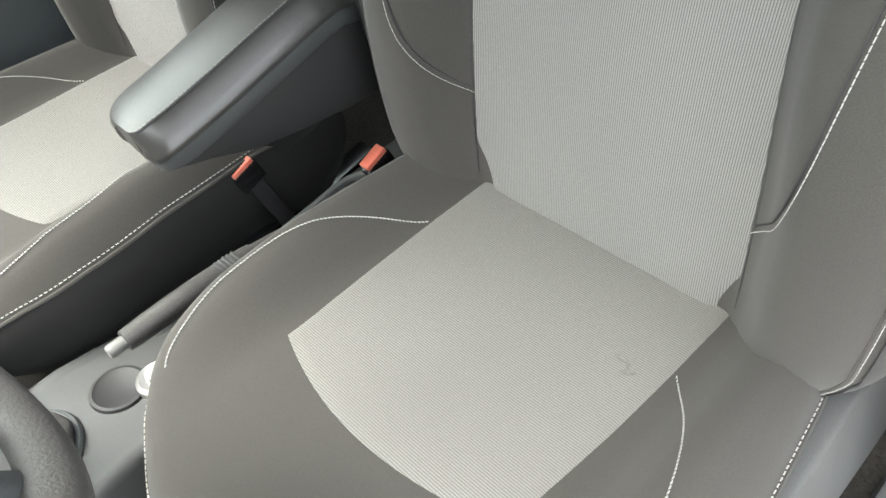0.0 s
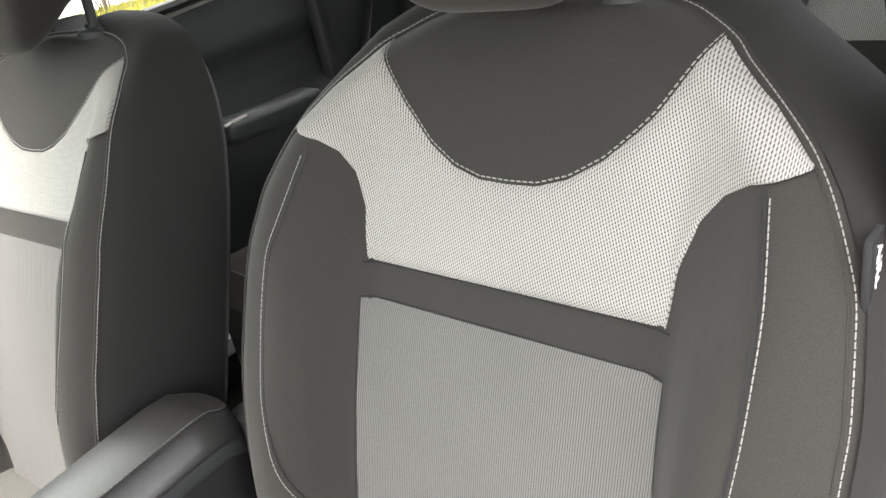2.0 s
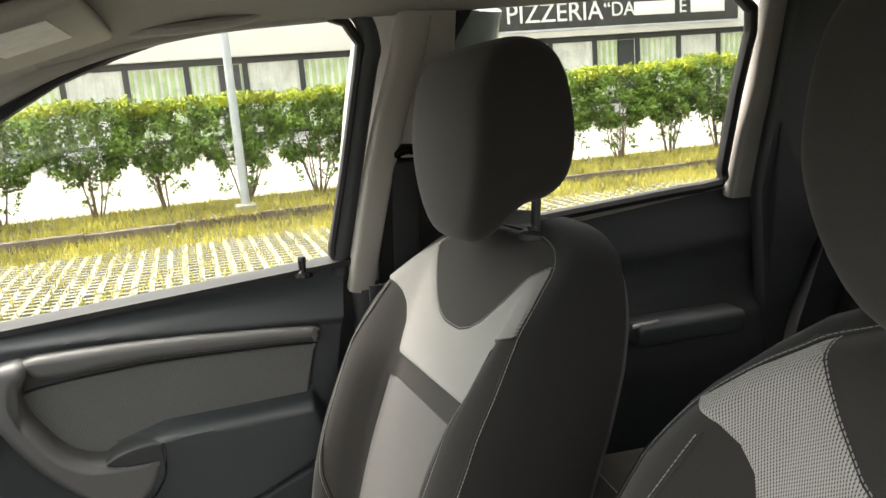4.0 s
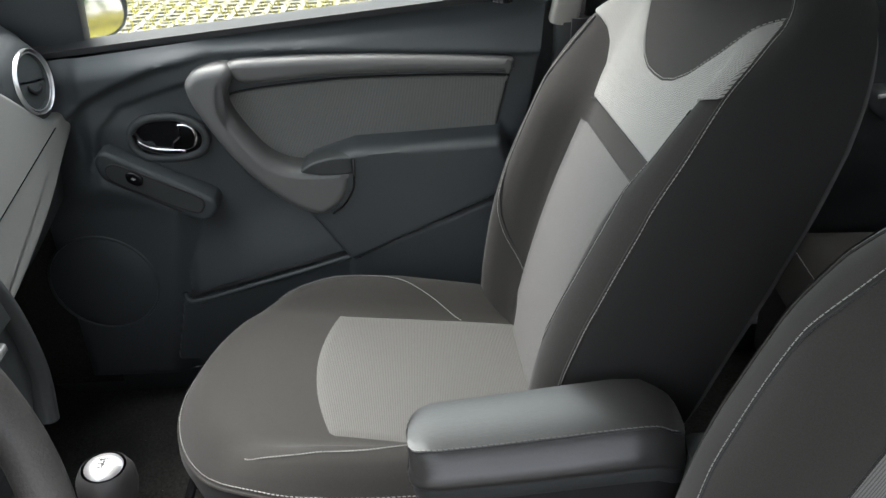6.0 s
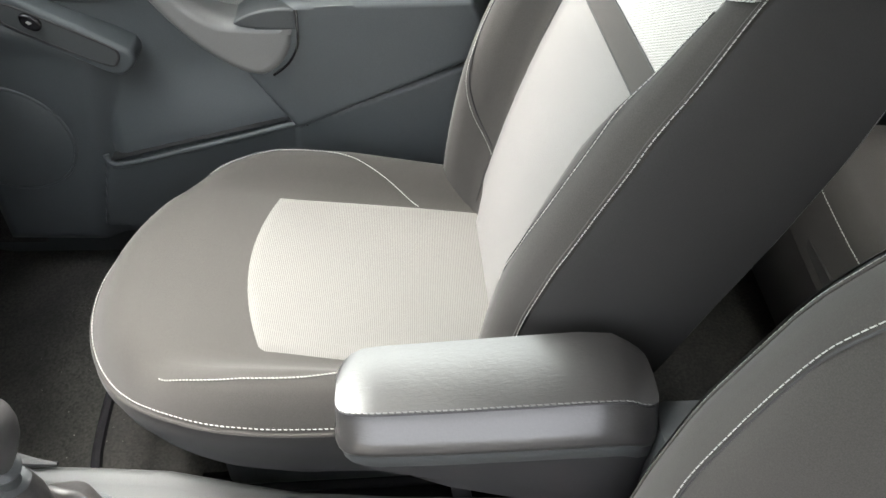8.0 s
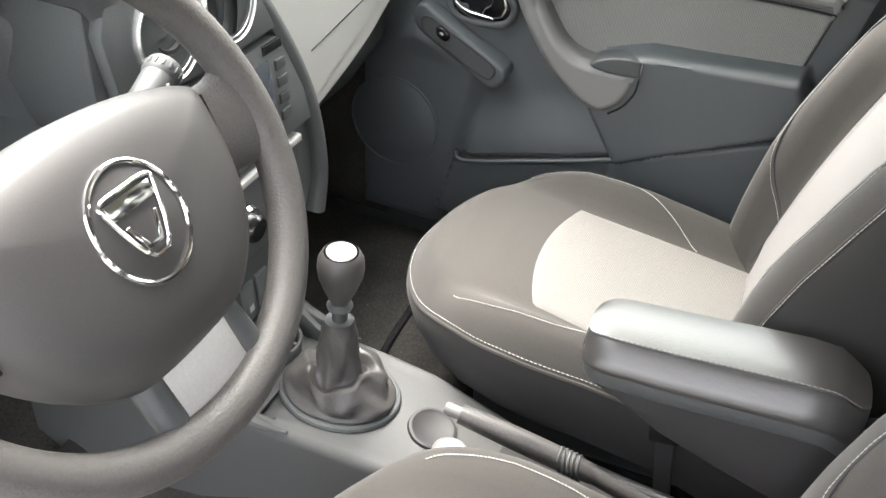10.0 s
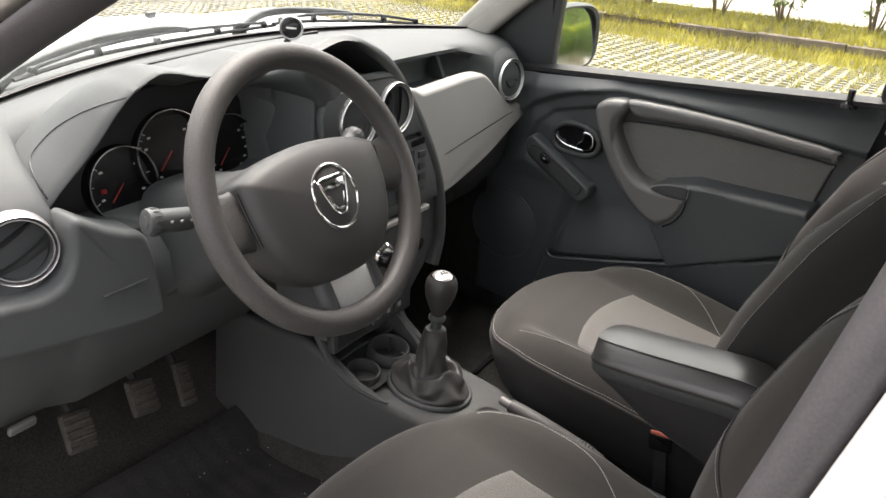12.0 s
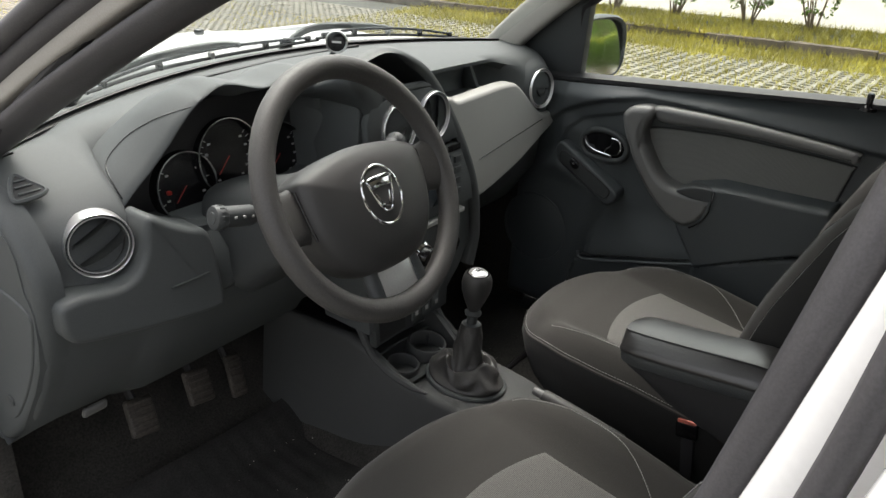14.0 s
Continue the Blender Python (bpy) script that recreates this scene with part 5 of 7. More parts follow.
for k in range(3):
    u = -0.005 + 0.036 * k
    rk = part("rocker_switch", prism([(u - 0.014, 0.680), (u - 0.014, 0.735), (u + 0.014, 0.735), (u + 0.014, 0.680)], SP, -0.012, -0.003, 0.002), M_DASH, sw)
    part("switch_symbol", prism([(u - 0.005, 0.69), (u - 0.005, 0.70), (u + 0.005, 0.70), (u + 0.005, 0.69)], SP, -0.004, -0.0024, 0), M_DIALMARK, rk)
# black plate on the panel face, for the dark inside of an open pocket
part("pocket_shade_plate", prism([(-0.125, 0.675), (-0.125, 0.745), (-0.045, 0.745), (-0.04, 0.675)], SP, -0.012, -0.0065, 0.001), M_RUBBER, sw)

# passenger side panel and shelf divider
panel = [(0.205, 0.865), (0.200, 1.0945), (0.25, 1.097), (0.33, 1.0985), (0.42, 1.100), (0.490, 1.097), (0.525, 1.084), (0.585, 1.034), (0.625, 1.003), (0.66, 0.994), (0.700, 0.992), (0.712, 0.980), (0.695, 0.958), (0.62, 0.935), (0.5, 0.898), (0.35, 0.868), (0.25, 0.858)]
gp = part("passenger_panel", pillow(smooth_line([(a, 0, b) for a, b in panel], 90, closed=True), lambda u, v, d: Vector((u, 0.857 - d + 0.20 * (v - 1.05) + 0.02 * (u - 0.4), v)), -0.012, 0.022, 0.009, 6), M_PALE, dash, "mid grey passenger dash panel", sharp=80)
part("panel_line", tube([Vector((u, 0.8348 + 0.20 * (0.952 + 0.10 * (u - 0.33) - 1.05) + 0.02 * (u - 0.4), 0.952 + 0.10 * (u - 0.33))) for u in np.linspace(0.31, 0.635, 12)], 0.0013, 5), M_BLACK, gp)
part("glovebox_lid", prism([(0.21, 0.70), (0.21, 0.858), (0.35, 0.868), (0.5, 0.905), (0.62, 0.94), (0.66, 0.90), (0.66, 0.72)], lambda u, v, d: Vector((u, 0.95 - d - 0.5 * (v - 0.72) * 0.7, v)), 0.0, 0.02, 0.006), M_PLAST, dash)
part("shelf_divider", prism([(0.905, 1.08), (0.955, 1.08), (0.955, 1.135), (0.94, 1.14)], lambda u, v, d: Vector((0.42 + d, u, v)), 0.0, 0.012, 0.002), M_DASH, dash)

# defroster slot and puck-shaped phone holder
part("defroster_slot", prism([(-0.30, 1.121), (-0.30, 1.129), (0.0, 1.162), (0.25, 1.157), (0.25, 1.149), (0.0, 1.153)], lambda u, v, d: Vector((u, v, 1.1655 + d)), -0.004, 0.0016, 0.001), M_RUBBER, dash)
ph = thing("phone_holder", (-0.040, 0.955, 1.165), "round magnetic phone holder on a small foot on the dash", "phone holder")
ax = Vector((-0.75, -0.62, 0.1))
part("foot", tube(smooth_line([(-0.05, 0.965, 1.16), (-0.058, 0.955, 1.185), (-0.045, 0.962, 1.215), (-0.036, 0.958, 1.235)], 14), 0.006, 8), M_BLACK, ph)
pk = part("disc", lathe([(0.0, 0.010), (0.016, 0.010), (0.0195, 0.008), (0.0195, -0.002), (0.012, -0.006), (0.0, -0.008)], (-0.040, 0.954, 1.245), ax, 32), M_BLACK, ph)
part("disc_rim", lathe([(0.0182, 0.0095), (0.0205, 0.0105), (0.0222, 0.007), (0.0215, -0.003)], (-0.040, 0.954, 1.245), ax, 32), M_STEEL, pk, "thin bright rim")
part("printed_bar", moved(box(-0.009, 0.009, -0.0018, 0.0018, 0.0102, 0.0106, 0), Matrix.Translation((-0.040, 0.954, 1.245)) @ ax.normalized().to_track_quat('Z', 'Y').to_matrix().to_4x4()), M_PRINT, pk)

# ---- steering wheel ----
WC = Vector((-0.353, 0.601, 1.128))
TILT = radians(30)
WU, WV, WN = Vector((1, 0, 0)), Vector((0, math.sin(TILT), math.cos(TILT))), Vector((0, -math.cos(TILT), math.sin(TILT)))


def WP(u, v, d):
    return WC + WU * u + WV * v + WN * d


whl = thing("steering_wheel", tuple(WC - WN * 0.1), "dark grey grained steering wheel with an oval chrome badge", "steering wheel")
part("rim", tube([WP(0.1875 * math.cos(a), 0.1875 * math.sin(a), 0) for a in np.linspace(0, 2 * math.pi, 96, endpoint=False)], 0.0175, 16, closed=True, wide=0.0185, up=tuple(WN)), M_WHEEL, whl, "grained grey rim", sharp=80)
pad = [(-0.136, 0.030), (-0.122, 0.046), (-0.07, 0.060), (0.0, 0.066), (0.07, 0.060), (0.122, 0.046), (0.136, 0.030), (0.132, -0.03), (0.115, -0.075), (0.085, -0.108), (0.045, -0.126), (-0.045, -0.126), (-0.085, -0.108), (-0.115, -0.075), (-0.132, -0.03)]
padline = smooth_line([(u, v, 0) for u, v in pad], 60, closed=True)
rings = [[WP(p.x * k, (p.y + 0.022) * k - 0.022, d) for p in padline] for k, d in ((0.96, -0.055), (0.99, -0.03), (1.0, -0.010), (0.985, 0.0), (0.95, 0.008), (0.85, 0.017), (0.6, 0.025), (0.3, 0.0278), (0.02, 0.0285))]
part("airbag_cover", loft(rings), M_HUB, whl, sharp=50)
for s in (-1, 1):
    rings = []
    for t in np.linspace(0, 1, 8):
        u = s * (0.120 + 0.058 * t)
        hw = 0.046 - 0.008 * math.sin(math.pi * t) + 0.004 * t
        vc = -0.004
        dd = -0.016 * (1 - t) - 0.004
        rings.append([WP(u, vc + hw * math.copysign(abs(math.cos(a)) ** 0.6, math.cos(a)), dd + 0.015 * math.sin(a)) for a in np.linspace(0, 2 * math.pi, 16, endpoint=False)])
    part("spoke", loft(rings), M_WHEEL, whl, sharp=60)
    part("spoke_gap", tube(smooth_line([WP(s * 0.136, 0.03, 0.001), WP(s * 0.1335, 0.0, 0.001), WP(s * 0.128, -0.045, 0.001)], 12), 0.0022, 6), M_BLACK, whl)
    rings = []
    for t in np.linspace(0, 1, 7):
        c = Vector((s * (0.046 + 0.006 * t), -0.105 - 0.078 * t, 0))
        rings.append([WP(c.x + s * 0.014 * math.cos(a), c.y, -0.012 + 0.012 * math.sin(a) + 0.006 * t) for a in np.linspace(0, 2 * math.pi, 12, endpoint=False)])
    part("lower_spoke", loft(rings), M_PLAST, whl)
plate = [(-0.046, -0.120), (0.046, -0.120), (0.050, -0.166), (0.044, -0.173), (-0.044, -0.173), (-0.050, -0.166)]
part("lower_plate", prism(plate, lambda u, v, d: WP(u, v, d), -0.020, -0.002, 0.005), M_PLATE, whl, "satin silver lower plate", sharp=35)
part("badge_ring", tube([WP(0.0405 * math.cos(a), -0.017 + 0.0450 * math.sin(a), 0.0272) for a in np.linspace(0, 2 * math.pi, 48, endpoint=False)], 0.0024, 8, closed=True), M_CHROME, whl, "oval chrome ring")
part("badge_well", loft([[WP(0.0385 * k * math.cos(a), -0.017 + 0.0430 * k * math.sin(a), d) for a in np.linspace(0, 2 * math.pi, 40, endpoint=False)] for k, d in ((1.0, 0.0262), (0.92, 0.0282), (0.02, 0.0288))]), M_HUB, whl, sharp=80)
shield = smooth_line([(-0.024, 0.046, 0), (0.0, 0.0475, 0), (0.024, 0.046, 0), (0.0235, 0.034, 0), (0.014, 0.006, 0), (0.007, -0.004, 0), (0.0, -0.005, 0), (-0.007, -0.004, 0), (-0.014, 0.006, 0), (-0.0235, 0.034, 0)], 60, closed=True)
bd = part("badge", tube([WP(p.x, p.y - 0.037, 0.0302) for p in shield], 0.0019, 7, closed=True), M_CHROME, whl, "plain chrome shield badge")
part("badge_bar", prism([(-0.021, 0.031), (-0.0225, 0.0435), (0.0225, 0.0435), (0.021, 0.031)], lambda u, v, d: WP(u, v - 0.037, d), 0.028, 0.0306, 0.0008), M_CHROME, bd)
part("badge_bar", prism([(-0.008, 0.001), (-0.016, 0.023), (-0.012, 0.023), (-0.005, 0.004), (0.005, 0.004), (0.012, 0.023), (0.016, 0.023), (0.008, 0.001)], lambda u, v, d: WP(u, v - 0.037, d), 0.028, 0.0300, 0.0006), M_CHROME, bd)
part("embossed_mark", prism([(0.050, -0.085), (0.050, -0.077), (0.066, -0.077), (0.066, -0.085)], lambda u, v, d: WP(u, v, d), 0.010, 0.0168, 0.0008), M_HUB, whl)
col = thing("steering_column", (-0.353, 0.75, 0.95), "dark grey steering column shroud with two stalks", "steering column")
rings = []
for t, hw, hh in ((0.045, 0.055, 0.05), (0.06, 0.068, 0.062), (0.12, 0.072, 0.066), (0.20, 0.075, 0.075), (0.30, 0.085, 0.10)):
    c = WC - WN * t + Vector((0, 0, -0.012))
    rings.append([c + WU * hw * math.copysign(abs(math.cos(a)) ** 0.6, math.cos(a)) + WV * hh * math.copysign(abs(math.sin(a)) ** 0.6, math.sin(a)) for a in np.linspace(0, 2 * math.pi, 28, endpoint=False)])
part("shroud", loft(rings), M_PLAST, col, sharp=60)
lower = [(-0.44, 0.915), (-0.25, 0.93), (-0.24, 0.86), (-0.27, 0.81), (-0.42, 0.79), (-0.48, 0.83)]
part("knee_bolster", pillow(smooth_line([(a, 0, b) for a, b in lower], 60, closed=True), lambda u, v, d: Vector((u, 0.855 - d + 0.3 * step01(0.95, 0.79, v) * 0.3, v)), 0.0, 0.05, 0.014), M_PLAST, col, sharp=60)
for s, tip, ln in ((-1, Vector((-0.566, 0.700, 1.112)), 0), (1, Vector((-0.150, 0.700, 1.135)), 1)):
    base = WC - WN * 0.085 + WU * s * 0.06 + WV * 0.0
    d = tip - base
    stalk = part("stalk", tube([base + d * t for t in (0, 0.25, 0.5, 0.56, 0.60, 0.86)], [0.009, 0.009, 0.010, 0.013, 0.0155, 0.0160], 18), M_PLAST, col, "dark ridged column stalk")
    tipm = Matrix.Translation(base + d * 0.88) @ d.to_track_quat('Z', 'Y').to_matrix().to_4x4()
    ln = d.length
    cap = part("end_cap", moved(lathe([(0.0, 0.105 * ln), (0.0085, 0.105 * ln), (0.0090, 0.098 * ln), (0.0125, 0.100 * ln), (0.0165, 0.092 * ln), (0.0178, 0.07 * ln), (0.0178, 0.0), (0.0150, -0.004)], (0, 0, 0), (0, 0, 1), 32), tipm), M_PLAST, stalk, "dark turning end cap", sharp=40)
    for k in range(16):
        a = 2 * math.pi * k / 16
        part("grip_rib", moved(box(-0.0012, 0.0012, -0.0008, 0.0010, 0.002, 0.06 * ln, 0.0004, 1), tipm @ Matrix.Rotation(a, 4, 'Z') @ Matrix.Translation((0, 0.0178, 0))), M_PLAST, cap)
    for k in range(3):
        c = base + d * (0.63 + 0.09 * k)
        part("stalk_symbol", box(c.x - 0.0025, c.x + 0.002, c.y - 0.0163, c.y - 0.0140, c.z + 0.002, c.z + 0.0055, 0.0005, 1), M_DIALMARK, stalk)
part("ignition_key", moved(box(-0.004, 0.004, -0.03, 0.0, -0.018, 0.018, 0.003), Matrix.Translation((-0.262, 0.74, 0.97))), M_STEEL, col)


# ---- passenger door ----
settle(DOOR)
def side_x(z):
    """Inner side of the glass line: it leans inwards above the sill."""
    return 0.735 - 0.28 * max(0.0, z - 1.15)


def DP(y, z, d):
    """A place on the passenger door trim, d metres towards the cabin."""
    return Vector((0.705 - d + 0.03 * step01(1.06, 1.15, z), y, z))


def belt(y):
    return 1.181 - 0.1165 * (y - 0.0)


door = thing("passenger_door", (0.75, 0.4, 0.45), "closed front passenger door with grey cloth insert and pull handle", "car door")


def inside(poly, y, z, soft):
    """1 well inside a convex outline, 0 outside, with a soft rim."""
    n, best = len(poly), 9.0
    for i in range(n):
        (ya, za), (yb, zb) = poly[i], poly[(i + 1) % n]
        best = min(best, ((yb - ya) * (z - za) - (zb - za) * (y - ya)) / math.hypot(yb - ya, zb - za))
    return step01(-soft, soft, best)


LEDGE = ((0.365, 0.690), (0.44, 0.80), (0.42, 0.90), (0.345, 0.925), (0.09, 0.940), (0.07, 0.90), (0.07, 0.835))
LOWER = ((0.735, 0.46), (0.700, 0.603), (0.352, 0.706), (0.30, 0.46))
AFT = ((0.37, 0.46), (0.37, 0.697), (0.05, 0.842), (0.05, 0.46))
FORE = ((0.93, 0.40), (0.93, 0.80), (0.80, 0.885), (0.645, 0.80), (0.688, 0.615), (0.72, 0.40))



def convex(poly):
    area = sum(poly[i][0] * poly[(i + 1) % len(poly)][1] - poly[(i + 1) % len(poly)][0] * poly[i][1] for i in range(len(poly)))
    return poly if area > 0 else tuple(reversed(poly))


LEDGE, LOWER, AFT, FORE = (convex(q) for q in (LEDGE, LOWER, AFT, FORE))


ROLL = ((0.0, 1.068), (0.45, 1.078), (0.586, 1.075), (0.68, 1.053), (0.749, 1.026), (0.802, 0.999), (0.86, 0.95), (0.92, 0.90))
PLATE = ((0.55, 1.045), (0.636, 1.028), (0.70, 1.008), (0.75, 0.990), (0.787, 0.954), (0.803, 0.915), (0.82, 0.86))


def trim(u, v):
    y0, y1 = 0.012 + 0.06 * (1 - v) * 1.6, 0.92
    y = y0 + (y1 - y0) * u
    z = 0.41 + (belt(y) - 0.008 - 0.41) * v
    d = max(0.058 * inside(LEDGE, y, z, 0.010), 0.044 * inside(LOWER, y, z, 0.005), 0.048 * inside(AFT, y, z, 0.006), 0.030 * inside(FORE, y, z, 0.030))
    lip = 0.609 + 0.296 * (0.688 - y)
    if z > lip:
        d = max(d, 0.031 * step01(lip + 0.14, lip, z) * step01(0.71, 0.66, y) * step01(0.33, 0.37, y))
    roll = along(ROLL, y)
    d += 0.017 * step01(roll - 0.003, roll + 0.014, z) * step01(belt(y) - 0.006, belt(y) - 0.045, z)
    plate = along(PLATE, y)
    d += 0.009 * step01(plate - 0.002, plate + 0.008, z) * step01(0.56, 0.64, y) * step01(0.83, 0.80, y)
    d += 0.012 * step01(0.62, 0.70, y) * step01(0.99, 0.93, z - 0.25 * (y - 0.7)) * step01(0.80, 0.86, z)
    return DP(y, z, d)


part("door_trim", grid(trim, 170, 150), M_DOOR, door, sharp=60)
part("inner_panel", prism([(-0.06, 0.42), (-0.06, 1.160), (0.90, 1.072), (1.02, 1.06), (1.02, 0.42)], lambda u, v, d: Vector((0.748 + d, u, v)), 0.0, 0.02, 0), M_PLAST, door)
part("sill_trim", loft([[Vector((0.735, y, belt(y) - 0.012)), Vector((0.712, y, belt(y) - 0.006)), Vector((0.712, y, belt(y) + 0.004)), Vector((0.735, y, belt(y) + 0.010)), Vector((0.76, y, belt(y) + 0.008)), Vector((0.76, y, belt(y) - 0.012))] for y in np.linspace(0.0, 0.90, 12)]), M_RUBBER, door, "black glass seal")
def flat_line(pts, n=72):
    return smooth_line([(a, 0, b) for a, b in pts], n, closed=True)


ins = flat_line([(0.553, 1.012), (0.494, 1.022), (0.42, 1.030), (0.345, 1.036), (0.20, 1.038), (0.085, 1.036), (0.079, 1.028), (0.088, 0.98), (0.097, 0.935), (0.105, 0.928), (0.198, 0.922), (0.315, 0.908), (0.394, 0.895), (0.448, 0.876), (0.48, 0.882), (0.509, 0.905), (0.556, 0.972), (0.564, 1.000)], 90)
part("cloth_insert", pillow(ins, DP, -0.004, 0.006, 0.004), M_DOORCLOTH, door, "grey ribbed cloth insert", sharp=60)
part("insert_groove", tube([DP(p.x, p.z, 0.0015) for p in ins], 0.003, 6, closed=True, up=(1, 0, 0)), M_RUBBER, door)
# boomerang pull with the long trim bar running back from its top
pull = flat_line([(0.626, 1.036), (0.618, 1.052), (0.600, 1.064), (0.556, 1.071), (0.545, 1.052), (0.556, 1.030), (0.560, 1.012), (0.553, 0.986), (0.530, 0.948), (0.503, 0.914), (0.474, 0.896), (0.446, 0.890), (0.40, 0.889), (0.358, 0.890), (0.351, 0.880), (0.355, 0.852), (0.372, 0.822), (0.395, 0.803), (0.418, 0.798), (0.459, 0.813), (0.512, 0.853), (0.561, 0.908), (0.604, 0.977), (0.620, 1.010)], 110)
part("pull_handle", pillow(pull, lambda u, v, d: DP(u, v, d * (1 + 2.6 * (1.07 - v))), -0.004, 0.040, 0.017, 7), M_PULL, door, "satin grey pull handle", sharp=80)
bar = flat_line([(0.552, 1.070), (0.471, 1.078), (0.338, 1.081), (0.20, 1.078), (0.080, 1.072), (0.073, 1.060), (0.080, 1.050), (0.20, 1.050), (0.341, 1.049), (0.43, 1.043), (0.50, 1.036), (0.538, 1.040)], 80)
part("top_bar", pillow(bar, DP, -0.004, 0.026, 0.012, 6), M_PULL, door, "satin grey trim bar", sharp=80)
cup = flat_line([(0.442, 0.886), (0.423, 0.902), (0.389, 0.912), (0.356, 0.913), (0.352, 0.900), (0.353, 0.882), (0.40, 0.879)], 40)
part("handle_cup", pillow(cup, DP, 0.0, 0.0605, 0.004), M_PLAST, door, sharp=60)
part("handle_joint", tube(smooth_line([DP(0.350, 0.912, 0.060), DP(0.349, 0.88, 0.068), DP(0.352, 0.855, 0.067), DP(0.368, 0.824, 0.062), DP(0.392, 0.802, 0.060)], 20), 0.0020, 6), M_BLACK, door)
# interior handle in its oval bowl
oval = flat_line([(0.741, 0.930), (0.736, 0.952), (0.714, 0.969), (0.685, 0.975), (0.650, 0.973), (0.620, 0.958), (0.609, 0.936), (0.618, 0.912), (0.644, 0.900), (0.680, 0.897), (0.715, 0.899), (0.735, 0.912)], 56)
hd = part("handle_bezel", tube([DP(p.x, p.z, 0.010) for p in oval], 0.008, 10, closed=True, up=(1, 0, 0)), M_PLAST, door)
part("handle_bowl", loft([[DP(0.676 + (p.x - 0.676) * k, 0.935 + (p.z - 0.935) * k, d) for p in oval] for k, d in ((1.0, 0.012), (0.92, 0.002), (0.6, -0.002), (0.05, -0.003))], cap=True), M_BLACK, hd)
crescent = flat_line([(0.733, 0.948), (0.722, 0.931), (0.700, 0.920), (0.672, 0.917), (0.650, 0.916), (0.650, 0.908), (0.675, 0.905), (0.705, 0.910), (0.728, 0.925)], 40)
part("chrome_lever", pillow(crescent, DP, 0.0, 0.018, 0.0035), M_CHROME, hd, "chrome door lever", sharp=60)
plate = flat_line([(0.657, 0.962), (0.640, 0.963), (0.627, 0.955), (0.623, 0.938), (0.630, 0.920), (0.648, 0.913), (0.670, 0.915), (0.668, 0.930), (0.657, 0.940), (0.655, 0.952)], 40)
part("lever_plate", pillow(plate, DP, 0.0, 0.017, 0.004), M_CHROME, hd, "chrome lever plate", sharp=60)
part("lock_button", lathe([(0.0, 0.004), (0.006, 0.003), (0.007, 0.0)], DP(0.700, 0.950, 0.004), (-1, 0, 0), 16), M_PLAST, hd)
# window switch on its sloping pod
podline = flat_line([(0.792, 0.922), (0.800, 0.905), (0.795, 0.880), (0.775, 0.862), (0.70, 0.820), (0.645, 0.790), (0.622, 0.788), (0.604, 0.806), (0.604, 0.826), (0.622, 0.840), (0.70, 0.884), (0.765, 0.920), (0.780, 0.926)], 64)
pod = part("switch_pod", pillow(podline, DP, 0.0, 0.048, 0.008, 6), M_DOOR, door, sharp=60)
tray = flat_line([(0.781, 0.896), (0.772, 0.902), (0.755, 0.899), (0.69, 0.867), (0.634, 0.838), (0.624, 0.826), (0.628, 0.812), (0.642, 0.806), (0.70, 0.832), (0.765, 0.866), (0.780, 0.880)], 56)
part("tray_rim", tube([DP(p.x, p.z, 0.048) for p in tray], 0.0022, 6, closed=True, up=(1, 0, 0)), M_RUBBER, pod)
part("switch_tray", pillow(tray, DP, 0.040, 0.0492, 0.001, 2), M_PLAST, pod, sharp=60)
part("window_switch", pillow(flat_line([(0.748, 0.888), (0.736, 0.890), (0.722, 0.880), (0.722, 0.868), (0.732, 0.864), (0.747, 0.873)], 24), DP, 0.045, 0.056, 0.003), M_BLACK, pod, sharp=60)
part("switch_symbol", prism([(0.740, 0.879), (0.735, 0.8755), (0.731, 0.878), (0.736, 0.8815)], DP, 0.0555, 0.0566, 0), M_DIALMARK, pod)
# pocket lip and the speaker
part("pocket_lip", tube(smooth_line([DP(a, b, d) for a, b, d in ((0.694, 0.622, 0.036), (0.688, 0.608, 0.040), (0.66, 0.608, 0.042), (0.55, 0.641, 0.042), (0.45, 0.672, 0.043), (0.39, 0.693, 0.044), (0.352, 0.706, 0.045))], 50), 0.0055, 8), M_DOOR, door, sharp=80)
# flat black sheet over the ledge stands in for the pocket's shaded hollow
part("pocket_shade", grid(lambda u, v: DP(0.686 - 0.32 * u, 0.6150 + 0.0947 * u, 0.018 + 0.024 * v), 16, 2), M_RUBBER, door, "black sheet for the shade inside the door pocket", sharp=80)
part("pocket_joint", tube([DP(0.352, 0.704, 0.046), DP(0.325, 0.66, 0.046), DP(0.30, 0.60, 0.046)], 0.0016, 5), M_BLACK, door)
sp = part("speaker_ring", tube([DP(0.845 + 0.102 * math.cos(a), 0.645 + 0.104 * math.sin(a), 0.030) for a in np.linspace(0, 2 * math.pi, 48, endpoint=False)], 0.0028, 8, closed=True, up=(1, 0, 0)), M_DOOR, door)
part("speaker_grille", loft([[DP(0.845 + 0.102 * k * math.cos(a), 0.645 + 0.104 * k * math.sin(a), d) for a in np.linspace(0, 2 * math.pi, 40, endpoint=False)] for k, d in ((1.0, 0.028), (0.9, 0.033), (0.5, 0.036), (0.02, 0.037))]), M_DOOR, sp)
lock = part("lock_pin", lathe([(0.0, 0.034), (0.006, 0.033), (0.0075, 0.029), (0.0065, 0.008), (0.010, 0.004), (0.018, 0.003), (0.019, -0.004)], (0.716, 0.090, belt(0.09) - 0.006), (0, 0, 1), 20), M_BLACK, door, "black lock pin")

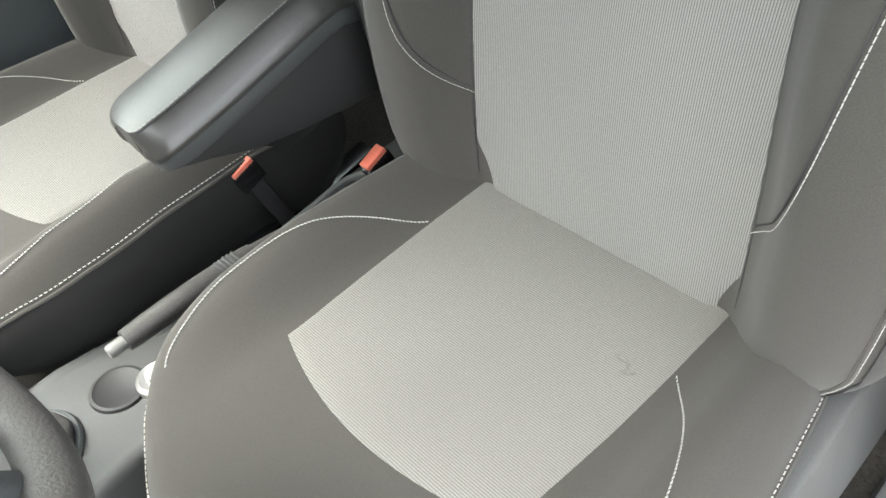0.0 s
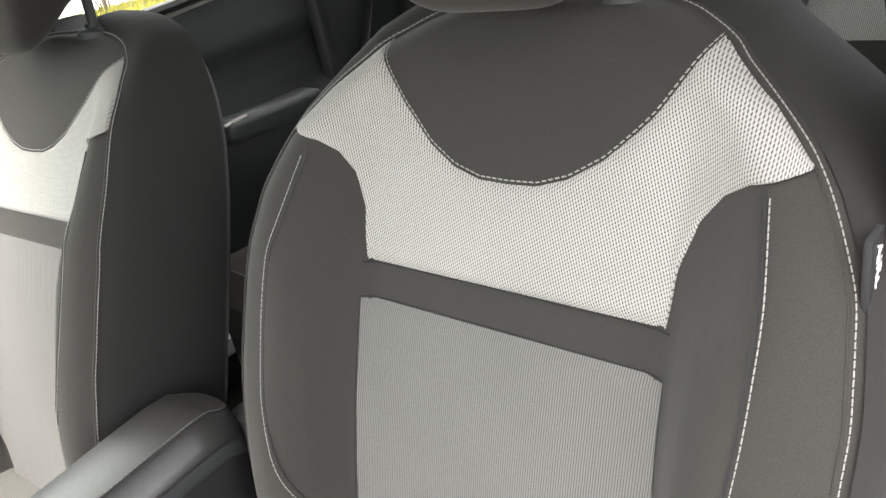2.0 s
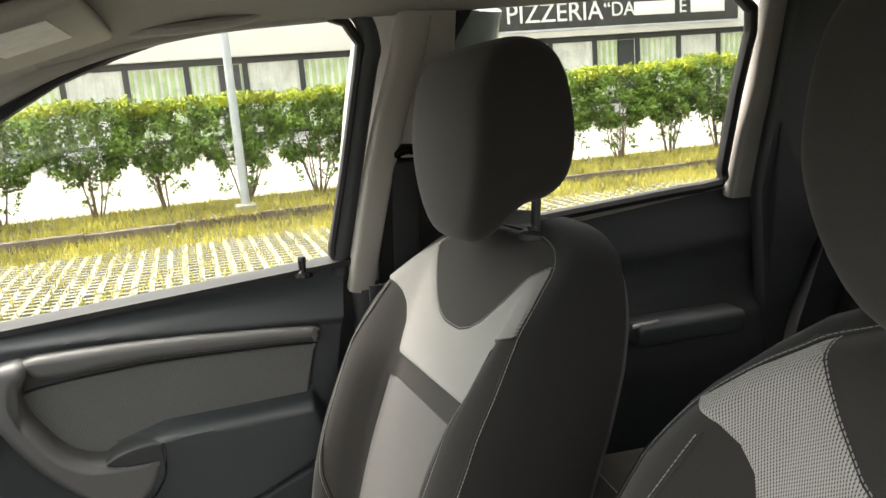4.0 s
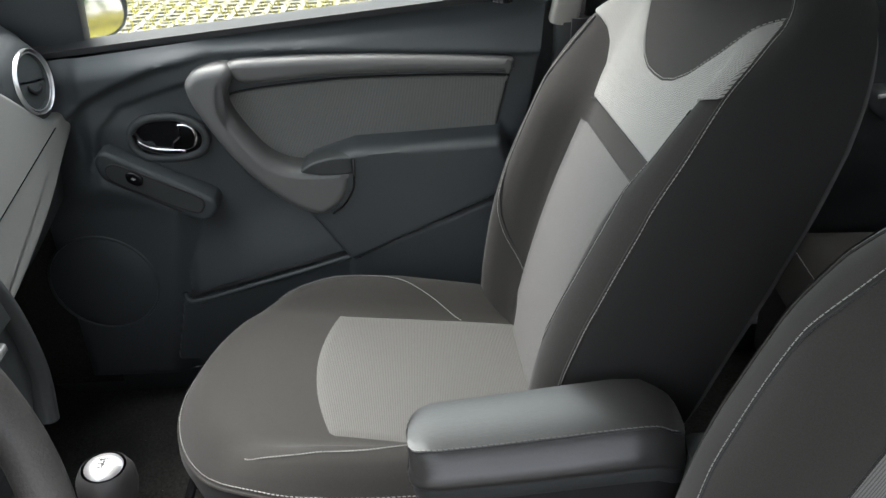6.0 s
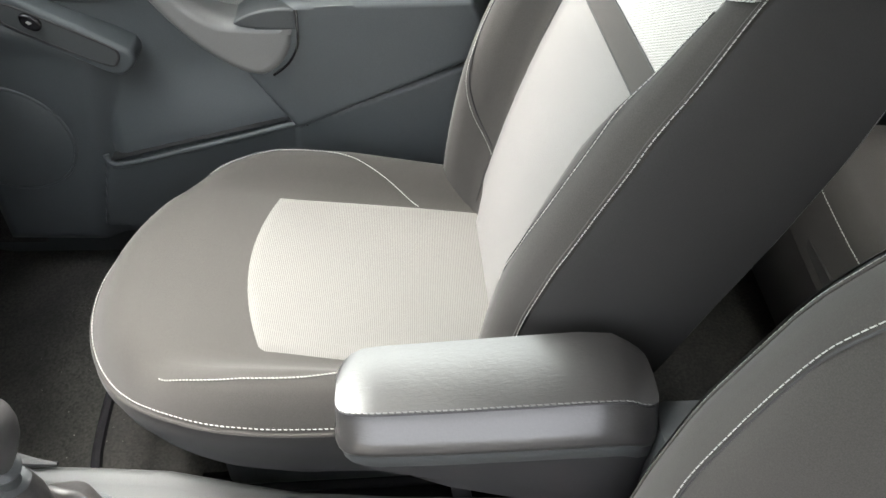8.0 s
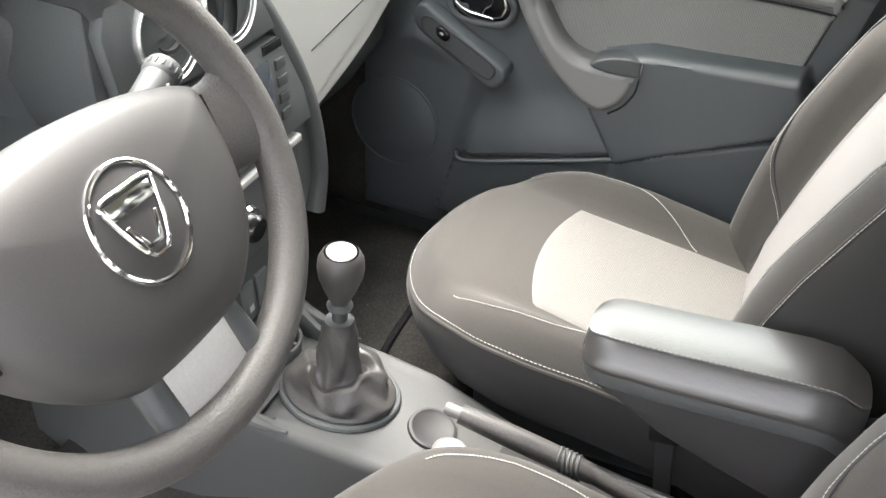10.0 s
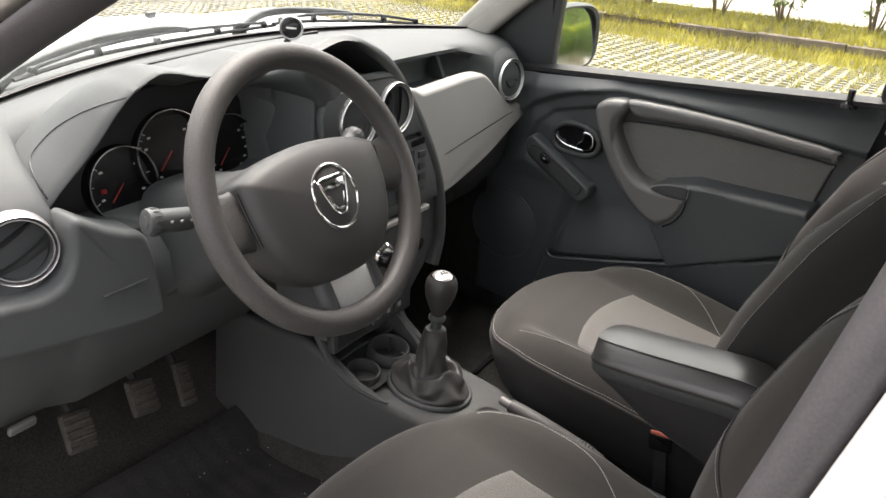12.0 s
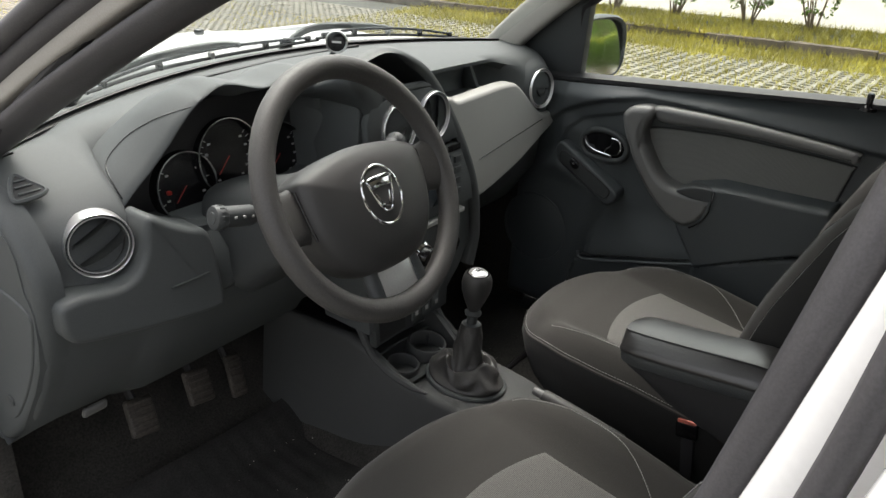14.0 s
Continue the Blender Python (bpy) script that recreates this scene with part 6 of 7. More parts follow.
# window frame and glass of the front passenger door
settle(STRAIGHT)
WIN = [(0.811, 1.125), (0.031, 1.167), (-0.005, 1.345), (-0.035, 1.513), (-0.041, 1.554), (-0.017, 1.589), (0.029, 1.605), (0.075, 1.607), (0.164, 1.601), (0.252, 1.584), (0.338, 1.559), (0.426, 1.526), (0.514, 1.478), (0.667, 1.386), (0.78, 1.308)]


def frame_loop(pts, r, wide, n=90):
    line = smooth_line([Vector((side_x(z) - 0.004, y, z)) for y, z in pts], n, closed=True)
    return tube(line, r, 8, closed=True, wide=wide, up=(1, 0, 0))


def ribbon_door(pts, r):
    return tube(smooth_line([Vector((side_x(z) - 0.008, y, z)) for y, z in pts], 80), r, 8, wide=r * 1.4, up=(1, 0, 0))


def dense(pts, k=6):
    out = []
    for a, b in zip(pts, pts[1:] + pts[:1]):
        out += [(a[0] + (b[0] - a[0]) * t / k, a[1] + (b[1] - a[1]) * t / k) for t in range(k)]
    return out


part("window_frame", ribbon_door([(0.018, 1.14), (-0.020, 1.345), (-0.050, 1.508), (-0.058, 1.552), (-0.034, 1.606), (0.03, 1.624), (0.085, 1.627), (0.17, 1.620), (0.26, 1.604), (0.345, 1.580), (0.43, 1.547), (0.52, 1.499), (0.67, 1.41), (0.79, 1.33)], 0.012), M_DOOR, door, "grey plastic window frame", sharp=80)
part("window_seal", frame_loop(dense(WIN), 0.013, 0.009, 160), M_RUBBER, door, "black rubber window seal")
win_f = part("window_pane", prism(WIN, lambda u, v, d: Vector((side_x(v) + 0.012 + d, u, v)), 0.0, 0.004, 0), M_GLASS, door, "clear side window glass", flat=True)
win_f.visible_shadow = False
part("mirror_sail", prism([(0.80, 1.085), (1.06, 1.062), (1.07, 1.12), (0.87, 1.335), (0.755, 1.33)], lambda u, v, d: Vector((side_x(v) - 0.012 + d, u, v)), 0.0, 0.03, 0.005), M_PLAST, door, "black mirror corner trim")
settle(DOOR)
part("door_skin", prism([(-0.005, 0.42), (-0.005, 1.130), (0.80, 1.04), (1.0, 1.02), (1.02, 0.9), (0.95, 0.6), (0.80, 0.42)], lambda u, v, d: Vector((0.82 + 0.05 * math.sin((v - 0.42) / 0.74 * math.pi) + d, u, v)), 0.0, 0.02, 0.006), M_WHITE, door, "white outer door skin")

# side mirror of that door
settle(FRONT)
mir = thing("side_mirror", (0.86, 0.87, 1.06), "black cased side mirror reflecting grass and trees", "side mirror")
mc, mn = Vector((0.965, 0.840, 1.128)), Vector((-0.30, -1, 0.06)).normalized()
mu = Vector((0, 0, 1)).cross(mn).normalized()
mv = mn.cross(mu)
ell = [(0.098 * math.copysign(abs(math.cos(a)) ** 0.6, math.cos(a)), 0.088 * math.copysign(abs(math.sin(a)) ** 0.6, math.sin(a))) for a in np.linspace(0, 2 * math.pi, 48, endpoint=False)]
rings = [[mc + mu * a * k + mv * b * k - mn * d for a, b in ell] for k, d in ((0.93, -0.004), (1.0, -0.012), (1.06, 0.0), (1.05, 0.03), (0.85, 0.075), (0.4, 0.10), (0.05, 0.105))]
part("mirror_case", loft(rings, cap=False), M_PLAST, mir, "black mirror case", sharp=70)
gn = Vector((-0.30, -1, 0.200)).normalized()
gu = Vector((0, 0, 1)).cross(gn).normalized()
gv = gn.cross(gu)
part("mirror_glass", loft([[mc + gu * a * k + gv * b * k + gn * d for a, b in ell] for k, d in ((0.95, 0.0), (0.5, 0.0006), (0.02, 0.0008))]), M_MIRROR, mir, "mirror glass", sharp=80)
part("mirror_arm", tube([Vector((0.74, 0.88, 1.085)), Vector((0.83, 0.88, 1.08)), Vector((0.90, 0.875, 1.085))], 0.03, 12), M_PLAST, mir)

# ---- rear passenger door ----
settle(REAR)
rd = thing("rear_door", (0.75, -0.6, 0.45), "closed rear door with dark grey trim", "car door")


def rbelt(y):
    return 1.168 - 0.066 * (y + 0.25)


def rtrim(u, v):
    y = -0.185 - 0.74 * u
    z = 0.50 + (rbelt(y) - 0.008 - 0.50) * v
    d = 0.035 * step01(0.97, 0.93, z) * step01(0.72, 0.86, z) * step01(-0.26, -0.34, y)
    d += 0.012 * step01(1.06, 1.10, z) - 0.010 * step01(0.98, 1.0, z) * step01(1.07, 1.05, z)
    return Vector((0.715 - d + 0.025 * step01(1.08, 1.17, z), y, z))


part("door_trim", grid(rtrim, 50, 60), M_PLAST, rd, sharp=60)
part("sill_trim", tube([Vector((0.732, y, rbelt(y))) for y in np.linspace(-0.23, -0.95, 10)], 0.012, 8), M_BEIGE, rd, "pale sill strip")
settle(STRAIGHT)
RWIN = [(-0.148, 1.187), (-0.184, 1.509), (-0.199, 1.561), (-0.234, 1.615), (-0.5, 1.621), (-0.768, 1.608), (-0.812, 1.575), (-0.82, 1.534), (-0.813, 1.423), (-0.812, 1.229)]
part("window_seal", frame_loop(dense(RWIN), 0.014, 0.012, 130), M_RUBBER, rd, "black rubber window seal")
win_r = part("window_pane", prism(RWIN, lambda u, v, d: Vector((side_x(v) + 0.012 + d, u, v)), 0.0, 0.004, 0), M_GLASS, rd, "clear side window glass", flat=True)
win_r.visible_shadow = False
settle(REAR)
part("armrest", moved(box(-0.045, 0.03, -0.26, 0.0, -0.03, 0.02, 0.014, 3), Matrix.Translation((0.68, -0.56, 0.945)) @ Matrix.Rotation(0.05, 4, 'X')), M_DOOR, rd)
part("pull_latch", tube([Vector((0.650, -0.555, 0.958)), Vector((0.642, -0.585, 0.962)), Vector((0.645, -0.61, 0.962))], 0.004, 8), M_SILVER, rd, "grey pull edge")
part("door_skin", prism([(-0.25, 0.42), (-0.25, 1.15), (-0.92, 1.19), (-0.95, 0.9), (-0.80, 0.62), (-0.72, 0.42)], lambda u, v, d: Vector((0.82 + 0.05 * math.sin((v - 0.42) / 0.74 * math.pi) + d, u, v)), 0.0, 0.02, 0.006), M_WHITE, rd, "white outer door skin")

# ---- car body: pillars, roof, sills, bonnet, glass ----
car = thing("car_body", (0, 0, 0.2), "white car body with beige pillar trim and roof lining", "car body")


def ribbon(pts, half, depth, n=24, wide_axis=(0, 1, 0)):
    """A pillar: a soft rectangular section drawn along points."""
    line = smooth_line(pts, n)
    wa = Vector(wide_axis)
    rings = []
    for i, p in enumerate(line):
        d = (line[min(i + 1, n - 1)] - line[max(i - 1, 0)]).normalized()
        w = (wa - d * wa.dot(d)).normalized()
        o = d.cross(w)
        h = half[0] + (half[1] - half[0]) * i / (n - 1)
        rings.append([p + w * h * math.copysign(abs(math.cos(a)) ** 0.5, math.cos(a)) + o * depth * math.copysign(abs(math.sin(a)) ** 0.5, math.sin(a)) for a in np.linspace(0, 2 * math.pi, 20, endpoint=False)])
    return loft(rings)


for s in (-1, 1):
    # A pillar and roof rail
    settle(FRONT)
    if s > 0:
        part("a_pillar_trim", ribbon([(0.748, 1.11, 1.05), (0.708, 0.945, 1.218), (0.668, 0.708, 1.408), (0.623, 0.474, 1.548), (0.60, 0.27, 1.612), (0.585, 0.05, 1.640)], (0.045, 0.035), 0.022, 30, (0, 0.5, 1)), M_BEIGE, car, "beige pillar trim", sharp=80)
    else:
        settle(STRAIGHT)
        part("a_pillar_trim", ribbon([(-0.735, 1.09, 1.13), (-0.700, 0.957, 1.240), (-0.676, 0.802, 1.330), (-0.650, 0.63, 1.419), (-0.628, 0.47, 1.492), (-0.61, 0.27, 1.555), (-0.595, 0.05, 1.60)], (0.028, 0.028), 0.016, 30, (0, 0.5, 1)), M_BEIGE, car, "beige pillar trim", sharp=80)
    settle(REAR)
    part("roof_rail_trim", ribbon([(s * 0.585, 0.10, 1.615), (s * 0.58, -0.15, 1.630), (s * 0.575, -0.4, 1.640), (s * 0.57, -0.95, 1.625), (s * 0.56, -1.5, 1.55)], (0.025, 0.025), 0.02, 20, (0, 0, 1)), M_BEIGE, car, "beige roof rail trim", sharp=80)
    # B pillar
    settle(STRAIGHT)
    if s > 0:
        part("b_pillar_trim", ribbon([(0.708, -0.018, 1.118), (0.668, -0.055, 1.306), (0.634, -0.086, 1.433), (0.608, -0.113, 1.52), (0.59, -0.13, 1.60)], (0.024, 0.030), 0.018), M_BEIGE, car, "beige upper pillar trim", sharp=80)
        part("b_pillar_head", ribbon([(0.655, -0.142, 1.36), (0.632, -0.146, 1.44), (0.606, -0.150, 1.53), (0.59, -0.153, 1.60)], (0.046, 0.048), 0.014), M_BEIGE, car, "beige upper pillar cover", sharp=80)
        part("b_pillar_back", ribbon([(0.725, -0.12, 1.10), (0.70, -0.125, 1.22), (0.672, -0.14, 1.36)], (0.065, 0.06), 0.010), M_RUBBER, car, "black belt channel of the pillar", sharp=80)
        part("b_pillar_foot", ribbon([(0.730, -0.085, 0.44), (0.727, -0.085, 0.70), (0.722, -0.08, 0.95), (0.708, -0.078, 1.122)], (0.09, 0.075), 0.022), M_PLAST, car, "dark lower pillar trim", sharp=80)
    else:
        part("b_pillar_trim", ribbon([(-0.690, -0.245, 1.115), (-0.665, -0.265, 1.25), (-0.630, -0.300, 1.40), (-0.590, -0.33, 1.59)], (0.07, 0.07), 0.022), M_BEIGE, car, "beige upper pillar trim", sharp=80)
        part("b_pillar_foot", ribbon([(-0.690, -0.19, 0.44), (-0.690, -0.20, 0.70), (-0.687, -0.225, 0.95), (-0.684, -0.25, 1.125)], (0.08, 0.08), 0.02), M_PLAST, car, "dark lower pillar trim", sharp=80)
        part("b_pillar_shell", ribbon([(-0.770, -0.104, 0.44), (-0.775, -0.114, 0.8), (-0.770, -0.157, 1.10), (-0.752, -0.201, 1.28), (-0.722, -0.247, 1.47), (-0.68, -0.267, 1.60)], (0.041, 0.041), 0.022, 30), M_WHITE, car, "white painted pillar", sharp=80)
    if s > 0:
        part("b_pillar_shell", ribbon([(s * 0.765, -0.150 + 0.05 * (s > 0), 0.44), (s * 0.772, -0.150 + 0.05 * (s > 0), 0.8), (s * 0.762, -0.153 + 0.05 * (s > 0), 1.15), (s * 0.715, -0.182 + 0.05 * (s > 0), 1.42), (s * 0.66, -0.20 + 0.04 * (s > 0), 1.60)], (0.085 + 0.04 * (s > 0), 0.08 + 0.03 * (s > 0)), 0.028), M_WHITE, car, "white painted pillar", sharp=80)
    settle(REAR)
    part("c_pillar_trim", ribbon([(s * 0.72, -0.862, 1.18), (s * 0.69, -0.867, 1.30), (s * 0.65, -0.877, 1.42), (s * 0.60, -0.882, 1.62)], (0.030, 0.034), 0.02), M_BEIGE, car, "beige rear pillar trim", sharp=80)
    if s > 0:
        part("b_pillar_shell", ribbon([(s * 0.785, -0.175, 0.44), (s * 0.79, -0.175, 0.8), (s * 0.775, -0.182, 1.15), (s * 0.71, -0.215, 1.42), (s * 0.645, -0.24, 1.60)], (0.095, 0.08), 0.028), M_WHITE, car, "white painted pillar", sharp=80)
    part("quarter_panel", prism([(-0.93, 0.42), (-0.93, 1.19), (-1.55, 1.22), (-1.78, 1.18), (-1.82, 0.5), (-1.7, 0.42)], lambda u, v, d: Vector((s * (0.82 + 0.05 * math.sin((v - 0.42) / 0.8 * math.pi) + d - 0.05 * step01(-1.4, -1.8, u)), u, v)), 0.0, 0.025, 0.01), M_WHITE, car)
    part("inner_quarter", prism([(-0.90, 0.42), (-0.90, 1.19), (-1.60, 1.22), (-1.70, 1.18), (-1.70, 0.42)], lambda u, v, d: Vector((s * (0.70 + d), u, v)), 0.0, 0.02, 0.004), M_PLAST, car)
    part("sill_cover", box(s * 0.735 - 0.035, s * 0.735 + 0.035, -0.9, 1.12, 0.36, 0.455, 0.015), M_PLAST, car, "dark sill cover")
    part("sill", box(s * 0.80 - 0.06, s * 0.80 + 0.06, -0.9, 1.15, 0.28, 0.44, 0.02), M_WHITE, car)
    settle(FRONT)
    part("front_wing", prism([(1.05, 0.45), (1.06, 1.06), (1.9, 1.03), (2.35, 0.92), (2.42, 0.6), (2.2, 0.42), (2.12, 0.62), (1.95, 0.76), (1.72, 0.80), (1.50, 0.74), (1.36, 0.58), (1.32, 0.42), (1.1, 0.42)], lambda u, v, d: Vector((s * (0.84 + 0.03 * math.sin((v - 0.42) / 0.65 * math.pi) + d - 0.08 * step01(2.0, 2.45, u)), u, v)), 0.0, 0.03, 0.01), M_WHITE, car)
    settle(REAR)
    part("rear_glass_side", prism([(-0.95, 1.20), (-0.98, 1.47), (-1.45, 1.44), (-1.62, 1.22)], lambda u, v, d: Vector((s * (side_x(v) + 0.012 + d), u, v)), 0.0, 0.004, 0), M_GLASS, car, flat=True).visible_shadow = False
    settle(STRAIGHT)
    for wy in (1.72, -1.02):
        wheel = part("road_wheel", lathe([(0.20, -0.09), (0.30, -0.10), (0.335, -0.085), (0.345, -0.04), (0.345, 0.04), (0.335, 0.085), (0.30, 0.10), (0.22, 0.09), (0.20, 0.07)], (s * 0.80, wy, 0.345), (s, 0, 0), 40), M_TYRE, car, "black tyre on a steel rim")
        part("rim", lathe([(0.0, 0.06), (0.06, 0.065), (0.10, 0.05), (0.17, 0.045), (0.205, 0.08), (0.215, 0.08), (0.21, -0.08)], (s * 0.80, wy, 0.345), (s, 0, 0), 40), M_STEEL, wheel)

    settle(FRONT)
    part("kick_panel", prism([(0.86 if s > 0 else 1.04, 0.36), (0.86 if s > 0 else 1.06, 1.07), (1.30, 1.08), (1.30, 0.36)], lambda u, v, d: Vector((s * (0.735 + d), u, v)), 0.0, 0.03, 0.004), M_CARPET, car, "dark footwell side panel")
settle(FRONT)
# driver's door opening: seals round the frame (the door itself stands open out of view)
SEAL = [(-0.745, -0.052, 0.45), (-0.752, -0.062, 0.80), (-0.750, -0.104, 1.10), (-0.742, -0.126, 1.19), (-0.732, -0.148, 1.28), (-0.715, -0.171, 1.38), (-0.67, -0.212, 1.57)]
settle(STRAIGHT)
part("door_seal", tube(smooth_line(SEAL, 30), 0.014, 10, wide=[0.012 + 0.007 * step01(14, 26, k) for k in range(30)], up=(-0.3, 1, 0)), M_GASKET, car, "black rubber door seal", sharp=80)
settle(FRONT)
settle(STRAIGHT)
ASEAL = [Vector(p) for p in ((-0.765, 1.12, 0.60), (-0.765, 1.115, 0.95), (-0.752, 1.06, 1.13), (-0.722, 0.912, 1.233), (-0.698, 0.757, 1.322), (-0.672, 0.585, 1.411), (-0.655, 0.44, 1.478), (-0.642, 0.26, 1.545), (-0.632, 0.05, 1.588), (-0.632, -0.10, 1.592))]
part("door_seal", tube(smooth_line(ASEAL, 70), 0.028, 12, wide=0.014, up=(-1, 0, 0.3)), M_GASKET, car, "dark rubber door seal", sharp=80)
part("a_pillar_flange", ribbon([p + Vector((-0.004, 0.004, 0.040)) for p in ASEAL[2:]], (0.013, 0.013), 0.014, 40, (0, 0.5, 1)), M_BEIGE, car, "pale painted door flange", sharp=80)
for rise, out, r in ((0.064, -0.010, 0.016), (0.091, -0.022, 0.015)):
    part("outer_seal", tube(smooth_line([p + Vector((out, 0.006, rise)) for p in ASEAL[2:]], 40), r, 10), M_GASKET, car, "dark outer seal", sharp=80)
settle(STRAIGHT)
part("rear_door_edge", tube(smooth_line([(-0.806, -0.108, 0.45), (-0.812, -0.116, 0.80), (-0.812, -0.152, 1.10), (-0.800, -0.191, 1.285), (-0.788, -0.211, 1.40), (-0.74, -0.248, 1.60)], 30), 0.010, 8, wide=0.012, up=(0, 1, 0)), M_GASKET, car, "black gap seal", sharp=80)
part("rear_door_frame", ribbon([(-0.822, -0.170, 0.80), (-0.825, -0.208, 1.10), (-0.814, -0.248, 1.28), (-0.784, -0.282, 1.42), (-0.734, -0.315, 1.60)], (0.042, 0.042), 0.020, 24), M_WHITE, car, "white rear door frame", sharp=80)
part("rear_door_skin", prism([(-0.125, 0.42), (-0.165, 1.16), (-0.92, 1.19), (-0.95, 0.9), (-0.80, 0.62), (-0.72, 0.42)], lambda u, v, d: Vector((-0.83 - 0.04 * math.sin((v - 0.42) / 0.74 * math.pi) - d, u, v)), 0.0, 0.02, 0.006), M_WHITE, car)
part("rear_door_inner", prism([(-0.26, 0.45), (-0.30, 1.15), (-0.90, 1.18), (-0.90, 0.45)], lambda u, v, d: Vector((-0.715 - d, u, v)), 0.0, 0.02, 0.006), M_PLAST, car)
settle(REAR)
LWIN = [(min(y, -0.315), z) for y, z in RWIN]
part("rear_side_glass", prism(LWIN, lambda u, v, d: Vector((-side_x(v) - 0.012 - d, u, v)), 0.0, 0.004, 0), M_GLASS, car, flat=True).visible_shadow = False
part("window_seal", tube([Vector((-side_x(z), y, z)) for y, z in dense(LWIN)], 0.014, 8, closed=True, wide=0.012, up=(1, 0, 0)), M_RUBBER, car)


def roof_at(x, y, lift):
    return Vector((x, y, 1.635 - 0.05 * (abs(x) / 0.6) ** 2.5 - 0.06 * step01(-0.8, -1.7, y) - 0.05 * step01(0.15, 0.52, y) + lift))


ceiling = part("ceiling", grid(lambda u, v: roof_at(-0.59 + 1.18 * u, -1.55 + 2.06 * v, 0), 30, 50), M_LINER, sharp=80)
tagged(ceiling, "beige cloth roof lining", "ceiling", kind="structure")
part("roof_skin", grid(lambda u, v: roof_at(-0.66 + 1.32 * u, -1.62 + 2.15 * v, 0.035), 30, 40), M_WHITE, car, "white roof skin", sharp=80)
part("windscreen_header", loft([[roof_at(x, 0.50, 0.03), roof_at(x, 0.52, 0.0), roof_at(x, 0.47, -0.012), roof_at(x, 0.42, 0.0)] for x in np.linspace(-0.62, 0.62, 20)]), M_BEIGE, car, sharp=80)


settle(FRONT)


def screen(u, v):
    w = 2 * u - 1
    foot, head = 1.224 - 0.187 * w * w, 0.52 + 0.04 * (1 - w * w)
    return Vector((w * (0.72 - 0.10 * v), foot + (head - foot) * v, 1.160 - 0.020 * w * w + (0.415 + 0.020 * w * w) * v))


ws = part("windscreen", grid(screen, 24, 14), M_SCREENGLASS, car, "clear windscreen glass", sharp=80)
ws.visible_shadow = False
part("windscreen_band", loft([[screen(u, 0.0) + Vector((0, 0.006, -0.012)), screen(u, 0.020) + Vector((0, 0.0, 0.002)), screen(u, 0.022) + Vector((0, -0.006, 0.0)), screen(u, 0.0) + Vector((0, -0.012, 0.004)), screen(u, 0.0) + Vector((0, -0.026, 0.001))] for u in np.linspace(0, 1, 32)]), M_RUBBER, car, "black glass border", sharp=60)
for e in (0.0, 1.0):
    part("windscreen_band", tube([screen(e, v) for v in np.linspace(0.0, 1.0, 16)], 0.010, 8), M_RUBBER, car, "black glass border")


def bonnet(u, v):
    x = (2 * u - 1) * (0.80 - 0.06 * v)
    y = 1.47 + 0.88 * v - 0.16 * (2 * u - 1) ** 2
    return Vector((x, y, 1.098 - 0.02 * (2 * u - 1) ** 2 - 0.105 * v - 0.16 * step01(0.72, 1.05, v) + 0.012 * step01(0.55, 0.62, abs(2 * u - 1)) * step01(0.9, 0.5, v)))


bn = part("bonnet", grid(bonnet, 50, 40), M_WHITE, car, "white bonnet", sharp=80)
part("washer_jet", box(0.285, 0.31, 1.80, 1.82, 1.068, 1.085, 0.004), M_BLACK, bn)
def cowl(u, v):
    w = 2 * u - 1
    a, b = 1.232 - 0.187 * w * w, 1.475 - 0.16 * w * w
    return Vector((0.78 * w, a + (b - a) * v, 1.146 - 0.022 * w * w - 0.046 * v + 0.010 * math.sin(v * 9.0) * (1 - v)))


part("cowl", grid(cowl, 40, 16), M_COWL, car, "grey plastic cowl panel", sharp=80)
settle(STRAIGHT)
part("front_bumper", ribbon([(-0.82, 2.25, 0.55), (-0.6, 2.42, 0.55), (0, 2.48, 0.55), (0.6, 2.42, 0.55), (0.82, 2.25, 0.55)], (0.16, 0.16), 0.08, 24, (0, 0, 1)), M_WHITE, car)
part("grille", ribbon([(-0.6, 2.36, 0.82), (0, 2.42, 0.82), (0.6, 2.36, 0.82)], (0.09, 0.09), 0.03, 16, (0, 0, 1)), M_BLACK, car)
part("underbody", box(-0.78, 0.78, -1.75, 2.2, 0.25, 0.33, 0.02), M_PLAST, car)
part("tailgate", prism([(-0.72, 0.45), (-0.74, 1.30), (0.74, 1.30), (0.72, 0.45)], lambda u, v, d: Vector((u, -1.80 - d + 0.04 * step01(0.9, 1.2, v), v)), 0.0, 0.04, 0.01), M_WHITE, car)
part("tailgate_trim", prism([(-0.70, 0.60), (-0.72, 1.310), (0.72, 1.310), (0.70, 0.60)], lambda u, v, d: Vector((u, -1.755 + d + 0.04 * step01(0.9, 1.2, v), v)), -0.02, 0.02, 0.01), M_PLAST, car, "dark tailgate trim")
part("tailgate_glass", prism([(-0.66, 1.315), (-0.57, 1.55), (0.57, 1.55), (0.66, 1.315)], lambda u, v, d: Vector((u, -1.76 + 0.3 * (v - 1.315) - d, v)), 0.0, 0.004, 0), M_GLASS, car, flat=True).visible_shadow = False
part("tailgate_frame", tube([Vector((u, -1.75 + 0.3 * (v - 1.315), v)) for u, v in dense([(-0.66, 1.315), (-0.57, 1.56), (0.57, 1.56), (0.66, 1.315)])], 0.014, 8, closed=True), M_RUBBER, car)
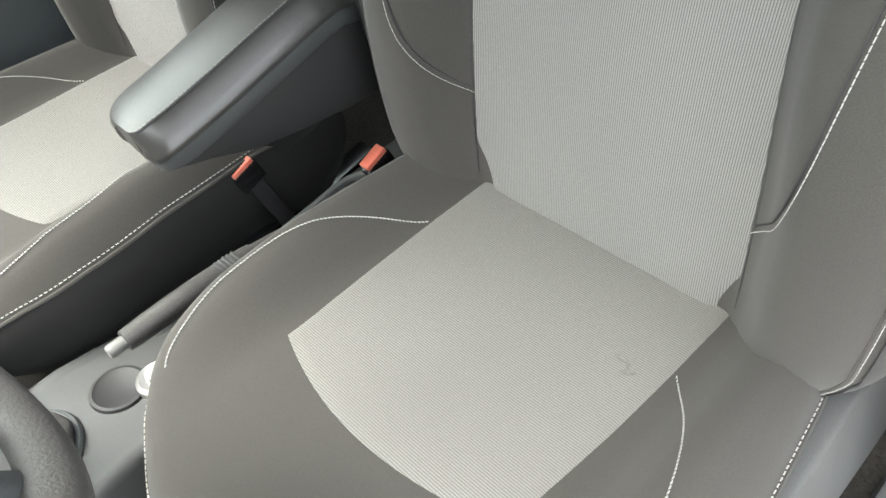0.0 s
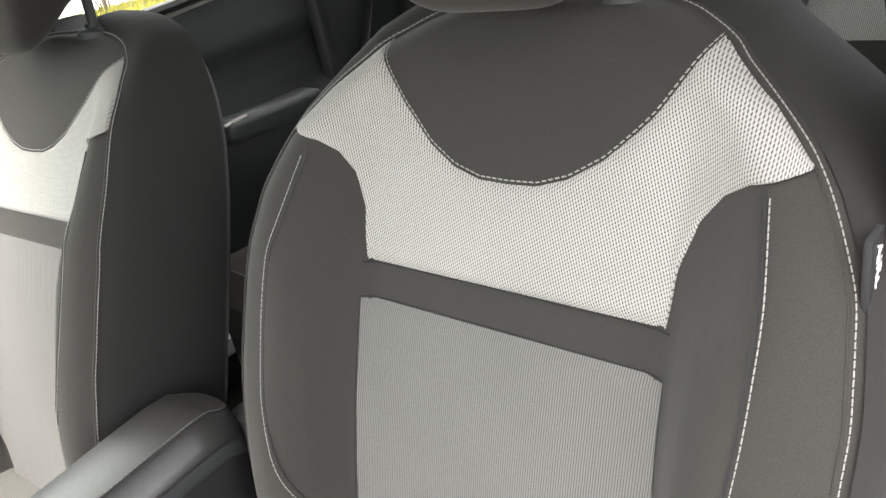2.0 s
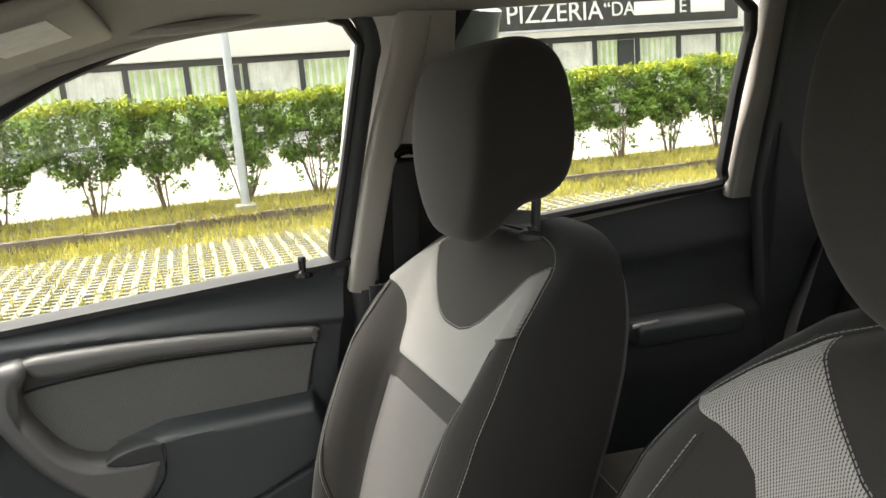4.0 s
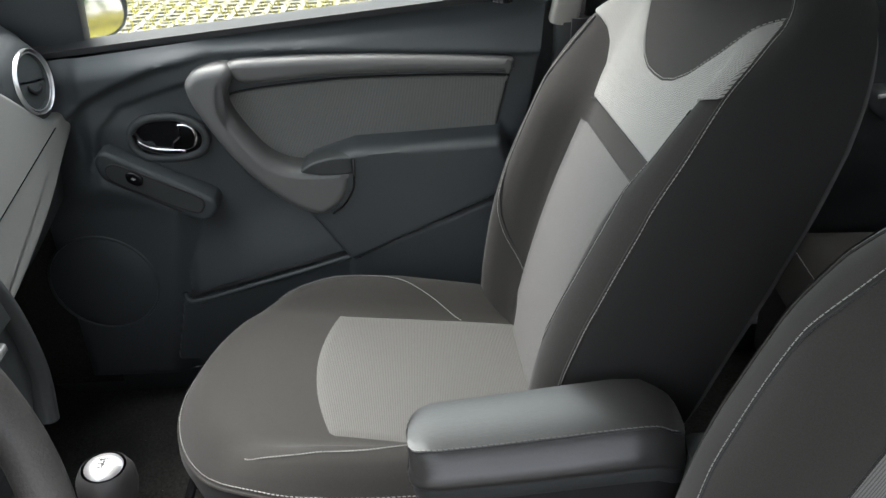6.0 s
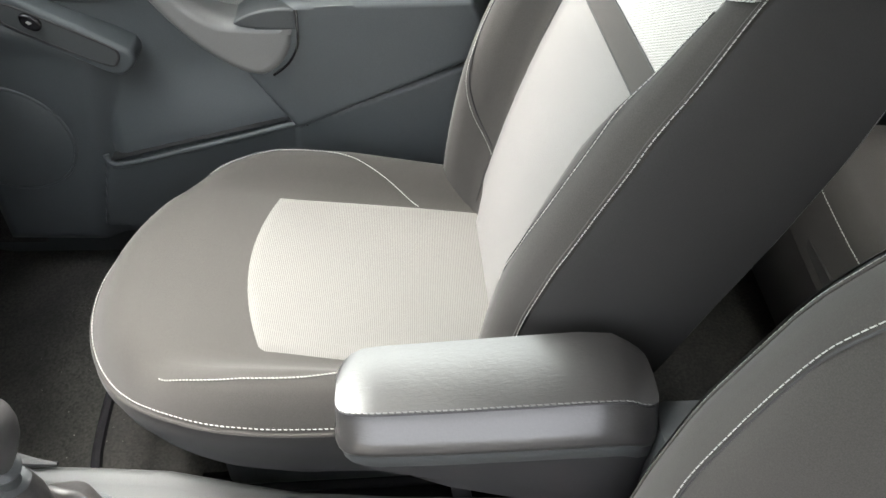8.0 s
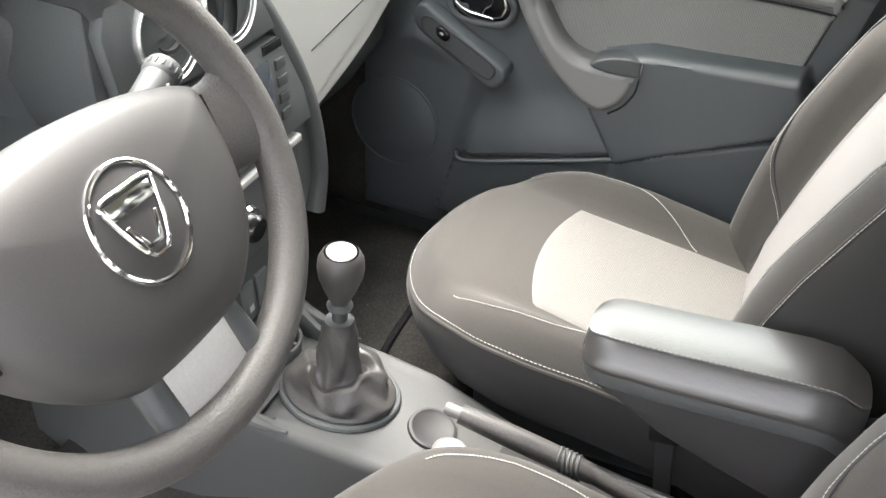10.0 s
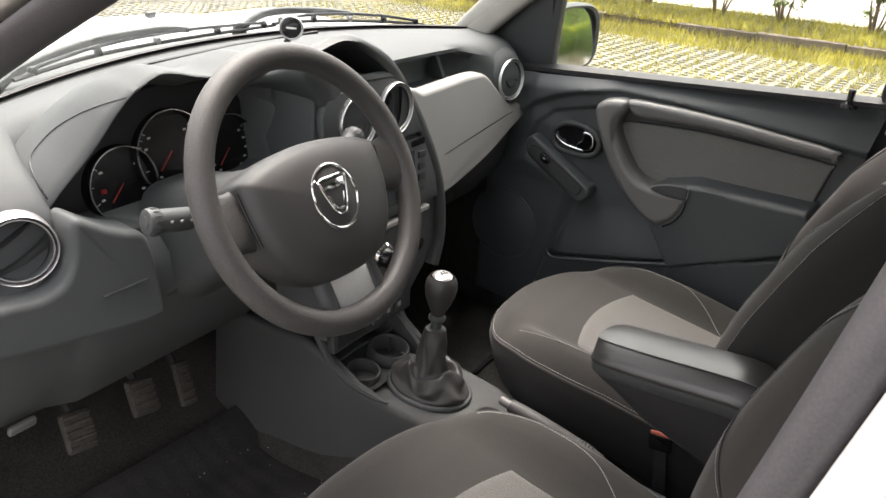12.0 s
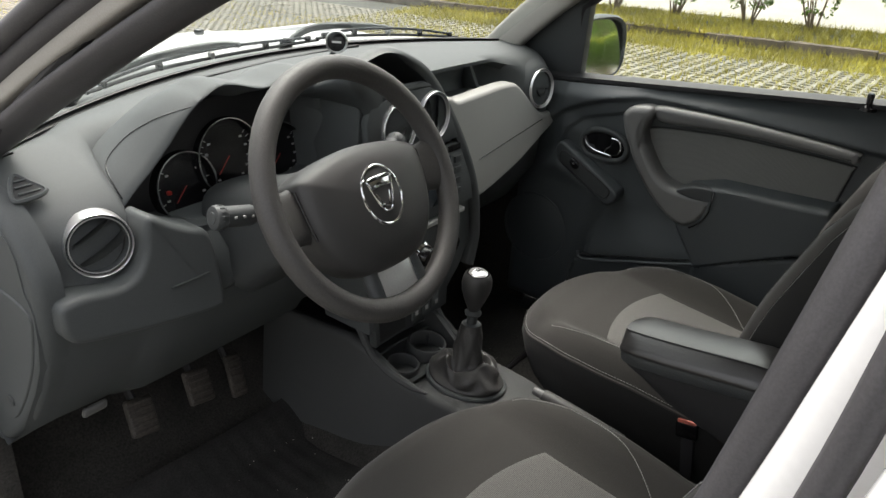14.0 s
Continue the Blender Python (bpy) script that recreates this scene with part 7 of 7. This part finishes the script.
part("rear_bumper", ribbon([(-0.84, -1.65, 0.55), (-0.7, -1.86, 0.55), (0, -1.90, 0.55), (0.7, -1.86, 0.55), (0.84, -1.65, 0.55)], (0.15, 0.15), 0.07, 24, (0, 0, 1)), M_WHITE, car)
settle(FRONT)
part("firewall", prism([(-0.78, 0.36), (-0.78, 1.08), (0.78, 1.08), (0.78, 0.36)], lambda u, v, d: Vector((u, 1.27 + d, v)), 0.0, 0.02, 0), M_CARPET, car)

# wipers: a swept arm, a blade with its bridge and the claws that hold it
BLADES = (((-0.445, 1.178, 1.164), (-0.285, 1.220, 1.169), (-0.115, 1.243, 1.169), (0.069, 1.246, 1.169), (0.20, 1.235, 1.171)), ((0.19, 1.232, 1.176), (0.285, 1.216, 1.175), (0.40, 1.182, 1.170), (0.513, 1.145, 1.163), (0.60, 1.10, 1.156)))
ARMS = (((-0.47, 1.20, 1.140), (-0.40, 1.222, 1.166), (-0.26, 1.252, 1.184), (-0.10, 1.262, 1.188), (-0.03, 1.252, 1.182)), ((0.12, 1.262, 1.165), (0.20, 1.266, 1.190), (0.31, 1.248, 1.190), (0.40, 1.205, 1.184), (0.42, 1.188, 1.178)))
for blade_line, arm_line in zip(BLADES, ARMS):
    w = thing("wiper", (arm_line[0][0], arm_line[0][1], 1.12), "black windscreen wiper lying at the foot of the glass", "wiper", "front wipers")
    line = smooth_line(blade_line, 25)
    part("arm", tube(smooth_line(arm_line, 20), [0.010 - 0.0002 * k for k in range(20)], 8, wide=0.006), M_COWL, w)
    part("pivot_cap", lathe([(0.0, 0.012), (0.010, 0.011), (0.015, 0.004), (0.016, -0.015)], arm_line[0], (0, -0.3, 1), 18), M_BLACK, w)
    blade = part("blade", tube([p + Vector((0, 0, -0.002)) for p in line], 0.0035, 6, wide=0.005), M_RUBBER, w)
    part("bridge", tube([line[k] + Vector((0, 0.004, 0.005 + 0.009 * math.sin(math.pi * (k - 2) / 20))) for k in range(2, 23)], 0.0035, 6), M_BLACK, blade)
    for k in (2, 7, 12, 17, 22):
        part("claw", moved(box(-0.007, 0.007, -0.005, 0.006, -0.005, 0.010, 0.002, 1), Matrix.Translation(line[k])), M_STEEL if k == 12 else M_BLACK, blade)
settle(STRAIGHT)
rw = thing("rear_wiper", (0.18, -1.80, 1.33), "black rear window wiper", "wiper")
part("blade", tube(smooth_line([(0.24, -1.79, 1.322), (0.163, -1.80, 1.333), (0.034, -1.80, 1.350), (-0.144, -1.80, 1.352), (-0.26, -1.80, 1.346)], 20), 0.005, 8), M_RUBBER, rw)
part("arm", tube(smooth_line([(0.20, -1.81, 1.324), (0.05, -1.82, 1.342), (-0.06, -1.815, 1.356)], 12), 0.006, 8), M_BLACK, rw)

settle(REAR)
# sun visor, grab handle
vis = thing("sun_visor", (0.36, 0.40, 1.58), "beige sun visor folded up with a pale label", "sun visor")
vm = Matrix.Translation((0.31, 0.385, 1.565)) @ Matrix.Rotation(radians(-14), 4, 'X')
vb = part("flap", moved(box(-0.19, 0.19, -0.08, 0.08, -0.010, 0.010, 0.009, 3), vm), M_BEIGE, vis)
part("label", moved(box(-0.16, 0.02, -0.045, 0.03, -0.0115, -0.0104, 0), vm), M_PRINT, vb, "pale warning label")
gh = thing("grab_handle", (0.575, 0.20, 1.57), "beige folding grab handle above the door", "grab handle")
part("bow", tube(smooth_line([(0.565, 0.31, 1.610), (0.545, 0.29, 1.588), (0.538, 0.21, 1.586), (0.545, 0.12, 1.596), (0.565, 0.10, 1.618)], 24), 0.009, 10, wide=0.013), M_BEIGE, gh)

# belts on the pillars
for s in (-1, 1):
    settle(REAR if s > 0 else FRONT)
    bl = thing("seat_belt", (s * 0.68, -0.12, 0.7), "black front seat belt hanging from the door pillar", "seat belt", "front belts")
    part("webbing", ribbon([(s * (0.638 if s > 0 else 0.658), -0.117, 1.345), (s * (0.665 if s > 0 else 0.684), -0.11, 1.2), (s * (0.685 if s > 0 else 0.693), -0.105, 1.0), (s * (0.685 if s > 0 else 0.693), -0.10, 0.62)], (0.024, 0.024), 0.0015, 20), M_BELT, bl)
    part("anchor", tube(smooth_line([(s * (0.652 if s > 0 else 0.674), -0.155, 1.355), (s * (0.640 if s > 0 else 0.662), -0.12, 1.37), (s * (0.650 if s > 0 else 0.672), -0.085, 1.355)], 12), 0.012 if s > 0 else 0.007, 10, wide=0.016 if s > 0 else 0.009), M_BLACK, bl)
    part("guide_loop", lathe([(0.0, 0.012), (0.018, 0.010), (0.022, 0.0)], (s * (0.648 if s > 0 else 0.668), -0.12, 1.37), (-s, 0.2, 0), 20), M_SILVER if s < 0 else M_BLACK, bl)

# ---- rear bench ----
settle(REAR)
rs = thing("rear_bench", (0, -0.9, 0.5), "dark grey rear bench with pale mesh inserts", "rear seat")


def rcush(u, v):
    x, y = -0.66 + 1.32 * u, -0.395 - 0.605 * v
    return Vector((x, y, 0.712 - 0.045 * v + 0.012 * math.cos(x * 9.5) - 0.09 * (1 - step01(0, 0.10, v)) ** 2 - 0.05 * step01(0.62, 0.66, abs(x))))


part("bench_cushion", grid(rcush, 60, 24), M_SEAT, rs, sharp=80)
part("bench_front", box(-0.65, 0.65, -0.45, -0.40, 0.44, 0.64, 0.015), M_SIDE, rs)
part("bench_stitching", stitches([Vector((x, -0.420, 0.700 + 0.012 * math.cos(x * 9.5))) for x in np.linspace(-0.62, 0.62, 60)], 0.0066, 0.0008), M_THREAD, rs)


def rback(x, z):
    return -0.985 - 0.33 * (z - 0.72) + 0.02 * math.cos((abs(x) - 0.35) * 8)


def rb(u, v):
    x = -0.66 + 1.32 * u
    z = 0.68 + 0.585 * v
    return Vector((x, rback(x, z) - 0.07 * step01(0.9, 1.0, v) ** 2 - 0.02 * step01(0.62, 0.66, abs(x)), z))


part("bench_back", grid(rb, 60, 30), M_SEAT, rs, sharp=80)
part("bench_rear", box(-0.65, 0.65, -1.29, -1.23, 0.5, 1.225, 0.02), M_PLAST, rs)
for x0, x1, z0, z1 in ((-0.55, -0.17, 1.00, 1.235), (0.17, 0.55, 1.00, 1.235)):
    part("mesh_insert", cloth_uv(grid(lambda u, v: Vector((x0 + (x1 - x0) * u, rback(x0 + (x1 - x0) * u, z0 + (z1 - z0) * v) + 0.004, z0 + (z1 - z0) * v)), 16, 12), lambda p: (p.x, p.z * 1.05)), M_MESH, rs, "pale mesh insert", sharp=80)
    part("rib_insert", grid(lambda u, v: Vector((x0 + (x1 - x0) * u, rback(x0 + (x1 - x0) * u, 0.75 + 0.19 * v) + 0.004, 0.75 + 0.19 * v)), 16, 12), M_INSERT, rs, "pale ribbed insert", sharp=80)
for strap in ([(-0.35, -1.17, 1.285), (-0.315, rback(-0.315, 1.12) + 0.012, 1.12), (-0.265, rback(-0.315, 0.9) + 0.012, 0.90), (-0.225, rback(-0.315, 0.76) + 0.014, 0.76)], [(0.648, -1.08, 1.30), (0.648, -1.045, 1.15), (0.644, -0.985, 1.0), (0.640, -0.925, 0.85), (0.61, -0.90, 0.74)]):
    rbt = thing("rear_belt", strap[-1], "dark grey rear seat belt crossing the bench back", "seat belt", "rear belts")
    part("webbing", ribbon(strap, (0.026, 0.026), 0.0015, 24, (1, -0.4, 0)), M_WEB, rbt)
for s in (-1, 1):
    qs = part("rear_quarter_trim", prism([(-0.90, 0.60), (-0.880, 1.19), (-0.885, 1.60), (-1.40, 1.57), (-1.42, 0.60)], lambda u, v, d: Vector((s * (side_x(v) - 0.05 + d), u, v)), 0.0, 0.03, 0.01), M_PLAST)
    tagged(qs, "dark plastic trim beside the rear bench", "trim panel", "rear side trims")
shelf = part("parcel_shelf", box(-0.66, 0.66, -1.72, -1.28, 1.15, 1.175, 0.008), M_PLAST)
tagged(shelf, "dark parcel shelf behind the rear bench", "parcel shelf")
for s in (-1, 1):
    sb = part("shelf_support", box(s * 0.66 - 0.05, s * 0.66 + 0.05, -1.70, -1.1, 1.12, 1.20, 0.015), M_PLAST)
    tagged(sb, "dark plastic side support of the parcel shelf", "shelf support", "shelf supports")


# ---- outside: ground, kerb, hedge, path, building ----
settle(STRAIGHT)
tagged(part("ground", grid(lambda u, v: Vector((-300 + 600 * u, -300 + 600 * v, 0.0)), 3, 3), M_GROUND, flat=True), "earth with thin grass between paving grids", "ground", kind="structure")
bed = part("planting_bed", box(9.0, 10.62, -40, 40, -0.1, 0.10, 0.01), M_GROUND)
tagged(bed, "raised bed of dry grass under the hedge", "planting bed", kind="structure")
path = part("pavement", box(10.62, 22.3, -60, 60, -0.1, 0.115, 0), M_PATH)
tagged(path, "pale bright pavement behind the hedge", "pavement", kind="structure")
kerb = thing("kerb", (8.93, 0, 0), "low mossy stone kerb", "kerb", kind="structure")
kmesh = None
for k in range(60):
    y = -30 + k * 1.0
    if kmesh is None:
        first = part("kerbstone", moved(box(-0.075, 0.075, -0.492, 0.492, -0.12, 0.125, 0.012, 2), Matrix.Translation((8.925, y, 0))), M_KERB, kerb)
        kmesh = first.data
    else:
        ob = new("kerbstone", kmesh)
        ob.parent, ob.matrix_parent_inverse = kerb, Matrix.Translation(kerb.location).inverted()
        ob.matrix_basis = Matrix.Translation((random.uniform(-0.01, 0.01), y + 30, random.uniform(-0.012, 0.008))) @ Matrix.Rotation(random.uniform(-0.004, 0.004), 4, 'Z')


def leaf_cloud(centres, size, per, seed, squash=1.0):
    """Many small leaves, each two triangles folded along its rib, scattered round centres."""
    rng = np.random.default_rng(seed)
    n = len(centres) * per
    c = np.repeat(np.asarray(centres), per, axis=0)
    r = rng.normal(size=(n, 3))
    r /= np.linalg.norm(r, axis=1)[:, None]
    pos = c[:, :3] + r * (c[:, 3] * rng.uniform(0.25, 1.0, n) ** 0.5)[:, None] * np.array([1, 1, squash])
    a = rng.normal(size=(n, 3))
    a /= np.linalg.norm(a, axis=1)[:, None]
    b = np.cross(a, r)
    b /= np.linalg.norm(b, axis=1)[:, None] + 1e-9
    s = size * rng.uniform(0.6, 1.3, n)[:, None]
    v = np.stack([pos - a * s, pos + b * s * 0.45 + r * s * 0.15, pos + a * s, pos - b * s * 0.45 + r * s * 0.15], 1).reshape(-1, 3)
    f = np.arange(n)[:, None] * 4
    return v, np.concatenate([f + [0, 1, 2], f + [0, 2, 3]])


def from_arrays(name, v, f, material, parent=None):
    me = bpy.data.meshes.new(name)
    me.from_pydata(v.tolist(), [], f.tolist())
    me.materials.append(material)
    ob = new(name, me)
    if parent:
        ob.parent = parent
        ob.matrix_parent_inverse = Matrix.Translation(parent.location).inverted()
    return ob


def bush(x, y, top, seed):
    rng = random.Random(seed)
    b = thing("hedge_bush", (x, y, 0.10), "clipped hedge bush with bare stems and yellow green top", "bush", "hedge bushes")
    stems = []
    for k in range(8):
        a = rng.uniform(0, 6.28)
        lean = rng.uniform(0.08, 0.34)
        tip = Vector((x + 0.7 * lean * math.cos(a), y + lean * 1.15 * math.sin(a), rng.uniform(0.75, 1.1)))
        base = Vector((x + 0.05 * math.cos(a), y + 0.05 * math.sin(a), 0.08))
        mid = base.lerp(tip, 0.5) + Vector((rng.uniform(-0.04, 0.04), rng.uniform(-0.04, 0.04), -0.03))
        line = smooth_line([base, mid, tip], 7)
        stems.append(tube(line, [0.014 - 0.0015 * i for i in range(7)], 5))
        for q in range(3):
            p = line[rng.randint(2, 5)]
            e = p + Vector((rng.uniform(-0.16, 0.16), rng.uniform(-0.22, 0.22), rng.uniform(0.12, 0.28)))
            stems.append(tube([p, p.lerp(e, 0.5) + Vector((0, 0, 0.02)), e], [0.005, 0.004, 0.002], 4))
    part("stems", joined(*stems), M_BARK, b)
    clumps, tips, sparse = [], [], []
    for k in range(95):
        z = rng.uniform(0.63, top - 0.06)
        spread = 0.26 + 0.32 * step01(0.55, 0.95, z)
        clumps.append((x + rng.uniform(-0.34, 0.34) * (0.6 + 0.4 * step01(0.6, 0.9, z)), y + rng.uniform(-spread, spread) * 1.05, z, rng.uniform(0.07, 0.15)))
    for k in range(24):
        sparse.append((x + rng.uniform(-0.2, 0.2), y + rng.uniform(-0.3, 0.3), rng.uniform(0.30, 0.75), rng.uniform(0.04, 0.09)))
    for k in range(50):
        tips.append((x + rng.uniform(-0.33, 0.33), y + rng.uniform(-0.55, 0.55), top - rng.uniform(0.0, 0.10), rng.uniform(0.05, 0.10)))
    v, f = leaf_cloud(clumps, 0.033, 64, seed)
    from_arrays("crown", v, f, M_LEAF, b)
    v, f = leaf_cloud(sparse, 0.028, 16, seed + 1)
    from_arrays("lower_leaves", v, f, M_LEAF, b)
    v, f = leaf_cloud(tips, 0.030, 44, seed + 2)
    from_arrays("top_shoots", v, f, M_TIP, b)
    return b


rng = random.Random(4)
for k in range(30):
    y = -20.0 + k * 0.98 + rng.uniform(-0.12, 0.12)
    if abs(y + 1.85) < 0.35:
        y -= 0.25
    bush(10.25 + rng.uniform(-0.1, 0.1), y, 1.55 + rng.uniform(-0.05, 0.05), 100 + 7 * k)
# a hedge behind the car
for k in range(13):
    bush(-3.4 + k * 0.82, -11.0 + rng.uniform(-0.2, 0.2), 1.54 + rng.uniform(-0.05, 0.05), 900 + 7 * k)

post = thing("lamp_post", (9.32, -0.36, 0.1), "galvanised lamp post on a small concrete footing", "lamp post")
part("pole", tube([Vector((9.32, -0.36, 0.1)), Vector((9.32, -0.36, 1.5)), Vector((9.32, -0.36, 4.2))], [0.055, 0.052, 0.045], 16), M_POST, post)
part("footing", box(9.19, 9.45, -0.49, -0.23, 0.02, 0.19, 0.02), M_CONCRETE, post)
part("lamp_head", ribbon([(9.32, -0.36, 4.2), (9.0, -0.36, 4.32), (8.6, -0.36, 4.34)], (0.05, 0.12), 0.05, 12, (0, 1, 0)), M_POST, post)

# grass
def blades(n, area, h, seed):
    g = np.random.default_rng(seed)
    x0, x1, y0, y1, zb = area
    p = np.c_[g.uniform(x0, x1, n), g.uniform(y0, y1, n), np.full(n, zb)]
    a = g.uniform(0, 2 * math.pi, n)
    d = np.c_[np.cos(a), np.sin(a), np.zeros(n)] * 0.006
    lean = np.c_[g.normal(0, 0.35, n), g.normal(0, 0.35, n), np.ones(n)] * (h * g.uniform(0.4, 1.2, n))[:, None]
    v = np.stack([p - d, p + d, p + lean], 1).reshape(-1, 3)
    return v, np.arange(3 * n).reshape(-1, 3)


sets = [blades(24000, (7.6, 8.87, -14, 8, 0.0), 0.11, 1), blades(24000, (9.0, 10.6, -14, 8, 0.10), 0.10, 2), blades(5000, (8.86, 9.02, -14, 8, 0.10), 0.12, 5), blades(46000, (1.3, 7.6, -7, 8, 0.02), 0.06, 3), blades(14000, (-6, 6.9, 3.2, 18, 0.02), 0.06, 4)]
off, vv, ff = 0, [], []
for v, f in sets:
    vv.append(v)
    ff.append(f + off)
    off += len(v)
tagged(from_arrays("grass", np.concatenate(vv), np.concatenate(ff), M_GRASS), "yellow green grass growing through the paving", "grass", kind="stuff")

# building with its sign
bld = thing("building", (22.5, -5, 0), "white low building with dark framed curtained windows", "building")
BX = 22.0
part("wall", box(BX, BX + 6, -40, 30, 0, 2.45, 0), M_WALL, bld)
part("fascia", box(BX - 0.5, BX + 6, -40, 30, 2.62, 4.6, 0.02), M_WALL, bld, "white fascia")
part("lintel", box(BX - 0.06, BX + 0.3, -40, 30, 2.44, 2.63, 0.01), M_FRAME, bld)
for k in range(22):
    y = 8.5 - k * 1.55
    w = part("window", box(BX - 0.05, BX - 0.02, y - 0.70, y + 0.70, 0.55, 2.44, 0), M_CURTAIN if k % 3 else M_GREENCURT, bld, "curtained window")
    fr = [box(BX - 0.10, BX - 0.03, y + d - 0.04, y + d + 0.04, 0.45, 2.46, 0.008, 1) for d in (-0.74, 0.74)] + [box(BX - 0.10, BX - 0.03, y - 0.74, y + 0.74, 0.45, 0.55, 0.008, 1)]
    part("window_frame", joined(*fr), M_FRAME, w)
    if k % 4 == 2:
        part("panel", box(BX - 0.12, BX - 0.04, y - 0.62, y - 0.05, 0.5, 2.42, 0.005, 1), M_FRAME, w)
    folds = grid(lambda u, v: Vector((BX - 0.055 - 0.02 * math.sin(u * 40), y - 0.66 + 1.32 * u, 0.6 + 1.82 * v)), 60, 2)
    part("curtain", folds, M_CURTAIN if (k + 1) % 3 else M_GREENCURT, w, "pale gathered curtain")
sign = thing("shop_sign", (21.4, -13, 2.7), "black fascia sign with white lettering and a round emblem", "sign")
part("board", box(21.40, 21.48, -17.45, -7.5, 2.84, 3.95, 0.02), M_SIGN, sign)
part("sign_edge", box(21.38, 21.50, -17.5, -7.45, 2.78, 2.85, 0.01), M_POST, sign)
letters = Matrix(((0, 0, -1, 0), (-1, 0, 0, 0), (0, 1, 0, 0), (0, 0, 0, 1)))
text("lettering", "PIZZERIA", 0.80, Matrix.Translation((21.385, -10.82, 3.30)) @ letters, M_PRINT, sign, 0.01)
text("lettering", "\u201cDA", 0.60, Matrix.Translation((21.385, -13.02, 3.32)) @ letters, M_PRINT, sign, 0.01)
text("lettering", "E", 0.60, Matrix.Translation((21.385, -15.32, 3.32)) @ letters, M_PRINT, sign, 0.01)
for y0, y1 in ((-13.55, -15.02), (-15.62, -16.9)):
    part("lettering_bar", box(21.375, 21.41, y1, y0, 3.12, 3.52, 0.01), M_PRINT, sign)
em = part("round_emblem", lathe([(0.0, 0.02), (0.40, 0.02), (0.46, 0.0), (0.46, -0.02)], (21.39, -8.40, 3.38), (-1, 0, 0), 28), mat("ochre_emblem", (0.55, 0.32, 0.16), 0.7), sign)
part("emblem_disc", lathe([(0.0, 0.03), (0.30, 0.03), (0.33, 0.018)], (21.39, -8.40, 3.38), (-1, 0, 0), 28), M_CURTAIN, em)

# trees and wall behind, seen in the mirror and over the bonnet
for k, (tx, ty, th) in enumerate(((8.6, -16.5, 4.6), (11.8, -14.6, 4.2), (13.4, -17.2, 5.0), (15.0, -20.5, 6.0), (17.2, -23.0, 5.5))):
    tree = thing("tree", (tx, ty, 0), "leafy green tree with a brown trunk", "tree", "background trees")
    rg = random.Random(50 + k)
    limbs = [tube([Vector((tx, ty, 0)), Vector((tx + 0.1, ty, th * 0.35)), Vector((tx, ty + 0.1, th * 0.7))], [0.16, 0.12, 0.05], 8)]
    cl = []
    for q in range(7):
        a = q * 0.9
        e = Vector((tx + 1.2 * math.cos(a), ty + 1.2 * math.sin(a), th * (0.5 + 0.06 * q)))
        limbs.append(tube([Vector((tx, ty, th * (0.3 + 0.05 * q))), Vector((tx, ty, th * (0.36 + 0.05 * q))).lerp(e, 0.5), e], [0.06, 0.04, 0.02], 5))
    for q in range(60):
        a, r = rg.uniform(0, 6.28), rg.uniform(0.2, 1.7)
        cl.append((tx + r * math.cos(a), ty + r * math.sin(a), th * rg.uniform(0.42, 1.0) - 0.25 * r, rg.uniform(0.2, 0.45)))
    part("trunk", joined(*limbs), M_BARK, tree)
    v, f = leaf_cloud(cl, 0.09, 70, 300 + k)
    from_arrays("crown", v, f, M_LEAF, tree)

# ---- paving grids, laid last ----
pav = thing("paving", (3, 0, 0), "pale concrete grid pavers with grass in the openings", "paving", kind="structure")


def paver():
    bm = bmesh.new()
    bars = [(-0.30 + 0.12 * i, -0.20, 0.20, 0) for i in range(6)] + [(-0.20 + 0.133 * j, -0.30, 0.30, 1) for j in range(4)]
    for c, a, b, turn in bars:
        h = 0.024
        q = [(c - h, a), (c + h, a), (c + h, b), (c - h, b)]
        if turn:
            q = [(y, x) for x, y in q]
        lo = [bm.verts.new((x, y, -0.03)) for x, y in q]
        hi = [bm.verts.new((x * 0.997, y * 0.997, 0.028 + 0.002 * turn)) for x, y in q]
        bm.faces.new(hi)
        for i in range(4):
            bm.faces.new((lo[i], lo[(i + 1) % 4], hi[(i + 1) % 4], hi[i]))
    bmesh.ops.recalc_face_normals(bm, faces=bm.faces)
    me = bpy.data.meshes.new("paver")
    bm.to_mesh(me)
    bm.free()
    me.materials.append(M_CONCRETE)
    return me


pm = paver()
near, far = [], []
for i in range(-20, 60):
    for j in range(-26, 13):
        y, x = i * 0.405 - 0.2, 1.5 + j * 0.605
        if x > 7.6 or (x < 1.3 and y < 2.6):
            continue
        (near if 2.6 < x < 6.6 and -2.2 < y < 4.6 else far).append((x, y))
near = near[:300]
for x, y in near:
    ob = new("paver", pm)
    ob.parent, ob.matrix_parent_inverse = pav, Matrix.Translation(pav.location).inverted()
    ob.matrix_basis = Matrix.Translation((x, y, random.uniform(-0.006, 0.006))) @ Matrix.Rotation(random.uniform(-0.012, 0.012), 4, 'Z')
pv = np.array([v.co[:] for v in pm.vertices])
pf = [tuple(p.vertices) for p in pm.polygons]
verts, faces = [], []
for k, (x, y) in enumerate(far):
    verts.append(pv + [x, y, random.uniform(-0.006, 0.006)])
    faces += [tuple(i + k * len(pv) for i in p) for p in pf]
me = bpy.data.meshes.new("outer_pavers")
me.from_pydata(np.concatenate(verts).tolist(), [], faces)
me.materials.append(M_CONCRETE)
rest = new("outer_pavers", me)
rest.parent, rest.matrix_parent_inverse = pav, Matrix.Translation(pav.location).inverted()
tagged(rest, "pale concrete grid pavers further off", kind="stuff")
